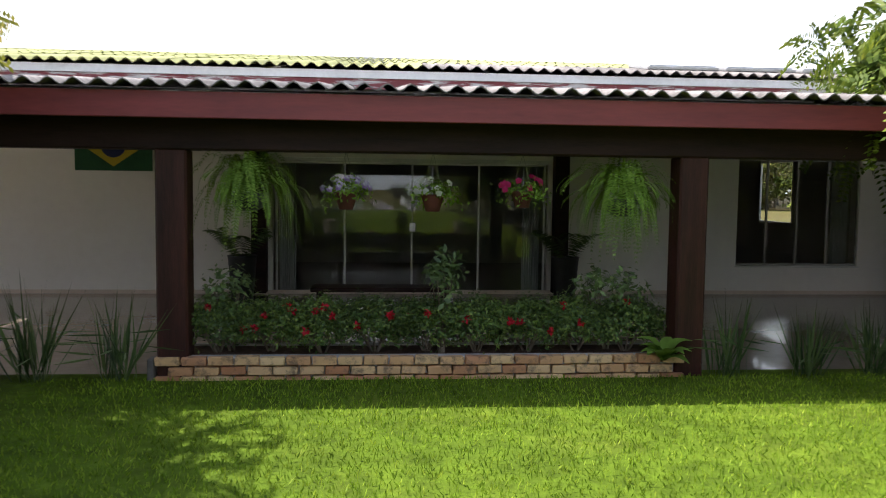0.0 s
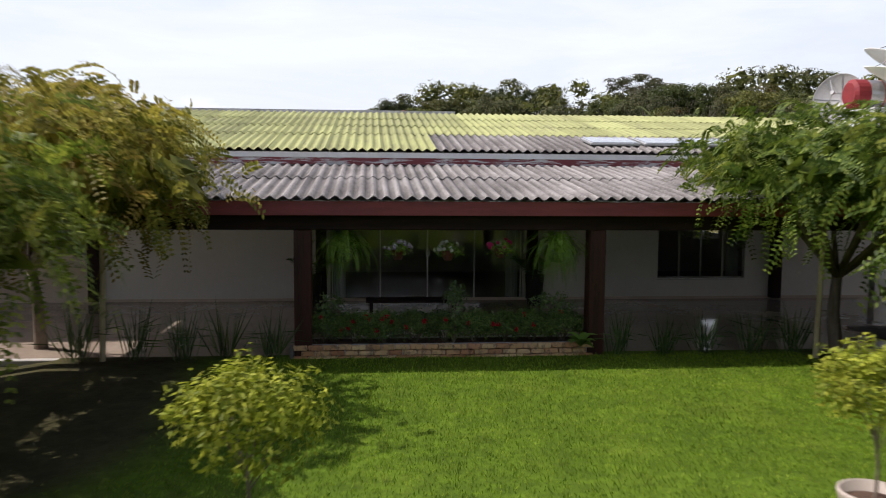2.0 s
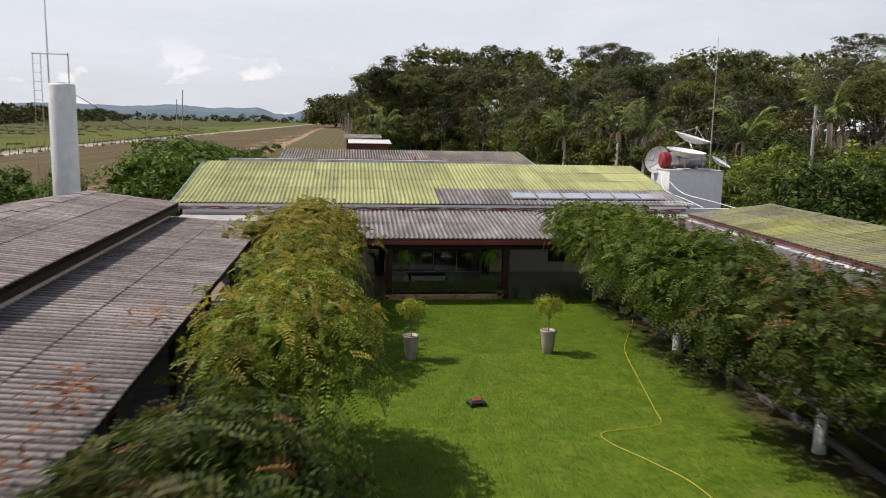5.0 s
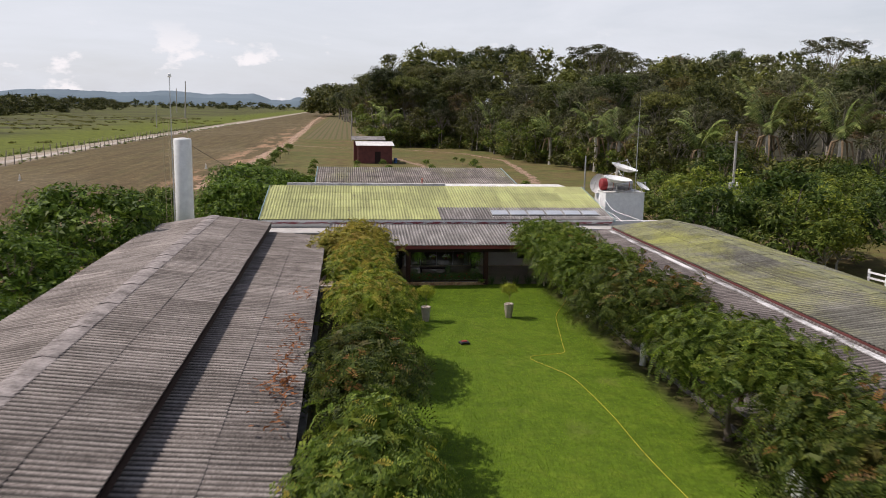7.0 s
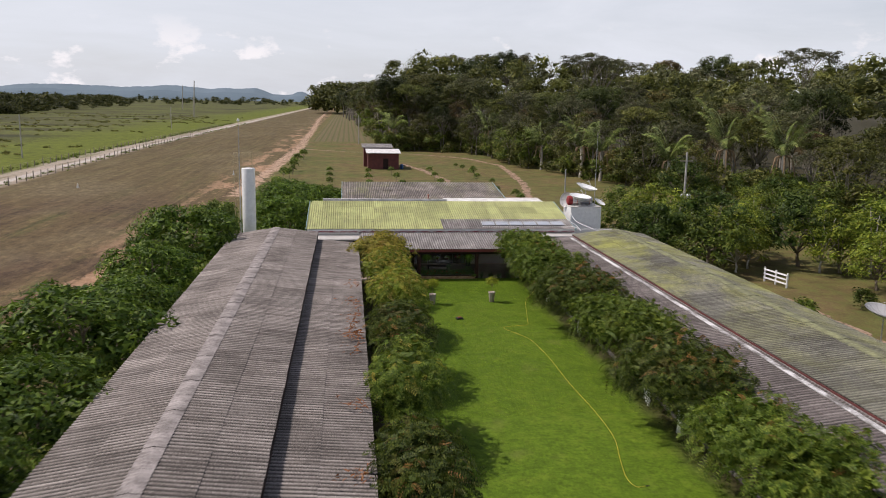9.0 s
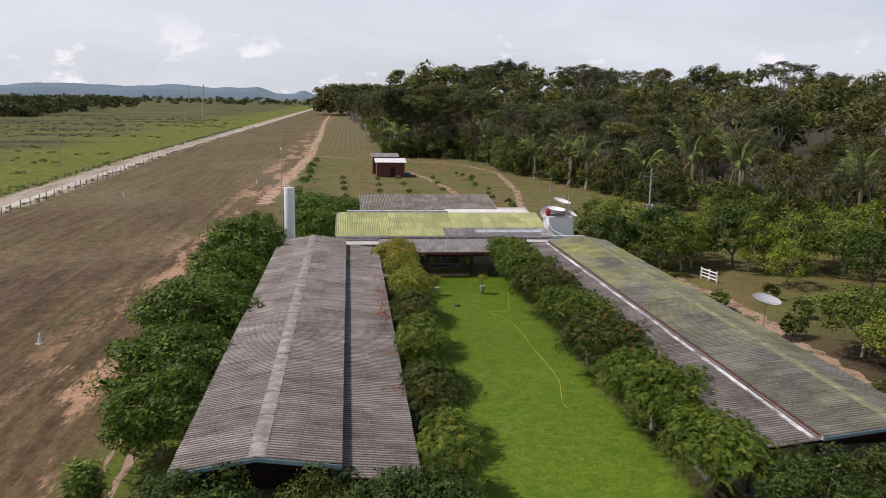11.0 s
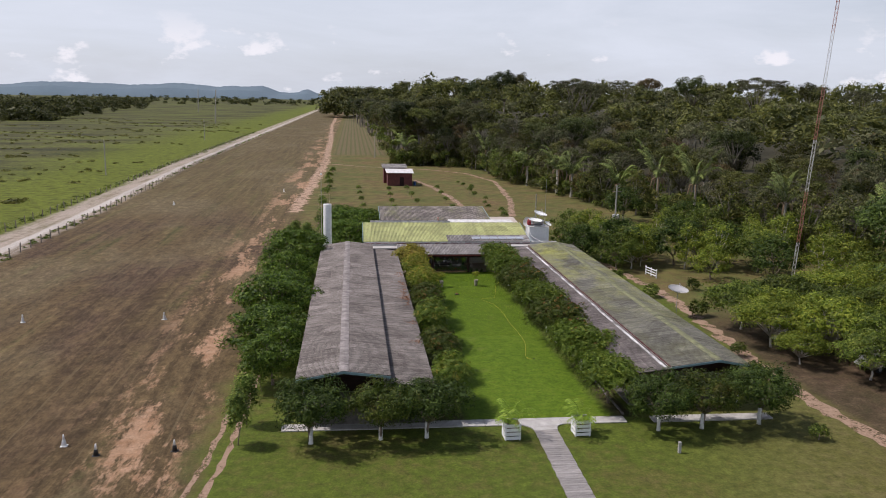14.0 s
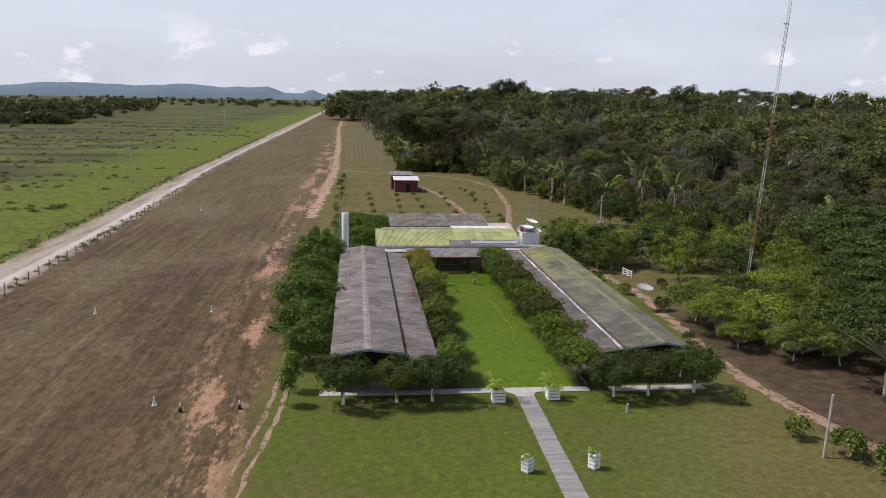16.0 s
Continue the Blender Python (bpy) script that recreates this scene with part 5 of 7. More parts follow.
put(row, [(20.5, -6.0), (22.5, -14.0), (26.0, -9.0), (19.2, 2.0), (23.0, 12.0), (20.5, -27.0, 0.8), (19.6, -31.5, 0.7), (19.0, -50.9, 1.1), (20.7, -54.4, 1.4), (21.4, -57.8, 1.5), (24.0, -57.0, 1.2), (17.6, -44.0, 0.7), (18.3, -36.0, 0.7), (26.5, -3.0, 0.9), (29.0, -8.0, 0.8)], 11)

# orchard and bushes between the east wing and the woods
bush = [lobed_tree(41, M["leaf_bush"], "dense rounded green bush tree", "orchard_tree", "bushes east of the house", (2.5, 2.5, 1.9), 2.4, 24, 75, 0.95, 0.27, 0.10, 0.7, -0.5, 0.8, 0.12, "bark", 0.35, limb_step=3),
        lobed_tree(42, M["leaf_orchard"], "dense rounded bright green bush tree", "orchard_tree", "bushes east of the house", (2.3, 2.4, 2.1), 2.5, 26, 70, 0.80, 0.27, 0.10, 0.7, -0.6, 0.8, 0.12, "bark", 0.35, limb_step=3),
        lobed_tree(43, M["leaf_ficus"], "dense rounded dark green bush tree", "orchard_tree", "bushes east of the house", (2.6, 2.4, 2.3), 2.7, 24, 75, 1.0, 0.27, 0.10, 0.7, -0.5, 0.8, 0.13, "bark", 0.35, limb_step=3),
        lobed_tree(44, M["leaf_orchard"], "open upright yellow-green orchard tree", "orchard_tree", "bushes east of the house", (1.7, 1.7, 2.3), 2.9, 20, 60, 0.70, 0.25, 0.09, 0.7, -0.7, 0.8, 0.09, "pale_bark", 0.3)]
rnd = random.Random(44)
places = []
for i in range(62):
    a, b = rnd.random(), rnd.random()
    y = 8 + 52 * a
    x = 17.5 + 0.06 * y + (46 - 0.1 * y) * b
    if 24 < y < 58 and abs(x - 29) < 6:
        continue
    places.append((x, y, rnd.uniform(0.75, 1.25)))
for x, y, s in ((18.0, 13.0, 1.0), (21.5, 15.5, 1.1), (17.8, 18.5, 1.0), (25.5, 13.0, 1.1), (30.0, 11.0, 1.2), (34.5, 8.0, 1.2), (39.0, 6.0, 1.2), (31.0, 2.0, 0.9), (37.0, -1.5, 1.1), (42.0, -3.0, 1.2),
                (45.0, -8.0, 1.2), (48.0, 2.0, 1.2)):
    places.append((x, y, s))
put(bush, places, 12)
shade = [lobed_tree(46 + 3 * k, M[("leaf_bush", "leaf_orchard")[k]], "low spreading tree with olive-green layered crown", "spreading_tree", "trees over the parked trucks", (3.1, 3.1, 1.5), 2.9, 54, 95, 1.0, 0.25, 0.10, 0.45, -0.40, 0.82, 0.11, "pale_bark", 0.35, limb_step=2) for k in range(2)]
put(shade, [(24.6, -19.0, 1.0), (24.6, -24.6, 0.95), (29.6, -18.4, 1.1), (28.8, -26.6, 1.05), (33.2, -23.0, 1.05), (35.0, -28.6, 1.0), (28.2, -33.4, 0.8), (24.6, -29.4, 0.6), (32.0, -35.0, 0.85), (35.0, -16.0, 1.1), (39.0, -21.5, 1.1), (41.0, -14.0, 1.15), (31.0, -22.4, 1.0), (26.6, -21.8, 0.95), (31.4, -30.0, 1.0), (37.5, -25.5, 1.1)], 14)
big = [lobed_tree(45, M["leaf_ficus"], "tall spreading tree with flat feathery crown", "spreading_tree", "tall trees at the east edge", (5.4, 5.4, 2.0), 6.8, 70, 105, 1.40, 0.32, 0.13, 0.34, -0.25, 0.85, 0.22, "pale_bark", 0.5, limb_step=2)]
put(big, [(31.2, -43.0, 0.95), (36.5, -36.0, 1.0), (40.5, -29.0, 1.1), (37.5, -47.0, 1.05), (44.5, -38.0, 1.2), (47.0, -20.0, 1.2), (51.0, -7.0, 1.25)], 13)

# ---- woods ----
def wood_tree(seed, kind, label, size, z, lobes, per, lobe_r, flat=0.7, low=-0.2, shell=0.78, r=0.28, leaf=0.42, fork=0.62, core=1.0, step=3):
    return lobed_tree(seed, M[kind], label, "forest_tree", "trees of the woods", size, z, lobes, per, lobe_r, leaf, leaf * 0.42, flat, low, shell, r, "wood_bark", fork, core, limb_step=step)


tall = [wood_tree(60, "leaf_forest", "tall rainforest tree with dark rounded crown", (3.9, 3.9, 3.6), 13.0, 26, 82, 1.7),
        wood_tree(61, "leaf_forest_olive", "tall rainforest tree with olive billowing crown", (4.6, 4.6, 3.0), 14.5, 28, 82, 1.6, 0.6),
        wood_tree(62, "leaf_forest", "slender rainforest tree with a long leafy crown", (2.9, 2.9, 5.6), 11.5, 28, 85, 1.4, 0.8, -0.7),
        wood_tree(63, "leaf_forest_pale", "grey-green forest tree with an open branching crown", (4.4, 4.4, 2.4), 14.5, 30, 85, 1.35, 0.5, -0.15, 0.9, 0.2, 0.38, 0.6, 0.8, 3),
        wood_tree(64, "leaf_forest_olive", "feathery forest tree with flat layered foliage", (5.2, 5.2, 3.4), 11.0, 40, 75, 1.5, 0.28, -0.35, 0.85, 0.22, 0.36, 0.5, 0.9, 4),
        wood_tree(65, "leaf_forest", "tall rainforest tree with a dense dark dome", (4.2, 4.2, 4.2), 12.0, 30, 78, 1.5, 0.75, -0.4),
        wood_tree(66, "leaf_forest_rust", "forest tree with a rust-tinged thin crown", (2.6, 2.6, 3.2), 10.5, 20, 60, 1.1, 0.6, -0.5, 0.9, 0.15, 0.36, 0.5, 0.7, 4)]
foot = [wood_tree(70, "leaf_forest", "low forest tree leafy down to the ground", (2.9, 2.9, 4.0), 4.6, 26, 75, 1.25, 0.7, -0.9, 0.8, 0.16, 0.36, 0.3),
        wood_tree(71, "leaf_bush", "low bright green forest tree leafy down to the ground", (2.7, 2.7, 3.2), 3.8, 24, 75, 1.15, 0.6, -0.9, 0.8, 0.15, 0.34, 0.3),
        wood_tree(72, "leaf_forest_olive", "leaning olive forest tree leafy down to the ground", (2.4, 2.4, 4.6), 5.6, 26, 70, 1.1, 0.6, -0.9, 0.8, 0.16, 0.34, 0.3),
        wood_tree(73, "leaf_forest_pale", "slender pale-trunked tree with a thin crown", (2.2, 2.2, 1.6), 7.6, 14, 60, 0.95, 0.5, -0.3, 0.9, 0.14, 0.32, 0.55, 0.5, 1)]


def edge_x(y):
    """Where the woods begin, east of the yard."""
    for (y0, x0), (y1, x1) in zip(((-900, 57), (0, 56), (54, 43), (115, 30), (160, 26), (168, 3), (190, 1.5)), ((0, 56), (54, 43), (115, 30), (160, 26), (168, 3), (190, 1.5), (9000, -30))):
        if y0 <= y < y1:
            return x0 + (x1 - x0) * (y - y0) / (y1 - y0)


rnd = random.Random(71)
back_row, front_row = [], []
for i in range(13):
    x = 2.5 + i * 1.9
    front_row.append((x + rnd.uniform(-1, 1), 168 + rnd.uniform(-2, 3), rnd.uniform(0.75, 1.2)))
    back_row.append((x + rnd.uniform(-1.5, 2), 176 + rnd.uniform(-2, 5), rnd.uniform(0.85, 1.15)))
    back_row.append((x + rnd.uniform(-1.5, 2), 190 + rnd.uniform(-4, 6), rnd.uniform(1.05, 1.3)))
y = 166
while y > -70:
    k = 0.74 + 0.26 * min(1.0, max(0.0, (y - 10) / 110))
    for a in (0.0, 2.6):
        front_row.append((edge_x(y - a) + rnd.uniform(-2.5, 3), y - a + rnd.uniform(-1, 1), rnd.uniform(0.7, 1.25) * (0.8 + 0.2 * k)))
    back_row.append((edge_x(y) + rnd.uniform(4, 9), y + rnd.uniform(-2, 2), rnd.uniform(0.62, 0.9) * k))
    back_row.append((edge_x(y) + rnd.uniform(10, 17), y + rnd.uniform(-3, 3), rnd.uniform(0.74, 1.0) * k))
    back_row.append((edge_x(y) + rnd.uniform(18, 30), y + rnd.uniform(-3, 3), rnd.uniform(0.85, 1.08) * k))
    y -= 5.4
for i in range(44):
    back_row.append((rnd.uniform(2.5, 9) - i * 0.3, 198 + i * 9 + rnd.uniform(-4, 4), rnd.uniform(0.85, 1.2)))
PALMS = [(36.0, 85.0, 0.88), (44.5, 56.0, 0.92), (4.6, 170.0, 0.95), (52.0, 24.0, 0.85), (31.0, 108.0, 0.82), (27.2, 148.0, 0.8), (40.5, 66.0, 0.85), (55.0, 4.0, 0.8), (34.5, 92.0, 0.95), (47.5, 46.0, 0.9)]
clear = lambda rows, r: [p for p in rows if all(math.hypot(p[0] - q[0] + 1.5, p[1] - q[1] + 2.5) > r for q in PALMS)]
put(tall, clear(back_row, 4.5), 72)
put(foot, clear(front_row, 3.6), 73)
# trees that stand out over the canopy
giant = [wood_tree(80, "leaf_forest", "giant rainforest tree with a dense dark dome over the canopy", (6.6, 6.6, 4.4), 26.5, 40, 110, 2.1, 0.75, -0.5, 0.8, 0.45, 0.6, 0.7),
         wood_tree(81, "leaf_forest_rust", "giant rainforest tree with a rust-brown dome over the canopy", (5.6, 5.6, 2.6), 28.0, 30, 100, 1.7, 0.6, -0.3, 0.8, 0.4, 0.6, 0.7),
         wood_tree(82, "leaf_forest_pale", "tall umbrella tree with flat open tiers over the canopy", (7.0, 7.0, 2.6), 26.0, 32, 110, 1.8, 0.32, -0.2, 0.92, 0.26, 0.5, 0.62, 0.8, 2)]
put(giant[:1], [(128.8, 243.1, 1.0), (54.5, 276.0, 1.02, 1.05), (61.5, 278.0, 0.9, 1.03), (36.0, 232.0, 0.8, 0.9), (185.0, 250.0, 0.9, 0.95)], 81)
put(giant[1:2], [(122.3, 277.0, 1.0)], 82)
put(giant[2:], [(118.0, 164.0, 1.0), (111.0, 282.0, 0.9, 1.04), (66.0, 198.0, 0.95, 0.98), (74.0, 205.0, 0.8, 0.95), (30.0, 248.0, 0.7, 1.02), (180.0, 205.0, 0.9, 0.9)], 83)


# the depth of the woods behind, as one mass of leaf clumps
def woods_mass(name, rng, centres, sizes, per, leaf, material):
    k = len(centres)
    d = unit(rng.normal(size=(k * per, 3)))
    d[:, 2] = np.abs(d[:, 2]) * 1.1 - 0.25
    rep = np.repeat(np.arange(k), per)
    r = 0.62 + 0.30 * rng.random((k * per, 1))
    pts = centres[rep] + d * sizes[rep] * r
    return leaf_mesh(name, rng, pts, unit(d + np.array([0, 0, 0.4])), leaf, leaf * 0.45, material, 0.1, (centres, sizes * 0.80, 2), tri=True)


rng = np.random.default_rng(80)
cs, ss = [], []
while len(cs) < 1750:
    x, y = rng.uniform(0, 400), rng.uniform(-60, 560)
    if x < (edge_x(y) + 26 if y < 200 else 7) or rng.random() > 1.25 - 0.0022 * math.hypot(x, y - 60):
        continue
    h = rng.uniform(13, 21.0) * (0.80 if y < 60 else 0.95 if y < 200 else 1.30) * (1.0 if x < 200 else 1.08)
    s = rng.uniform(3.0, 5.8)
    cs.append((x, y, h))
    ss.append((s, s, s * rng.uniform(0.5, 0.9)))
mats = ("leaf_forest", "leaf_forest_olive", "leaf_forest_pale")
for k, m in enumerate(mats):
    pick = [i for i in range(len(cs)) if (i % 10 < 5, 5 <= i % 10 < 8, i % 10 >= 8)[k]]
    me = woods_mass("woods", rng, np.array(cs)[pick], np.array(ss)[pick], 140, 0.68, M[m])
    tagged(part("woods", me, None), ("dense dark rainforest canopy behind the edge trees", "olive rainforest canopy behind the edge trees", "grey-green rainforest canopy behind the edge trees")[k], "forest", kind="stuff")
cs, ss = [], []
for i in range(700):
    y = rng.uniform(560, 1400)
    if i < 170:
        y = rng.uniform(700, 820)
    cs.append((rng.uniform(-38, 560 if i >= 170 else 45) - (y - 560) * 0.012, y, rng.uniform(6, 26)))
    s = rng.uniform(6, 12)
    ss.append((s, s, s * 0.8))
me = woods_mass("far_woods", rng, np.array(cs), np.array(ss), 70, 2.6, M["leaf_forest"])
tagged(part("far_woods", me, None), "distant dark forest beyond the airstrip", "forest", kind="stuff")
# woodland west of the pasture, and single trees further out
cs, ss = [], []
for i in range(1750):
    y = 520 + 620 * rng.random() ** 1.5
    x = -225 - (y - 520) * 0.10 - (330 + 0.3 * (y - 520)) * rng.random()
    if i > 1600:
        x, y = rng.uniform(-700, -60), rng.uniform(1500, 2300)
    elif i > 1480:
        x, y = -235 - 700 * rng.random(), rng.uniform(440, 540)
    s = rng.uniform(3.5, 7.5) * (1.0 if y < 1400 else 1.6) * (0.6 if i > 1480 and y < 600 else 1.0)
    cs.append((x, y, rng.uniform(1.0, 12.5) * (1.0 if y > 560 else 0.5)))
    ss.append((s * 1.25, s * 1.25, s * 0.85))
me = woods_mass("tree_belt", rng, np.array(cs), np.array(ss), 60, 1.05, M["leaf_forest"])
tagged(part("tree_belt", me, None), "belt of dark trees across the pasture", "trees", kind="stuff")
cs, ss = [], []
hubs = [(-88 - 300 * rng.random() ** 1.2, 20 + 560 * rng.random() ** 1.1) for _ in range(110)]
for i in range(1300):
    hx, hy = hubs[rng.integers(110)]
    x = min(-76.0, hx + rng.normal() * 14)
    y = hy + rng.normal() * 5
    cs.append((x, y, 0.15))
    s = rng.uniform(0.4, 1.3) * (1.6 if i % 17 == 0 else 1.0)
    ss.append((s * 1.7, s * 1.7, s * 0.55))
me = woods_mass("pasture_scrub", rng, np.array(cs), np.array(ss), 26, 0.40, M["leaf_forest_olive"])
tagged(part("pasture_scrub", me, None), "low scrub scattered over the pasture", "shrubs", kind="stuff")
# weeds along the fences of the sandy road
cs, ss = [], []
for i in range(620):
    y = -30 + 420 * rng.random() ** 1.4
    cs.append((-65.4 - 1.5 * bend_at(y) + rng.normal(0, 0.8) if i % 3 else -56.6 - 3 * bend_at(y) + rng.normal(0, 0.5), y, 0.02))
    s = rng.uniform(0.22, 0.60)
    ss.append((s * 1.4, s * 1.4, s * 0.9))
me = woods_mass("road_weeds", rng, np.array(cs), np.array(ss), 22, 0.22, M["leaf_bush"])
tagged(part("road_weeds", me, None), "rough weeds along the roadside fences", "weeds", kind="stuff")
# undergrowth at the foot of the woods
cs, ss = [], []
for i in range(900):
    y = rng.uniform(-70, 166) if i < 560 else (186 + 330 * rng.random() ** 1.4 if i < 760 else rng.uniform(164, 172))
    x = rng.uniform(0, 26) if 160 < y < 175 else edge_x(y) + rng.uniform(-3, 9)
    s = rng.uniform(1.1, 2.4)
    cs.append((x, y, rng.uniform(0.2, 4.5 if y < 175 else 10.0)))
    ss.append((s, s, s * 0.8))
for k, m in enumerate(("leaf_bush", "leaf_forest")):
    me = woods_mass("undergrowth", rng, np.array(cs[k::2]), np.array(ss[k::2]), 75, 0.42, M[m])
    tagged(part("undergrowth", me, None), ("tangled green undergrowth at the forest foot", "tangled dark undergrowth at the forest foot")[k], "shrubs", kind="stuff")

# hills on the horizon
bm = bmesh.new()
last = None
for i in range(241):
    x = -2800 + i * 12
    shape = 64 * min(1.0, max(0.35, (x + 2350) / 800)) * min(1.0, max(0.0, (-330 - x) / 130)) ** 0.7
    shape = max(shape, 50 * math.exp(-((x + 235) / 75) ** 2), 34.0 * min(1.0, max(0.0, (-60 - x) / 120)))
    h = max(4.0, shape * (1 + 0.16 * noise.noise((x * 0.004, 3.1, 0.0))) + 7 * noise.noise((x * 0.011, 7.7, 0.0)) + 2.4 * noise.noise((x * 0.05, 1.0, 0.0)))
    low_h = max(4.0, 0.62 * h + 9 * noise.noise((x * 0.006, 9.0, 2.0)))
    now = (bm.verts.new((x, 3900, -5)), bm.verts.new((x, 3980, low_h)), bm.verts.new((x, 4060, low_h - 6)), bm.verts.new((x, 4200, h)), bm.verts.new((x, 4450, -5)))
    if last:
        for k in range(4):
            bm.faces.new((last[k], now[k], now[k + 1], last[k + 1]))
    last = now
tagged(part("backdrop", bm, M["hazed_hill"], smooth=True), "low hazy blue hills on the horizon", "hills", kind="structure")


# ---- planter and porch plants ----
def brick_material():
    n = Nodes("brick")
    p = n.pos()
    r = n.random()
    f = n.noise(p, 14, 5, 0.65)
    c = n.ramp(r, (0.0, (0.42, 0.19, 0.09)), (0.3, (0.60, 0.36, 0.17)), (0.7, (0.68, 0.48, 0.25)), (1.0, (0.48, 0.22, 0.11)))
    c = n.mix(n.ramp(f, (0.50, 0.0), (0.66, 0.75)), c, (0.10, 0.075, 0.055))
    return n.done(c, 0.9, f, 0.6, 0.008)


M["brick"] = brick_material()
planter = thing("brick_planter", "low weathered brick planter along the porch front", "planter")
part("core", boxed(-2.36, 2.0, 6.90, 7.02, 0, 0.265), M["concrete"], planter, "mortar core")
part("core", boxed(-2.36, 2.0, 7.55, 7.63, 0, 0.25), M["concrete"], planter)
part("soil", boxed(-2.34, 1.98, 7.0, 7.57, 0.0, 0.235), M["soil"], planter, "dark earth")
rnd = random.Random(31)
brick_meshes = []
for i in range(4):
    me = mesh_from("brick", boxed(-0.098, 0.098, -0.045, 0.045, -0.034, 0.034, 0.007), M["brick"])
    for v in me.vertices:
        v.co += Vector((rnd.uniform(-0.006, 0.006), rnd.uniform(-0.004, 0.004), rnd.uniform(-0.003, 0.003)))
    brick_meshes.append(me)
for course in range(4):
    x = -2.38 + (0.0 if course % 2 else 0.105)
    while x < 1.88:
        ob = new("brick", brick_meshes[rnd.randrange(4)])
        ob.parent = planter
        ob.matrix_basis = pose(x + 0.1, 6.875 + rnd.uniform(-0.012, 0.006), 0.008 + course * 0.079 + rnd.uniform(-0.003, 0.003), rnd.uniform(-2, 2), rnd.uniform(-1.5, 1.5), rnd.uniform(-2, 2) + rnd.choice((0, 180)))
        x += 0.211
part("pier", boxed(-2.44, -2.385, 6.83, 6.95, 0, 0.27, 0.01), M["old_concrete"], planter, "rough concrete end pier")


def shrub(name, label, seed, n, size, z, leaf, width, clump, material, at, flowers=0, petal=None, category="shrub", flower_r=0.05):
    rng = np.random.default_rng(seed)
    t = thing(name, label, category, at)
    k = max(1, n // 12)
    pts, out, core = crown_points(rng, k, 12, size, clump, 0.9, 0.45, 0, (0, 0, z))
    bm = bmesh.new()
    for i in range(7):
        a = rng.uniform(0, 6.28)
        tube(bm, [(0.02 * math.cos(a), 0.02 * math.sin(a), 0), (size[0] * 0.3 * math.cos(a), size[1] * 0.3 * math.sin(a), z * 0.7), (size[0] * 0.65 * math.cos(a), size[1] * 0.65 * math.sin(a), z + size[2] * 0.4)], [0.012, 0.008, 0.003], 5)
    part("stem", bm, M["bark"], t)
    part("foliage", leaf_mesh("foliage", rng, pts, out, leaf, width, material, cores=(core[0], core[1] * 0.7, 1)), None, t)
    for i in range(flowers):
        d = unit(rng.normal(size=(1, 3)))[0]
        d[1] = -abs(d[1]) - 0.3
        d[2] = abs(d[2])
        d /= np.linalg.norm(d)
        c = d * np.array(size) * 1.02 + np.array([0, 0, z])
        m = 26
        o = unit(rng.normal(size=(m, 3)) + d * 0.8)
        pt = c + o * flower_r * 0.25
        part("flower", leaf_mesh("flower", rng, pt, o, flower_r * 0.95, flower_r * 0.6, petal, 0.0), None, t, "red flower head" if petal == M["petal_red"] else "")
    return t


spots = [(-1.95, 2), (-1.5, 4), (-1.05, 4), (-0.6, 3), (-0.15, 1), (0.3, 1), (0.75, 3), (1.2, 2), (1.65, 1)]
for i, (x, fl) in enumerate(spots):
    shrub("hedge_shrub", "clipped dark green hedge shrub with red flower heads", 100 + i, 3000, (0.36, 0.30, 0.25), 0.23, 0.036, 0.016, 0.10, M["leaf_hedge"], (x, 7.27 + 0.03 * math.sin(i * 2), 0.22), fl, M["petal_red"], flower_r=0.040)
shrub("tall_shrub", "upright leafy green shrub above the hedge", 130, 330, (0.15, 0.13, 0.40), 0.52, 0.075, 0.034, 0.075, M["leaf_shrub"], (-0.02, 7.2, 0.23), 0)
shrub("tall_shrub", "loose leafy green shrub at the end of the hedge", 131, 360, (0.34, 0.22, 0.30), 0.44, 0.07, 0.032, 0.085, M["leaf_shrub"], (1.5, 7.35, 0.23), 0)
shrub("tall_shrub", "loose leafy green shrub beside the column", 132, 240, (0.24, 0.2, 0.30), 0.42, 0.07, 0.032, 0.08, M["leaf_shrub"], (-1.85, 7.35, 0.23), 0)


def broad_plant(at, n, length, seed, label, material, width=0.40, name="broadleaf_plant"):
    """A rosette of long broad leaves with a raised middle rib."""
    rng = np.random.default_rng(seed)
    t = thing(name, label, "plant", at)
    for i in range(n):
        a = 2 * math.pi * i / n + rng.uniform(-0.3, 0.3)
        up = rng.uniform(0.45, 1.35)
        bm = bmesh.new()
        prev = None
        l = length * rng.uniform(0.75, 1.1)
        for k in range(7):
            f = k / 6
            r = l * f * math.cos(up * (1 - 0.3 * f))
            z = l * (math.sin(up) * f - 0.55 * f * f)
            w = l * width * math.sin(math.pi * min(0.98, 0.12 + 0.88 * f)) * 0.5
            c = Vector((math.cos(a) * r, math.sin(a) * r, z + 0.04))
            s = Vector((-math.sin(a), math.cos(a), 0)) * w
            now = [bm.verts.new(c - s + Vector((0, 0, w * 0.35))), bm.verts.new(c), bm.verts.new(c + s + Vector((0, 0, w * 0.35)))]
            if prev:
                bm.faces.new((prev[0], prev[1], now[1], now[0]))
                bm.faces.new((prev[1], prev[2], now[2], now[1]))
            prev = now
        part("leaf", bm, material, t, smooth=True)
    return t


broad_plant((1.84, 6.80, 0.20), 12, 0.40, 7, "broad-leaved green plant at the planter's end", M["leaf_fern"])


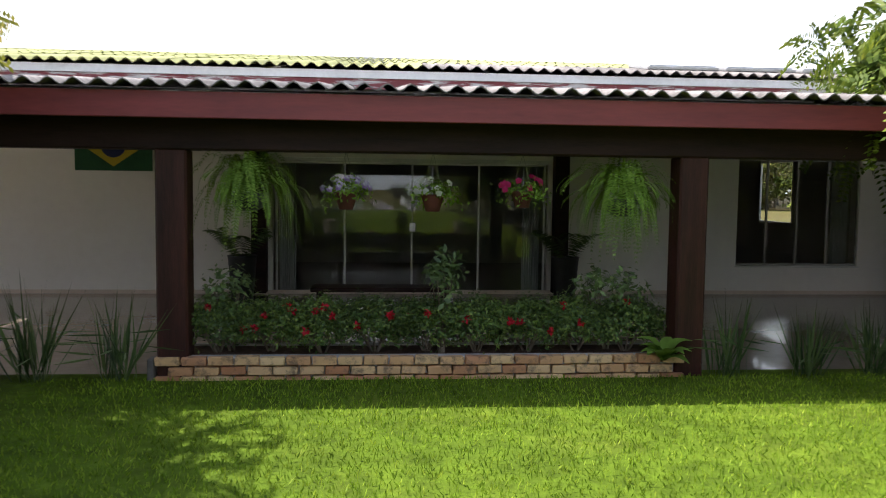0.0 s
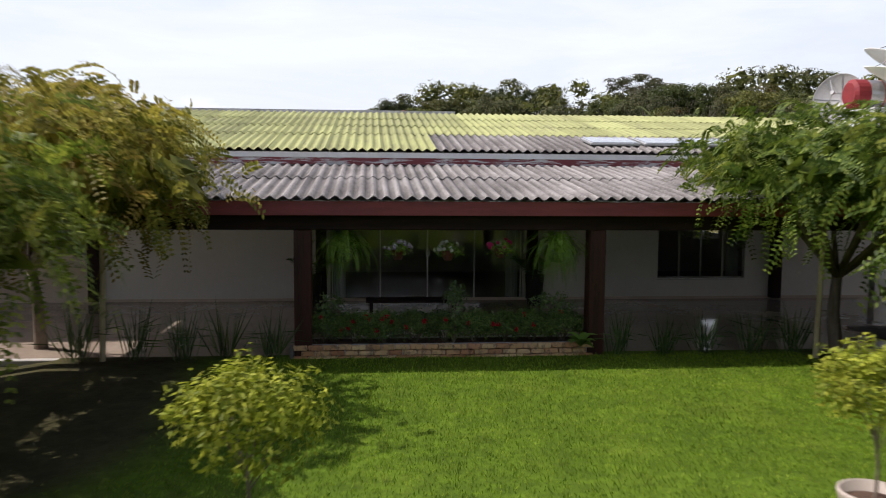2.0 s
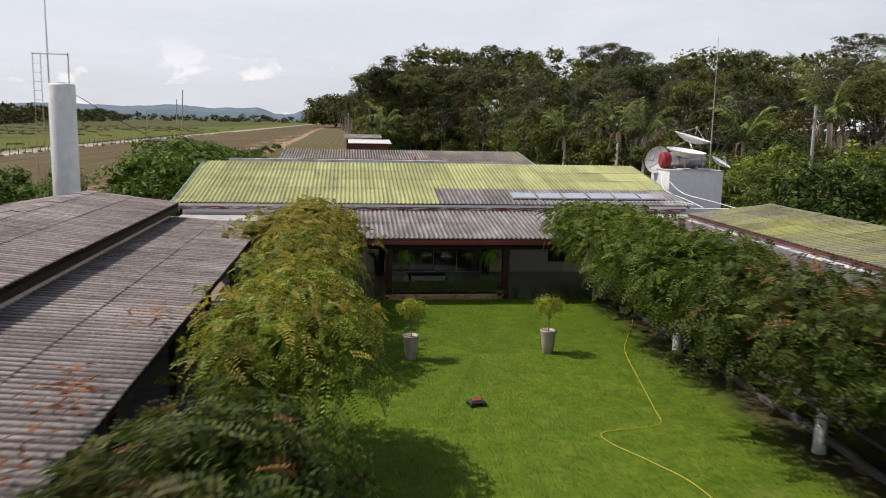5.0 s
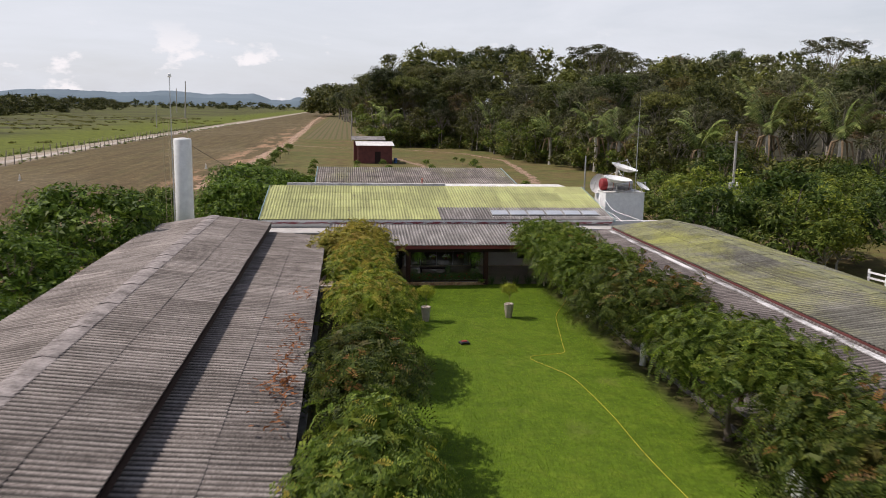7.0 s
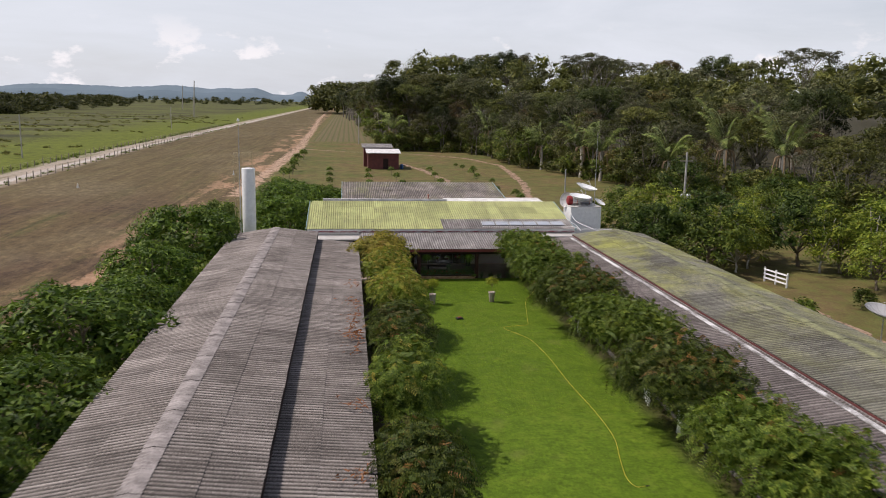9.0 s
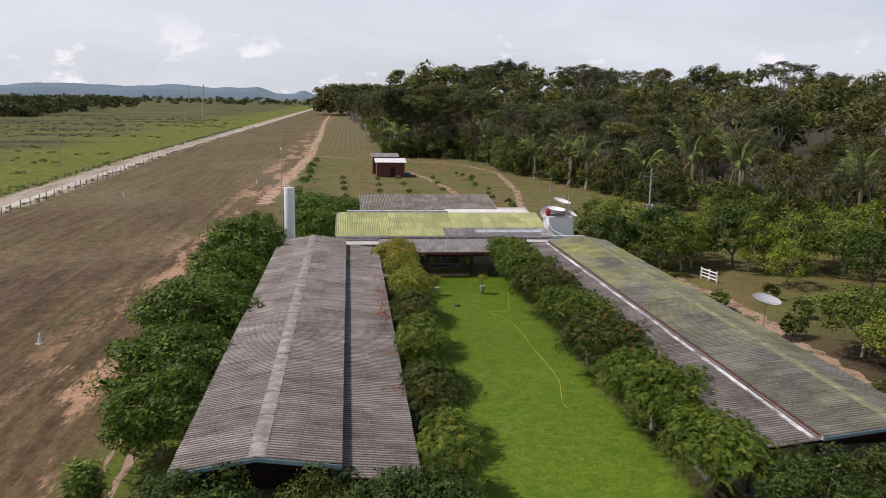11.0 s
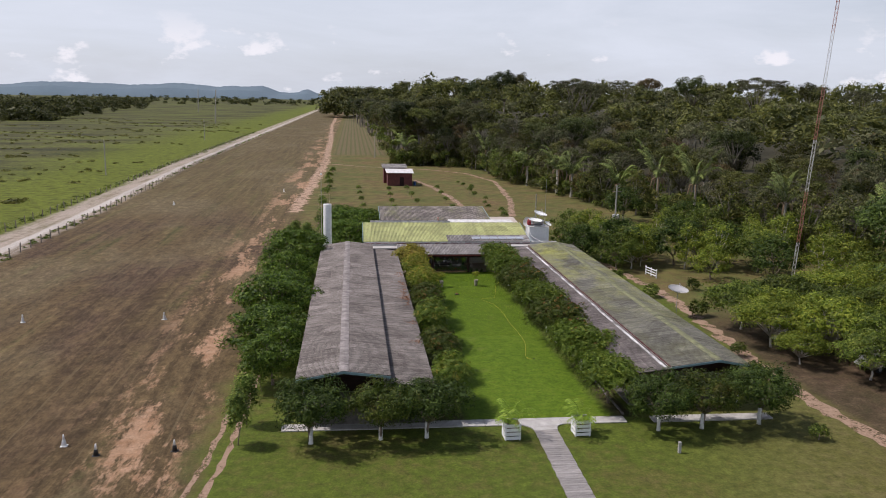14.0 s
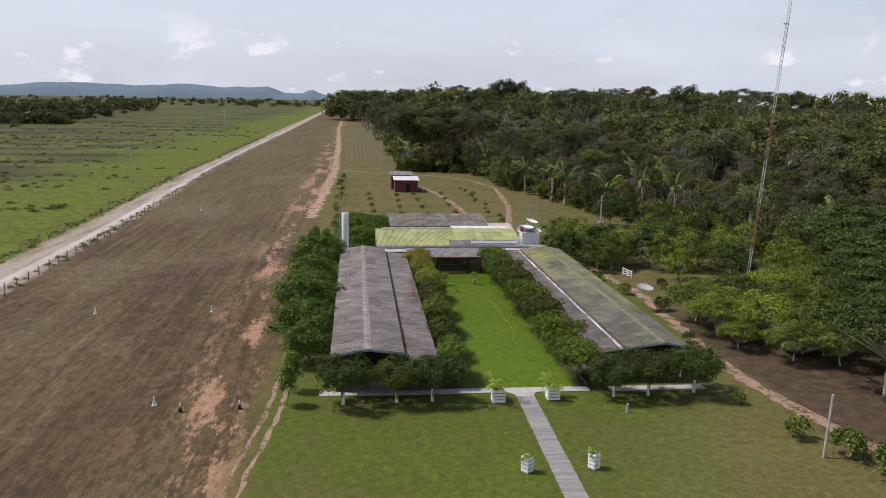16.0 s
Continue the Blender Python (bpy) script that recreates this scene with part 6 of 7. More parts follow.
def blade_clump(at, n, length, seed, spread=0.5, name="iris_clump", label="clump of long upright sword leaves"):
    rng = np.random.default_rng(seed)
    t = thing(name, label, "plant", at)
    base = np.c_[rng.normal(0, 0.06, n), rng.normal(0, 0.05, n), np.zeros(n)]
    d = unit(np.c_[rng.normal(0, spread * 0.5, n), rng.normal(0, spread * 0.5, n), np.ones(n)])
    L1 = length * rng.uniform(0.6, 1.05, (n, 1))
    side = unit(np.cross(d, rng.normal(size=(n, 3)))) * 0.011
    low = blades("leaves", base, d * L1, side, M["leaf_blade"])
    part("leaves", low, None, t)
    m = n // 3
    mid = base[:m] + d[:m] * L1[:m] * 0.55
    out = unit(d[:m] * 0.4 + np.c_[d[:m, :2] * 3, -0.3 * np.ones(m)])
    part("bent_leaves", blades("bent_leaves", mid, out * length * 0.45, unit(np.cross(out, rng.normal(size=(m, 3)))) * 0.009, M["leaf_blade"]), None, t)
    return t


for i, x in enumerate((-3.32, -2.7, -3.95, -4.6, -5.4, 2.44, 3.13, 3.78, 4.5, 5.2)):
    blade_clump((x, 6.86 + 0.05 * math.sin(i * 3), 0.0), 44, (0.98 if x < 0 else 0.84) + 0.08 * math.sin(i * 5), 200 + i)


def fern(at, seed, drop):
    """A hanging fern: wires, a bowl, and arching feathered fronds."""
    rng = np.random.default_rng(seed)
    t = thing("hanging_fern", "large lush green fern in a hanging basket", "hanging plant", at)
    part("basket", lathe(bmesh.new(), [(0.06, -0.16), (0.13, -0.12), (0.155, 0.0), (0.145, 0.0), (0.12, -0.10)], 16), M["black_plastic"], t, smooth=True)
    for k in range(3):
        a = 2.1 * k
        part("wire", tube(bmesh.new(), [(0.14 * math.cos(a), 0.14 * math.sin(a), 0), (0.01 * math.cos(a), 0.01 * math.sin(a), drop)], 0.003, 4), M["steel"], t)
    B, A, S = [], [], []
    for i in range(90):
        a = rng.uniform(0, 2 * math.pi)
        out = np.array([math.cos(a), math.sin(a), 0])
        side = np.array([-out[1], out[0], 0.0])
        reach = rng.uniform(0.18, 0.60)
        rise = rng.uniform(0.12, 0.42)
        fall = rng.uniform(0.20, 0.85) * (1.15 - 0.9 * reach)
        swing = side * rng.normal(0, 0.05)
        last = np.array([0, 0, 0.0])
        for k in range(36):
            f = (k + 1) / 36
            p = out * reach * (1 - (1 - f) ** 1.7) + np.array([0, 0, rise * math.sin(min(1, f * 1.9) * math.pi / 1.5) - fall * f ** 2.0]) + swing * f * f
            along = (p - last) / max(np.linalg.norm(p - last), 1e-6)
            last = p
            w = 0.044 * math.sin(math.pi * (0.16 + 0.80 * f)) ** 0.6
            for s in (-1, 1):
                B.append(p)
                A.append(side * s * w + along * 0.012 + np.array([0, 0, -0.006]) + rng.normal(0, 0.003, 3))
                S.append(along * 0.0072)
    part("fronds", blades("fronds", np.array(B), np.array(A), np.array(S), M["leaf_fern"]), None, t)
    return t


fern((-1.68, 7.22, 1.62), 300, 0.36)
fern((1.56, 7.22, 1.60), 301, 0.38)


def basket(at, seed, petal, label, drop):
    rng = np.random.default_rng(seed)
    t = thing("flower_basket", label, "hanging plant", at)
    part("pot", lathe(bmesh.new(), [(0.06, -0.15), (0.10, -0.02), (0.11, 0.0), (0.095, 0.0), (0.08, -0.03)], 14), M["dark_brick_paint"], t, smooth=True)
    for k in range(3):
        a = 2.1 * k + 0.4
        part("wire", tube(bmesh.new(), [(0.10 * math.cos(a), 0.10 * math.sin(a), 0), (0.006 * math.cos(a), 0.006 * math.sin(a), drop)], 0.0025, 4), M["steel"], t)
    pts, out, core = crown_points(rng, 22, 14, (0.20, 0.18, 0.12), 0.10, 0.8, 0.5, 0.4, (0, 0, 0.02))
    part("foliage", leaf_mesh("foliage", rng, pts, out, 0.045, 0.022, M["leaf_fern"], cores=(core[0], core[1] * 0.5, 1)), None, t)
    for i in range(13):
        d = unit(rng.normal(size=(1, 3)))
        d[:, 1] = -abs(d[:, 1]) * 0.8
        d[:, 2] = abs(d[:, 2]) * 0.9 - 0.15
        cen = d * np.array([0.22, 0.20, 0.15]) + np.array([0, 0, 0.03])
        nrm = np.repeat(unit(d + np.array([0, -0.9, 0.2])), 5, axis=0)
        ang = (np.arange(5) * 1.2566)[:, None]
        u = unit(np.cross(nrm, np.array([0.3, 0.2, 1.0])))
        ax = (u * np.cos(ang) + np.cross(nrm, u) * np.sin(ang)) * 0.034
        part("flower", blades("flower", np.repeat(cen, 5, axis=0), ax, unit(np.cross(ax, nrm)) * 0.017, petal), None, t, "open petals")
    return t


basket((-0.86, 7.35, 1.63), 310, M["petal_purple"], "hanging basket of violet and white petunias", 0.34)
basket((-0.10, 7.35, 1.62), 311, M["petal_white"], "hanging basket of small white flowers", 0.35)
basket((0.70, 7.35, 1.66), 312, M["petal_magenta"], "hanging basket of crimson petunias", 0.31)


def palm_pot(at, seed, label):
    rng = np.random.default_rng(seed)
    t = thing("potted_palm", label, "potted plant", at)
    part("pot", lathe(bmesh.new(), [(0.14, 0), (0.15, 0.02), (0.20, 0.62), (0.21, 0.64), (0.185, 0.64), (0.17, 0.58)], 20), M["black_plastic"], t, "tall black tapered pot", smooth=True)
    part("soil", lathe(bmesh.new(), [(0.17, 0.585), (0.0, 0.60)], 16), M["soil"], t)
    B, A, S = [], [], []
    for i in range(11):
        a = rng.uniform(0, 6.28)
        out = np.array([math.cos(a), math.sin(a), 0])
        l = rng.uniform(0.6, 0.9)
        for k in range(14):
            f = (k + 1) / 14
            p = np.array([0, 0, 0.6]) + out * l * 0.6 * f + np.array([0, 0, l * (1.15 * f - 0.7 * f * f)])
            for s in (-1, 1):
                B.append(p)
                A.append((np.array([-out[1], out[0], -0.35]) * s * np.array([1, 1, s]) + out * 0.5) * 0.20 * math.sin(math.pi * (0.15 + 0.8 * f)))
                S.append(out * 0.008 + np.array([0, 0, 0.006]))
    part("fronds", blades("fronds", np.array(B), np.array(A), np.array(S), M["leaf_blade"]), None, t)
    return t


palm_pot((2.15, 11.75, 0.07), 320, "dark slender palm in a tall black pot")
palm_pot((-2.45, 11.75, 0.07), 321, "dark slender palm in a tall black pot")

# curtains behind the glass
M["curtain"] = plain("curtain", (0.50, 0.52, 0.54), (0.68, 0.70, 0.72), 5.0, 0.9)


def curtain(x0, x1, y, z0, z1):
    t = thing("curtain", "white hanging curtain gathered beside the glass", "curtain", (0, 0, 0))
    bm = bmesh.new()
    n = 40
    row = []
    for i in range(n + 1):
        x = x0 + (x1 - x0) * i / n
        yy = y + 0.03 * math.sin(i * 1.15) + 0.012 * math.sin(i * 0.37)
        row.append((bm.verts.new((x, yy, z0)), bm.verts.new((x, yy, z1))))
    for a, b in zip(row, row[1:]):
        bm.faces.new((a[0], b[0], b[1], a[1]))
    part("cloth", bm, M["curtain"], t, smooth=True)
    part("rod", tube(bmesh.new(), [(x0 - 0.05, y, z1 + 0.01), (x1 + 0.05, y, z1 + 0.01)], 0.012, 6), M["steel"], t)


curtain(-2.05, -1.80, 12.78, 0.1, 2.05)
curtain(1.70, 1.98, 12.78, 0.1, 2.05)
curtain(6.75, 7.05, 12.78, 0.4, 2.2)

# flag under the porch beam
flag = thing("wall_flag", "green flag with yellow diamond and dark blue disc", "flag", (0, 0, 0))
M["flag_green"] = plain("flag_green", (0.012, 0.075, 0.030), (0.02, 0.11, 0.045), 6.0, 0.8)
M["flag_yellow"] = plain("flag_yellow", (0.42, 0.32, 0.02), (0.55, 0.43, 0.03), 6.0, 0.8)
M["flag_blue"] = plain("flag_blue", (0.012, 0.018, 0.075), (0.02, 0.03, 0.11), 6.0, 0.8)
part("cloth", boxed(-4.95, -3.85, 12.47, 12.478, 1.88, 2.62), M["flag_green"], flag)
bm = bmesh.new()
q = [bm.verts.new(p) for p in ((-4.85, 12.464, 2.25), (-4.40, 12.464, 1.94), (-3.95, 12.464, 2.25), (-4.40, 12.464, 2.56))]
bm.faces.new(q)
part("diamond", bm, M["flag_yellow"], flag, "yellow diamond")
bm = bmesh.new()
bm.faces.new([bm.verts.new((-4.40 + 0.18 * math.cos(k * math.pi / 12), 12.458, 2.25 + 0.18 * math.sin(k * math.pi / 12))) for k in range(24)])
part("disc", bm, M["flag_blue"], flag, "dark blue disc")

# low dark bench on the porch
bench = thing("porch_bench", "low dark wooden bench on the porch", "bench", (-0.5, 9.9, 0.07))
part("seat", boxed(-0.85, 0.85, -0.2, 0.2, 0.38, 0.43, 0.006), M["beam"], bench)
for x in (-0.75, 0.75):
    for y in (-0.15, 0.15):
        part("leg", boxed(x - 0.03, x + 0.03, y - 0.03, y + 0.03, 0, 0.38), M["beam"], bench)


# ---- lawn things ----
def topiary(at, seed):
    rng = np.random.default_rng(seed)
    t = thing("potted_topiary", "round yellow-green shrub in a tall beige pot", "potted plant", at, group="pots on the lawn")
    part("pot", lathe(bmesh.new(), [(0.145, 0.0), (0.155, 0.015), (0.195, 0.35), (0.222, 0.62), (0.235, 0.66), (0.232, 0.685), (0.205, 0.685), (0.198, 0.60)], 32), M["pot"], t, "smooth beige tapered pot", smooth=True)
    part("soil", lathe(bmesh.new(), [(0.20, 0.61), (0.10, 0.635), (0.0, 0.63)], 20), M["soil"], t, "dark earth")
    bm = bmesh.new()
    tube(bm, [(0, 0, 0.58), (0.012, 0.0, 0.85), (-0.008, 0.01, 1.08)], [0.014, 0.011, 0.010], 6)
    part("stem", bm, M["bark"], t)
    for i in range(9):
        a = i * 0.7
        bm = tube(bmesh.new(), [(-0.005, 0.01, 0.95 + 0.02 * i), (0.14 * math.cos(a), 0.14 * math.sin(a), 1.15 + 0.03 * i), (0.27 * math.cos(a), 0.27 * math.sin(a), 1.25 + 0.04 * i)], [0.007, 0.005, 0.002], 4)
        part("twig", bm, M["bark"], t)
    pts, out, core = crown_points(rng, 130, 20, (0.42, 0.42, 0.33), 0.10, 0.85, 0.35, 0, (0, 0, 1.34))
    part("crown", leaf_mesh("crown", rng, pts, out, 0.052, 0.022, M["leaf_topiary"], 0.1, (core[0], core[1] * 0.4, 1)), None, t)
    return t


topiary((-1.97, -0.40, 0), 400)
topiary((2.04, 0.02, 0), 401)

mower = thing("robot_mower", "small dark lawn mower with red top resting on the lawn", "mower", (-0.71, -4.28, 0), 12)
bm = box(bmesh.new(), -0.20, 0.20, -0.13, 0.13, 0.04, 0.13, 0.03)
part("body", bm, M["black_plastic"], mower)
part("cover", box(bmesh.new(), -0.12, 0.12, -0.08, 0.08, 0.13, 0.155, 0.012), M["red_cloth"], mower, "red cover")
for x in (-0.16, 0.16):
    for y in (-0.13, 0.13):
        part("wheel", tube(bmesh.new(), [(x, y - 0.02, 0.05), (x, y + 0.02, 0.05)], 0.05, 12), M["black_plastic"], mower)


def smooth_line(points, per=10):
    """A rounded line through the points."""
    p = [Vector(q) for q in points]
    out = []
    for i in range(len(p) - 1):
        a, b, c, d = p[max(i - 1, 0)], p[i], p[i + 1], p[min(i + 2, len(p) - 1)]
        for k in range(per):
            t = k / per
            out.append(0.5 * ((2 * b) + (c - a) * t + (2 * a - 5 * b + 4 * c - d) * t * t + (3 * b - a - 3 * c + d) * t ** 3))
    out.append(p[-1])
    return out


hose = thing("garden_hose", "long yellow garden hose lying on the lawn", "hose")
line = smooth_line([(6.2, 4.7, 0.02), (5.7, 3.2, 0.02), (4.9, 1.4, 0.02), (4.33, -0.1, 0.02), (3.78, -2.9, 0.02), (3.42, -4.8, 0.02), (3.2, -5.75, 0.02), (2.5, -6.0, 0.02), (1.75, -6.2, 0.02), (1.72, -6.75, 0.02), (2.3, -7.9, 0.02), (2.72, -9.1, 0.02), (2.95, -12.4, 0.02), (2.95, -15.8, 0.02), (3.1, -19.5, 0.02), (3.05, -22.4, 0.02), (2.6, -24.6, 0.02), (2.35, -26.0, 0.02), (2.45, -26.7, 0.02), (2.8, -26.7, 0.02)])
part("tube", tube(bmesh.new(), line, 0.0095, 6), M["hose"], hose, smooth=True)
part("nozzle", tube(bmesh.new(), [(2.8, -26.7, 0.02), (2.96, -26.66, 0.025)], [0.02, 0.014], 8), M["black_plastic"], hose)


def bucket(at, label):
    t = thing("plant_bucket", label, "bucket", at)
    part("bucket", lathe(bmesh.new(), [(0.13, 0), (0.17, 0.28), (0.18, 0.28), (0.16, 0.26)], 18), M["white_paint"], t, "white plastic bucket", smooth=True)
    part("pot", lathe(bmesh.new(), [(0.15, 0.265), (0.24, 0.30), (0.26, 0.46), (0.24, 0.46), (0.22, 0.34)], 18), M["black_plastic"], t, "black plastic tub", smooth=True)
    return t


bucket((-5.85, 3.9, 0), "black tub on a white bucket under the trees")
bucket((5.95, 4.8, 0), "black tub on a white bucket under the trees")

# concrete kerb along the east veranda
rnd = random.Random(51)
y = 5.4
kerb_mesh = mesh_from("kerb_stone", boxed(-0.07, 0.07, -0.48, 0.48, 0, 0.16, 0.02), M["old_concrete"])
kerb = thing("kerb", "broken concrete kerb between lawn and veranda", "kerb", kind="structure")
while y > -39:
    ob = new("kerb_stone", kerb_mesh)
    ob.parent = kerb
    ob.matrix_basis = pose(6.36 + rnd.uniform(-0.03, 0.03), y, rnd.uniform(-0.05, 0.0), rnd.uniform(-2, 2), rnd.uniform(-3, 3), rnd.uniform(-2, 2))
    y -= 1.0

# ---- roof things ----
tank = thing("water_tank", "horizontal steel tank with red cloth end on the roof block", "tank", (12.35, 15.7, 4.54))
part("drum", tube(bmesh.new(), [(-0.85, 0, 0.42), (-0.80, 0, 0.42), (0.95, 0, 0.42), (1.05, 0, 0.42)], [0.33, 0.38, 0.38, 0.30], 24), M["steel"], tank, "stainless steel drum", smooth=True)
part("cover", tube(bmesh.new(), [(-1.12, 0, 0.42), (-1.05, 0, 0.42), (-0.72, 0, 0.42)], [0.30, 0.39, 0.395], 20), M["red_cloth"], tank, "red cloth cover")
for x in (-0.5, 0.6):
    part("cradle", boxed(x - 0.06, x + 0.06, -0.3, 0.3, 0, 0.14), M["concrete"], tank)
    part("band", tube(bmesh.new(), [(x + 0.15, 0, 0.42), (x + 0.2, 0, 0.42)], 0.386, 24), M["mast_red"], tank)


def dish(at, radius, facing, label, material, pole=0.5, ribs=0):
    """A parabolic dish on a post, with feed and struts."""
    t = thing("satellite_dish", label, "satellite dish", at)
    part("post", tube(bmesh.new(), [(0, 0, 0), (0, 0, pole)], 0.03, 8), M["galvanised"], t)
    prof = [(radius * k / 8, radius * 0.32 * (k / 8) ** 2) for k in range(9)]
    rim = prof + [(radius * 1.01, radius * 0.335), (radius * 0.99, radius * 0.31)] + [(r * 0.97, z - 0.02) for r, z in prof[::-1][1:-1]]
    head = mesh_from("reflector", lathe(bmesh.new(), rim, 32), material, True)
    m = Vector(facing).to_track_quat("Z", "Y").to_matrix().to_4x4()
    ob = part("reflector", head, None, t)
    ob.matrix_basis = Matrix.Translation((0, 0, pole)) @ m
    bm = bmesh.new()
    for k in range(3):
        a = 2.094 * k
        tube(bm, [(radius * 0.9 * math.cos(a), radius * 0.9 * math.sin(a), radius * 0.27), (0, 0, radius * 0.85)], 0.012, 5)
    tube(bm, [(0, 0, radius * 0.78), (0, 0, radius * 0.92)], 0.05, 8)
    ob = part("feed", bm, M["galvanised"], t, "feed horn on thin struts")
    ob.matrix_basis = Matrix.Translation((0, 0, pole)) @ m
    if ribs:
        bm = bmesh.new()
        for k in range(ribs):
            a = 2 * math.pi * k / ribs
            pts = [(r * math.cos(a), r * math.sin(a), z + 0.012) for r, z in prof]
            tube(bm, pts, 0.012, 4)
        ob = part("ribs", bm, M["galvanised"], t)
        ob.matrix_basis = Matrix.Translation((0, 0, pole)) @ m
    return t


dish((12.05, 14.75, 4.54), 0.92, (0.1, -0.12, 1), "white satellite dish tilted to the sky on the roof block", M["dish"], 0.62)
dish((13.1, 16.6, 4.54), 0.92, (0.25, -0.15, 1), "white satellite dish raised behind the steel tank", M["dish"], 1.25)
dish((13.75, 14.72, 4.54), 0.50, (0.5, -0.35, 1), "small white satellite dish on the block's corner", M["dish"], 0.28)
dish((11.45, 16.4, 4.54), 0.66, (-0.75, -0.55, 0.25), "grey ribbed mesh satellite dish on the roof block", M["mesh_dish"], 0.35, 8)
dish((20.2, -14.0, 0.0), 1.0, (0.1, -0.2, 1), "large mesh satellite dish on a white post", M["mesh_dish"], 2.5, 12)
aerial = thing("radio_aerial", "tall thin pole with antenna beside the tank", "antenna", (13.45, 15.1, 4.54))
part("pole", tube(bmesh.new(), [(0, 0, 0), (0, 0, 3.0), (0.02, 0, 6.2)], [0.03, 0.022, 0.01], 6), M["galvanised"], aerial)
aerial = thing("short_mast", "plain grey post standing behind the house", "pole", (19.4, 46.6, 0))
part("pole", tube(bmesh.new(), [(0, 0, 0), (0, 0, 5.1)], 0.08, 8), M["galvanised"], aerial)

sl = math.atan2(1.25, 7.44)
panel = thing("solar_panel", "flat solar water panel on the grey roof sheets", "solar panel", group="solar panels")
part("glass", boxed(-0.48, 0.48, -0.42, 0.42, 0.03, 0.06), M["solar"], panel, "glass face with the sky's reflection in its pale colour")
part("frame", boxed(-0.52, 0.52, -0.46, 0.46, 0.0, 0.045, 0.006), M["galvanised"], panel, "pale metal frame")
spots = [(3.75 + 1.14 * i, 12.0) for i in range(6)]
for i, (x, y) in enumerate(spots):
    m = pose(x, y, 3.20 + (y - 10.82) * 1.25 / 7.44 + 0.075, math.degrees(sl))
    if i == 0:
        panel.matrix_basis = m
    else:
        copy_thing(panel, m)
pipes = thing("roof_pipes", "white plastic water pipes running down the roof", "pipes")
for k, pts in enumerate(([(10.9, 14.6, 4.3), (10.6, 13.4, 3.72), (10.9, 11.6, 3.42), (10.7, 9.4, 3.3)], [(3.2, 11.45, 3.32), (7.0, 11.42, 3.32), (10.3, 11.4, 3.34), (10.8, 10.6, 3.3)], [(11.3, 14.62, 4.0), (11.2, 12.6, 3.6), (11.6, 10.4, 3.45), (12.4, 9.0, 3.2)])):
    part("pipe", tube(bmesh.new(), smooth_line(pts, 6), 0.020, 6), M["white_paint"], pipes, smooth=True)
stack = thing("stove_pipe", "short rusty stove pipe on the roof ridge", "chimney", (-0.2, 21.2, 4.0))
part("pipe", tube(bmesh.new(), [(0, 0, 0), (0, 0, 0.72)], 0.07, 10), M["mast_red"], stack)
part("cap", lathe(bmesh.new(), [(0.13, 0.74), (0.0, 0.84)], 12), M["mast_red"], stack)
vent = thing("ridge_vent", "small white covered vent on the roof ridge", "vent", (-1.0, 21.2, 3.95))
part("cover", boxed(-0.55, 0.55, -0.25, 0.25, 0.28, 0.36, 0.02), M["dirty_white"], vent)
for x in (-0.45, 0.45):
    part("leg", boxed(x - 0.04, x + 0.04, -0.2, 0.2, 0, 0.28), M["concrete"], vent)

# dry fronds caught on the eave of the west roof
M["litter"] = leaves("litter", (0.16, 0.055, 0.02), (0.28, 0.10, 0.035), (0.36, 0.16, 0.06), 0.1, 0.2)
rng = np.random.default_rng(60)
pts = []
for y, w, k in ((-17.8, 0.9, 110), (-12.0, 0.9, 50), (-15.0, 1.2, 60), (-26.2, 0.4, 40), (-31.4, 0.4, 40), (-20.0, 0.7, 30), (-8.0, 0.8, 30)):
    q = np.c_[-6.95 - np.abs(rng.normal(0, 0.38, k)), rng.normal(y, w * 0.7, k), np.zeros(k)]
    q[:, 2] = 3.03 + (-6.84 - q[:, 0]) * 0.09 + 0.04 + 0.03 * rng.random(k)
    pts.append(q)
pts = np.concatenate(pts)
tagged(part("dry_leaves", leaf_mesh("dry_leaves", rng, pts, unit(np.tile([[0, 0, 1.0]], (len(pts), 1)) + rng.normal(0, 0.4, (len(pts), 3))), 0.20, 0.05, M["litter"]), None), "rust-brown dry leaves lying on the roof edge", "leaves", kind="stuff")

# ---- water tower, masts and poles ----
tower = thing("water_tower", "tall slim white concrete water tower", "water tower", (-15.12, 12.3, 0))
part("shaft", lathe(bmesh.new(), [(0.52, 0), (0.52, 4.0), (0.51, 7.72), (0.49, 7.78), (0.40, 7.80)], 28), M["white_paint"], tower, smooth=True)
part("lid", lathe(bmesh.new(), [(0.45, 7.78), (0.1, 7.86), (0, 7.86)], 24), M["concrete"], tower)
ladder = bmesh.new()
for x in (-0.75, -1.05):
    tube(ladder, [(x, 0, 0), (x, 0, 9.0)], 0.016, 6)
for k in range(24):
    tube(ladder, [(-1.05, 0, 0.3 + k * 0.36), (-0.75, 0, 0.3 + k * 0.36)], 0.009, 4)
tube(ladder, [(0.3, 0, 7.7), (0.3, 0, 9.0)], 0.025, 6)
tube(ladder, [(-1.05, 0, 8.95), (0.3, 0, 8.95)], 0.02, 6)
part("ladder", ladder, M["cane"], tower, "thin yellowish steel ladder frame")
mast = thing("beacon_mast", "thin steel mast with a small lamp on top", "mast", (-15.9, 13.2, 0))
part("pole", tube(bmesh.new(), [(0, 0, 0), (0, 0, 8), (0, 0, 11.3)], [0.05, 0.035, 0.02], 6), M["galvanised"], mast)
part("lamp", lathe(bmesh.new(), [(0.05, 11.3), (0.11, 11.36), (0.09, 11.5), (0, 11.55)], 10), M["dish"], mast, "small beacon lamp")


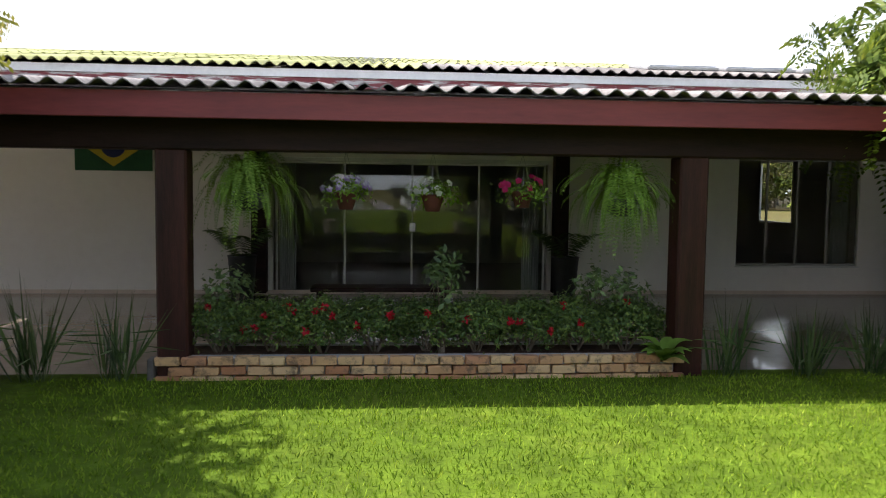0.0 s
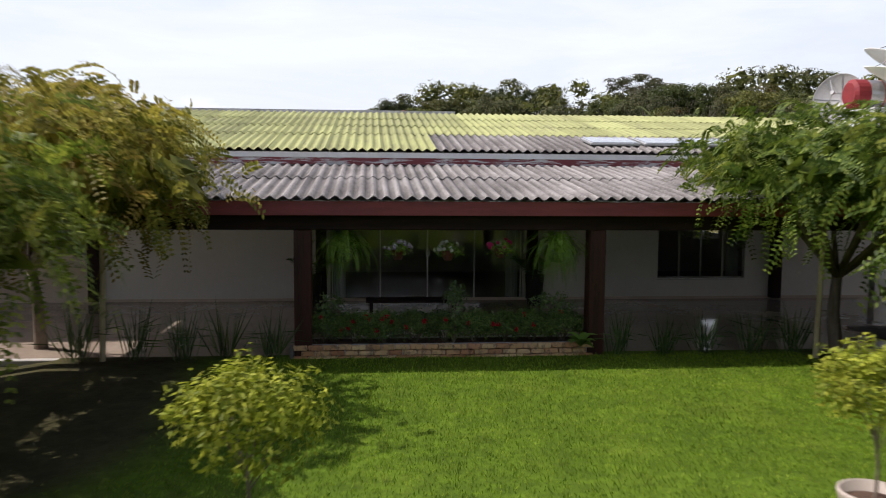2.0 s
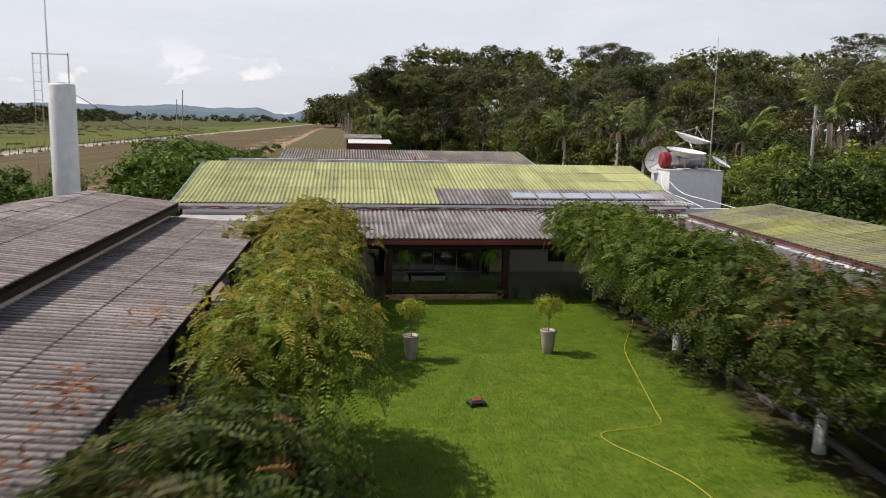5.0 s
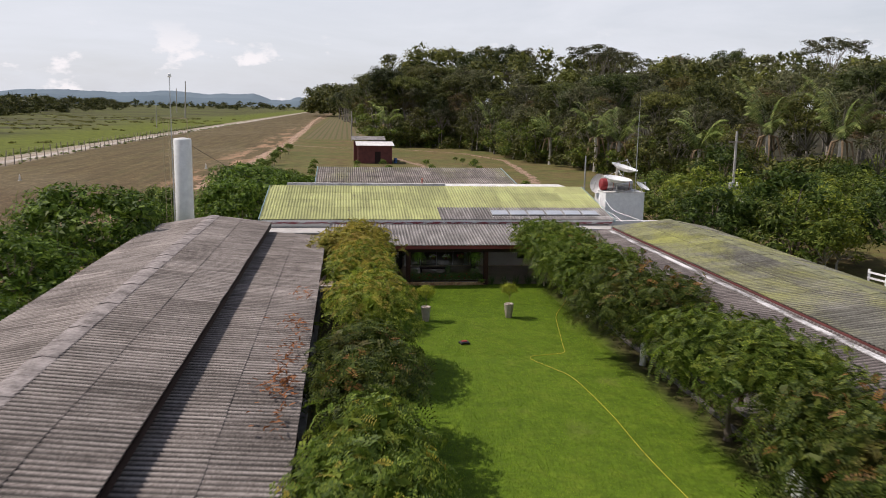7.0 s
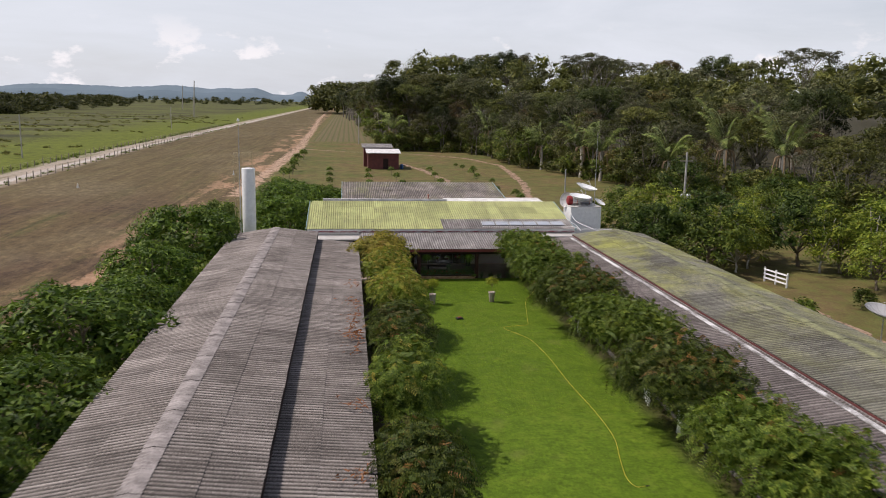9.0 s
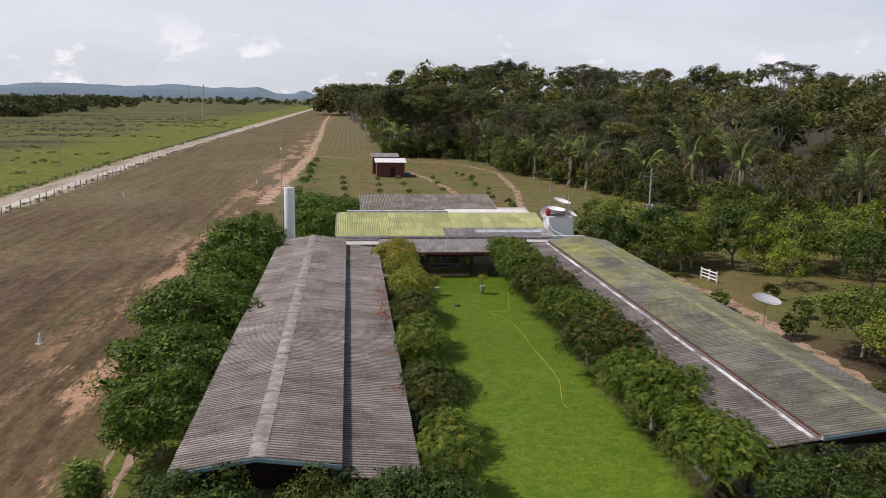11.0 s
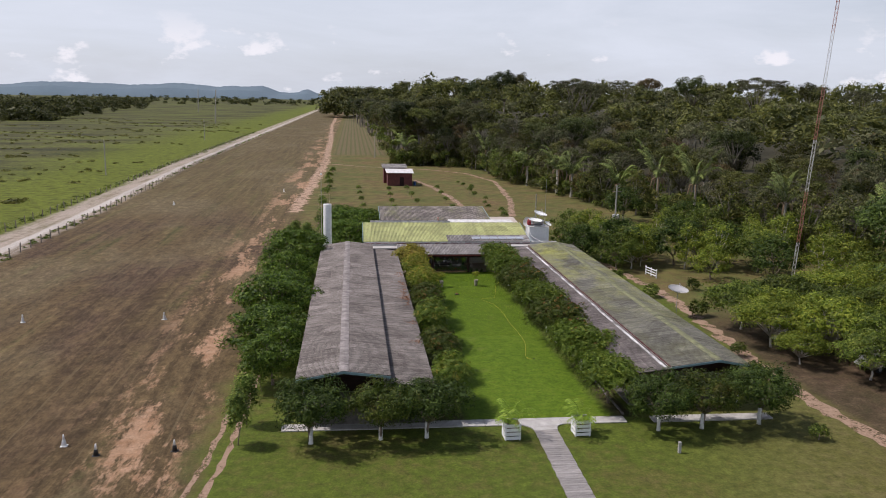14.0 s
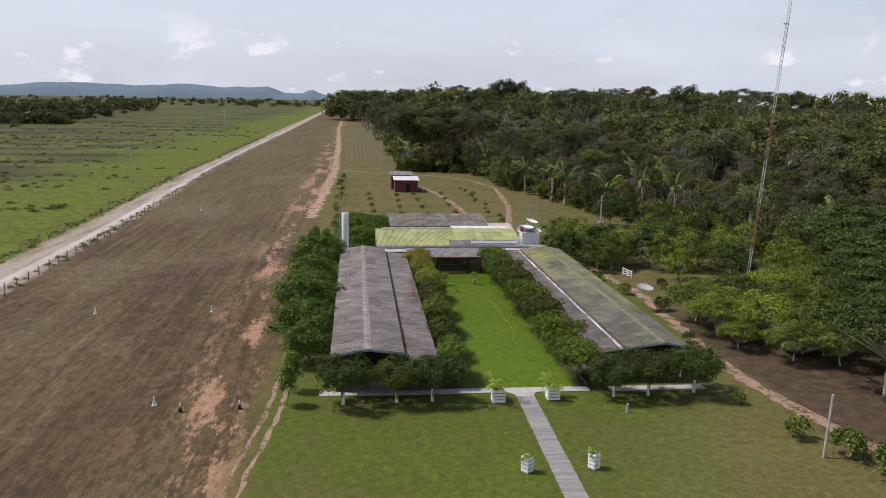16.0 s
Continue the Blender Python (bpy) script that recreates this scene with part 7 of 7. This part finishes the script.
cable = thing("overhead_cable", "thin black cable sagging from the water tower to the house", "cable")
part("wire", tube(bmesh.new(), smooth_line([(-15.0, 12.4, 7.6), (-13.2, 14.4, 6.2), (-11.7, 16.3, 5.2), (-10.5, 18.1, 4.5)], 6), 0.012, 5), M["black_plastic"], cable)


def pole(at, height, r, label, material, lean=(0, 0), name="utility_pole", category="pole"):
    t = thing(name, label, category, at)
    part("shaft", tube(bmesh.new(), [(0, 0, 0), (lean[0], lean[1], height)], [r, r * 0.75], 8), material, t)
    return t


p1 = pole((28.8, 32.3, 0), 8.2, 0.14, "concrete power pole with two grey transformers", M["concrete"])
part("crossarm", boxed(-0.7, 0.7, -0.05, 0.05, 7.2, 7.32), M["post_wood"], p1)
for x in (-0.32, 0.34):
    part("transformer", lathe(bmesh.new(), [(0.22, 2.9), (0.25, 2.95), (0.25, 3.65), (0.2, 3.72), (0, 3.74)], 14, (x, -0.28, 0)), M["galvanised"], p1, "grey transformer drum", smooth=True)
pole((18.98, -54.26, 0), 4.6, 0.11, "bare leaning concrete post", M["concrete"], (0.25, 0.1))
pole((-4.0, 199.0, 0), 8.5, 0.15, "slim grey power pole by the woods", M["concrete"])
pole((-75.0, 128.0, 0), 9.0, 0.15, "wooden power pole in the pasture", M["concrete"])
pole((-79.8, 300.0, 0), 9.0, 0.15, "wooden power pole in the pasture", M["concrete"])
pole((-110.0, 520.0, 0), 24.0, 0.4, "tall bare dead tree trunk in the pasture", M["pale_bark"], (1.0, 0), "dead_tree", "tree")
pole((-190.0, 900.0, 0), 26.0, 0.5, "tall bare dead tree trunk in the pasture", M["pale_bark"], (0.6, 0), "dead_tree", "tree")

lattice = thing("radio_mast", "tall guyed lattice mast in faded red and white sections", "mast", (37.6, -4.5, 0))
H = 46.0
sections = 8
for k in range(sections):
    z0, z1 = H * k / sections, H * (k + 1) / sections
    bm = bmesh.new()
    cor = [(0.19 * math.cos(a), 0.19 * math.sin(a)) for a in (0.5, 2.594, 4.689)]
    lean = lambda z: (0.070 * z, 0.0)
    for x, y in cor:
        tube(bm, [(x + lean(z0)[0], y, z0), (x + lean(z1)[0], y, z1)], 0.028, 5)
    for j in range(10):
        za, zb = z0 + (z1 - z0) * j / 10, z0 + (z1 - z0) * (j + 1) / 10
        for i in range(3):
            a, b = cor[i], cor[(i + 1) % 3]
            if j % 2:
                a, b = b, a
            tube(bm, [(a[0] + lean(za)[0], a[1], za), (b[0] + lean(zb)[0], b[1], zb)], 0.014, 4)
    part("section", bm, M["mast_red"] if k % 2 else M["dirty_white"], lattice, "faded red section" if k % 2 else "white section")
bm = bmesh.new()
lathe(bm, [(0.0, 0.0), (0.32, 0.10), (0.34, 0.12)], 14, (0.07 * 34 - 0.4, -0.3, 34.0))
part("dish", bm, M["dish"], lattice, "small grey microwave dish")

# ---- fences along the sandy road ----
post = mesh_from("post", tube(bmesh.new(), [(0, 0, -0.1), (0.01, 0, 1.25)], [0.085, 0.07], 6), M["post_wood"])
for x, label, y0, y1, gap in ((-55.7, "wire fence of grey wooden posts along the airstrip", -18, 260, 3.6), (-64.2, "wire fence of grey wooden posts along the pasture", 8, 330, 3.8)):
    f = thing("wire_fence", label, "fence")
    swing = 3.0 if x > -60 else 1.2
    rnd = random.Random(int(-x))
    y = y0
    while y < y1:
        ob = new("post", post)
        ob.parent = f
        ob.matrix_basis = pose(x - swing * bend_at(y) + rnd.uniform(-0.12, 0.12), y + rnd.uniform(-0.2, 0.2), 0, rnd.uniform(-4, 4), rnd.uniform(-4, 4), rnd.uniform(0, 360)) @ Matrix.Diagonal((1, 1, rnd.uniform(0.85, 1.15), 1))
        y += gap
    for z in (0.4, 0.75, 1.1):
        part("wire", tube(bmesh.new(), [(x - swing * bend_at(v), v, z) for v in [y0 + (y1 - y0) * k / 24 for k in range(25)]], 0.006, 3), M["galvanised"], f)

# ---- south lawn: walk, boardwalk, crates, cones ----
walkway = thing("concrete_walk", "pale concrete walk across the lawn", "pavement", kind="structure")
xs = [-16.6, -13.8, -11.0, -8.2, -5.8, -3.4, -1.1, 1.75, 4.0, 6.2]
for a, b in zip(xs, xs[1:]):
    part("slab", boxed(a + 0.008, b - 0.008, -40.42, -39.35, 0.0, 0.07, 0.012), M["concrete"], walkway)
bm = bmesh.new()
top = [(-1.1, -40.43), (-0.72, -40.62), (-0.42, -40.95), (-0.35, -41.35), (1.2, -41.35), (1.27, -40.95), (1.45, -40.62), (1.75, -40.43)]
ring = [bm.verts.new((x, y, 0.07)) for x, y in top]
low = [bm.verts.new((x, y, 0.0)) for x, y in top]
bm.faces.new(ring)
for k in range(8):
    bm.faces.new((ring[k], low[k], low[(k + 1) % 8], ring[(k + 1) % 8]))
part("slab", bm, M["concrete"], walkway, "flared concrete landing")
for (x0, x1) in ((8.0, 12.0), (12.03, 16.4)):
    part("slab", boxed(x0, x1, -40.5, -39.5, 0.0, 0.09, 0.012), M["concrete"], walkway)
board = thing("boardwalk", "grey weathered plank walk leading south over the lawn", "boardwalk", kind="structure")
plank_meshes = [mesh_from("plank", boxed(-0.76, 0.76, -0.135, 0.135, 0.0, 0.055, 0.006), M["plank"]) for _ in range(2)]
rnd = random.Random(61)
y = -41.5
while y > -84:
    ob = new("plank", plank_meshes[rnd.randrange(2)])
    ob.parent = board
    ob.matrix_basis = pose(0.42 + (y + 41.5) * 0.022 + rnd.uniform(-0.025, 0.025), y, rnd.uniform(0.0, 0.012), rnd.uniform(-0.8, 0.8), 0, rnd.uniform(-1.2, 1.2))
    y -= 0.285


def crate(at, turn, seed, palm=1.0, w=0.5):
    """A white slatted planter box with a young palm."""
    rng = np.random.default_rng(seed)
    t = thing("crate_planter", "white slatted wooden box planter with a young palm", "planter", at, turn, "box planters beside the walk")
    for k in range(4):
        z = 0.06 + k * 0.27
        part("slat", boxed(-w, w, -w - 0.012, -w + 0.012, z, z + 0.21, 0.004), M["crate_paint"], t)
        part("slat", boxed(-w, w, w - 0.012, w + 0.012, z, z + 0.21, 0.004), M["crate_paint"], t)
        part("slat", boxed(-w - 0.012, -w + 0.012, -w + 0.014, w - 0.014, z, z + 0.21, 0.004), M["crate_paint"], t)
        part("slat", boxed(w - 0.012, w + 0.012, -w + 0.014, w - 0.014, z, z + 0.21, 0.004), M["crate_paint"], t)
    for x in (-w + 0.05, w - 0.05):
        for y in (-w + 0.05, w - 0.05):
            part("post", boxed(x - 0.03, x + 0.03, y - 0.03, y + 0.03, 0, 1.12), M["crate_paint"], t)
    part("soil", boxed(-w + 0.03, w - 0.03, -w + 0.03, w - 0.03, 0.5, 0.98), M["soil"], t, "dark earth and liner")
    part("fronds", palm_fronds(rng, 11 if palm > 0.5 else 5, 1.9 * palm, 0.42 * min(1.0, palm + 0.2), 20, 1.0, M["leaf_palm_young"], 0.024, 1.35), None, t)
    return t


def palm_fronds(rng, count, length, leaflet, steps, z, material, width, rise=1.0):
    B, A, S = [], [], []
    for i in range(count):
        a = 2 * math.pi * i / count + rng.uniform(-0.4, 0.4)
        out = np.array([math.cos(a), math.sin(a), 0])
        side = np.array([-out[1], out[0], 0])
        l = length * rng.uniform(0.7, 1.1)
        up = rng.uniform(0.55, 1.25) * rise
        for k in range(steps):
            f = (k + 1) / steps
            p = np.array([0, 0, z]) + out * l * 0.75 * f + np.array([0, 0, l * (up * f - 0.95 * f * f)])
            s0 = math.sin(math.pi * (0.12 + 0.82 * f)) ** 0.6
            for s in (-1, 1):
                ax = (side * s + out * 0.55 + np.array([0, 0, -0.45 - 0.3 * rng.random()])) * leaflet * s0 * rng.uniform(0.8, 1.1)
                B.append(p)
                A.append(ax)
                S.append(unit(np.cross(ax, np.array([0, 0, 1.0]))[None])[0] * width + np.array([0, 0, width * 0.4]))
    return blades("fronds", np.array(B), np.array(A), np.array(S), material)


crate((-2.05, -42.25, 0), 2, 500)
crate((2.55, -41.95, 0), 2, 501)
crate((-2.3, -55.0, 0), 38, 502, 0.34, 0.29)
crate((2.3, -54.8, 0), 34, 503, 0.36, 0.29)
rnd = random.Random(71)
for i, (x, y) in enumerate(((-42.35, -13.4), (-29.75, -12.95), (-29.4, -41.6), (-27.1, -43.1), (-22.65, -42.8), (-46.0, 70.0), (-27.0, 92.0))):
    t = thing("marker_cone", "small white and dark airstrip marker cone" if i in (3, 4) else "small white airstrip marker cone", "cone", (x, y, 0), rnd.uniform(0, 90), "airstrip marker cones")
    part("base", boxed(-0.2, 0.2, -0.2, 0.2, 0, 0.03, 0.008), M["black_plastic"] if i in (3, 4) else M["white_paint"], t)
    part("cone", lathe(bmesh.new(), [(0.16, 0.03), (0.10, 0.38), (0.09, 0.40)], 14), M["black_plastic"] if i in (3, 4) else M["white_paint"], t, smooth=True)
    part("tip", lathe(bmesh.new(), [(0.09, 0.40), (0.035, 0.74), (0.0, 0.75)], 14), M["white_paint"], t, smooth=True)
t = thing("marker_post", "short grey concrete marker post in the lawn", "post", (7.82, -45.25, 0))
part("post", boxed(-0.09, 0.09, -0.07, 0.07, 0, 0.72, 0.01), M["concrete"], t)


def white_fence(at, turn, label, w=1.5, h=1.0):
    t = thing("white_fence", label, "fence", at, turn)
    for x in (0.0, w / 2, w):
        part("post", boxed(x - 0.05, x + 0.05, -0.05, 0.05, 0, h + 0.1, 0.006), M["crate_paint"], t)
    for z in (0.3, 0.62, 0.94):
        part("rail", boxed(-0.05, w + 0.05, -0.075, -0.052, z * h - 0.06, z * h + 0.06, 0.004), M["crate_paint"], t)


white_fence((24.2, 5.6, 0), -80, "short white wooden rail fence on the yard", 2.5, 1.0)
white_fence((5.7, -19.2, 0), 80, "white wooden rail frame beside the lawn trees", 0.9, 0.8)


# ---- parked pickup under the east trees ----
def pickup(at, turn, label, paint):
    t = thing("pickup_truck", label, "car", at, turn)
    bm = bmesh.new()
    prof = [(-2.55, 0.45), (-2.55, 0.95), (-1.55, 1.08), (-0.95, 1.62), (0.55, 1.65), (0.85, 1.05), (2.5, 1.02), (2.55, 0.5), (2.4, 0.38), (-2.4, 0.38)]
    a = [bm.verts.new((x, -0.85, z)) for x, z in prof]
    b = [bm.verts.new((x, 0.85, z)) for x, z in prof]
    bm.faces.new(a)
    bm.faces.new(b[::-1])
    for k in range(len(prof)):
        bm.faces.new((a[k], b[k], b[(k + 1) % len(prof)], a[(k + 1) % len(prof)]))
    bmesh.ops.bevel(bm, geom=bm.edges[:], offset=0.05, segments=2, affect="EDGES", profile=0.5)
    bmesh.ops.recalc_face_normals(bm, faces=bm.faces[:])
    body = part("body", bm, paint, t, smooth=False)
    for y in (-0.862, 0.862):
        part("window", boxed(-0.85, 0.45, y - 0.004, y + 0.004, 1.12, 1.55), M["black_plastic"], t, "dark side window")
    part("windscreen", beam(bmesh.new(), (-1.50, 0, 1.16), (-1.03, 0, 1.58), 1.5, 0.02), M["black_plastic"], t, "dark windscreen")
    for x in (-1.65, 1.6):
        for y in (-0.82, 0.82):
            w = part("wheel", tube(bmesh.new(), [(x, y - 0.11, 0.36), (x, y + 0.11, 0.36)], 0.36, 18), M["black_plastic"], t, "black tyre")
            part("rim", tube(bmesh.new(), [(x, y - 0.12, 0.36), (x, y + 0.12, 0.36)], 0.2, 12), M["galvanised"], w)
    for y in (-0.6, 0.6):
        part("headlight", boxed(-2.58, -2.54, y - 0.16, y + 0.16, 0.72, 0.86, 0.01), M["dish"], t, "clear headlight")
    return t


M["car_silver"] = plain("car_silver", (0.42, 0.42, 0.43), (0.52, 0.52, 0.53), 2.0, 0.3, 0.02, 0.001, metal=0.3, coat=0.6)
pickup((31.2, -30.6, 0), 18, "silver pickup truck parked in the shade of trees", M["car_silver"])
pickup((27.9, -23.2, 0), 24, "silver pickup truck parked beneath the orchard trees", M["car_silver"])

barrel = thing("plastic_barrel", "blue plastic barrel standing beside the red hut", "barrel", (3.1, 107.6, 0))
part("body", lathe(bmesh.new(), [(0.27, 0), (0.29, 0.04), (0.31, 0.3), (0.29, 0.34), (0.31, 0.38), (0.31, 0.62), (0.29, 0.66), (0.30, 0.9), (0.0, 0.91)], 18), plain("blue_plastic", (0.02, 0.07, 0.20), (0.03, 0.11, 0.28), 4.0, 0.45), barrel, smooth=True)

# ---- palms of the woods ----
def wood_palm(seed, trunk, fronds):
    """A stout palm whose long fronds rise steeply and arch over."""
    rng = np.random.default_rng(seed)
    t = thing("forest_palm", "stout palm with long arching grey-green fronds", "palm", group="palms of the woods")
    part("trunk", tube(bmesh.new(), [(0, 0, -0.1), (0.1, 0.05, trunk * 0.5), (0.0, 0.0, trunk)], [0.34, 0.27, 0.30], 8), M["pale_bark"], t)
    part("fronds", palm_fronds(rng, fronds, 6.4, 1.05, 34, trunk, M["leaf_palm"], 0.055, 1.75), None, t)
    bm = bmesh.new()
    for k in range(5):
        a = k * 1.3 + 0.4
        tube(bm, [(0.1 * math.cos(a), 0.1 * math.sin(a), trunk), (1.1 * math.cos(a), 1.1 * math.sin(a), trunk - 0.4), (1.7 * math.cos(a), 1.7 * math.sin(a), trunk - 3.0)], [0.06, 0.16, 0.05], 5)
    part("dead_fronds", bm, M["dry_frond"], t, "hanging dry brown fronds")
    return t


pv = [wood_palm(600, 6.0, 17), wood_palm(601, 8.0, 15)]
put(pv, PALMS, 15)

# ---- grass blades of the lawn ----
rng = np.random.default_rng(700)


def grass_patch(name, x0, x1, y0, y1, count, h, w, label):
    b = np.c_[rng.uniform(x0, x1, count), rng.uniform(y0, y1, count), np.zeros(count)]
    b = b[b[:, 0] > -4.3 + 1.15 * np.clip((b[:, 1] - 0.5) / 2.5, 0, 1) + rng.normal(0, 0.22, count)]
    count = len(b)
    b[:, 2] = [land(px, py) - 0.003 for px, py in b[:, :2]]
    d = unit(np.c_[rng.normal(0, 0.42, (count, 2)), np.ones(count)])
    ln = h * rng.uniform(0.5, 1.15, (count, 1))
    side = unit(np.cross(d, rng.normal(size=(count, 3)))) * w
    tagged(part(name, blades(name, b, d * ln, side, M["grass"]), None), label, "grass", kind="stuff")


grass_patch("lawn_grass", -4.6, 5.2, 2.2, 6.85, 52000, 0.05, 0.0042, "short bright green lawn grass")
grass_patch("lawn_grass", -4.6, 5.2, -6.0, 2.2, 44000, 0.05, 0.0055, "short bright green lawn grass")
grass_patch("lawn_grass", -4.8, 5.3, -20.0, -6.0, 26000, 0.05, 0.009, "short bright green lawn grass")
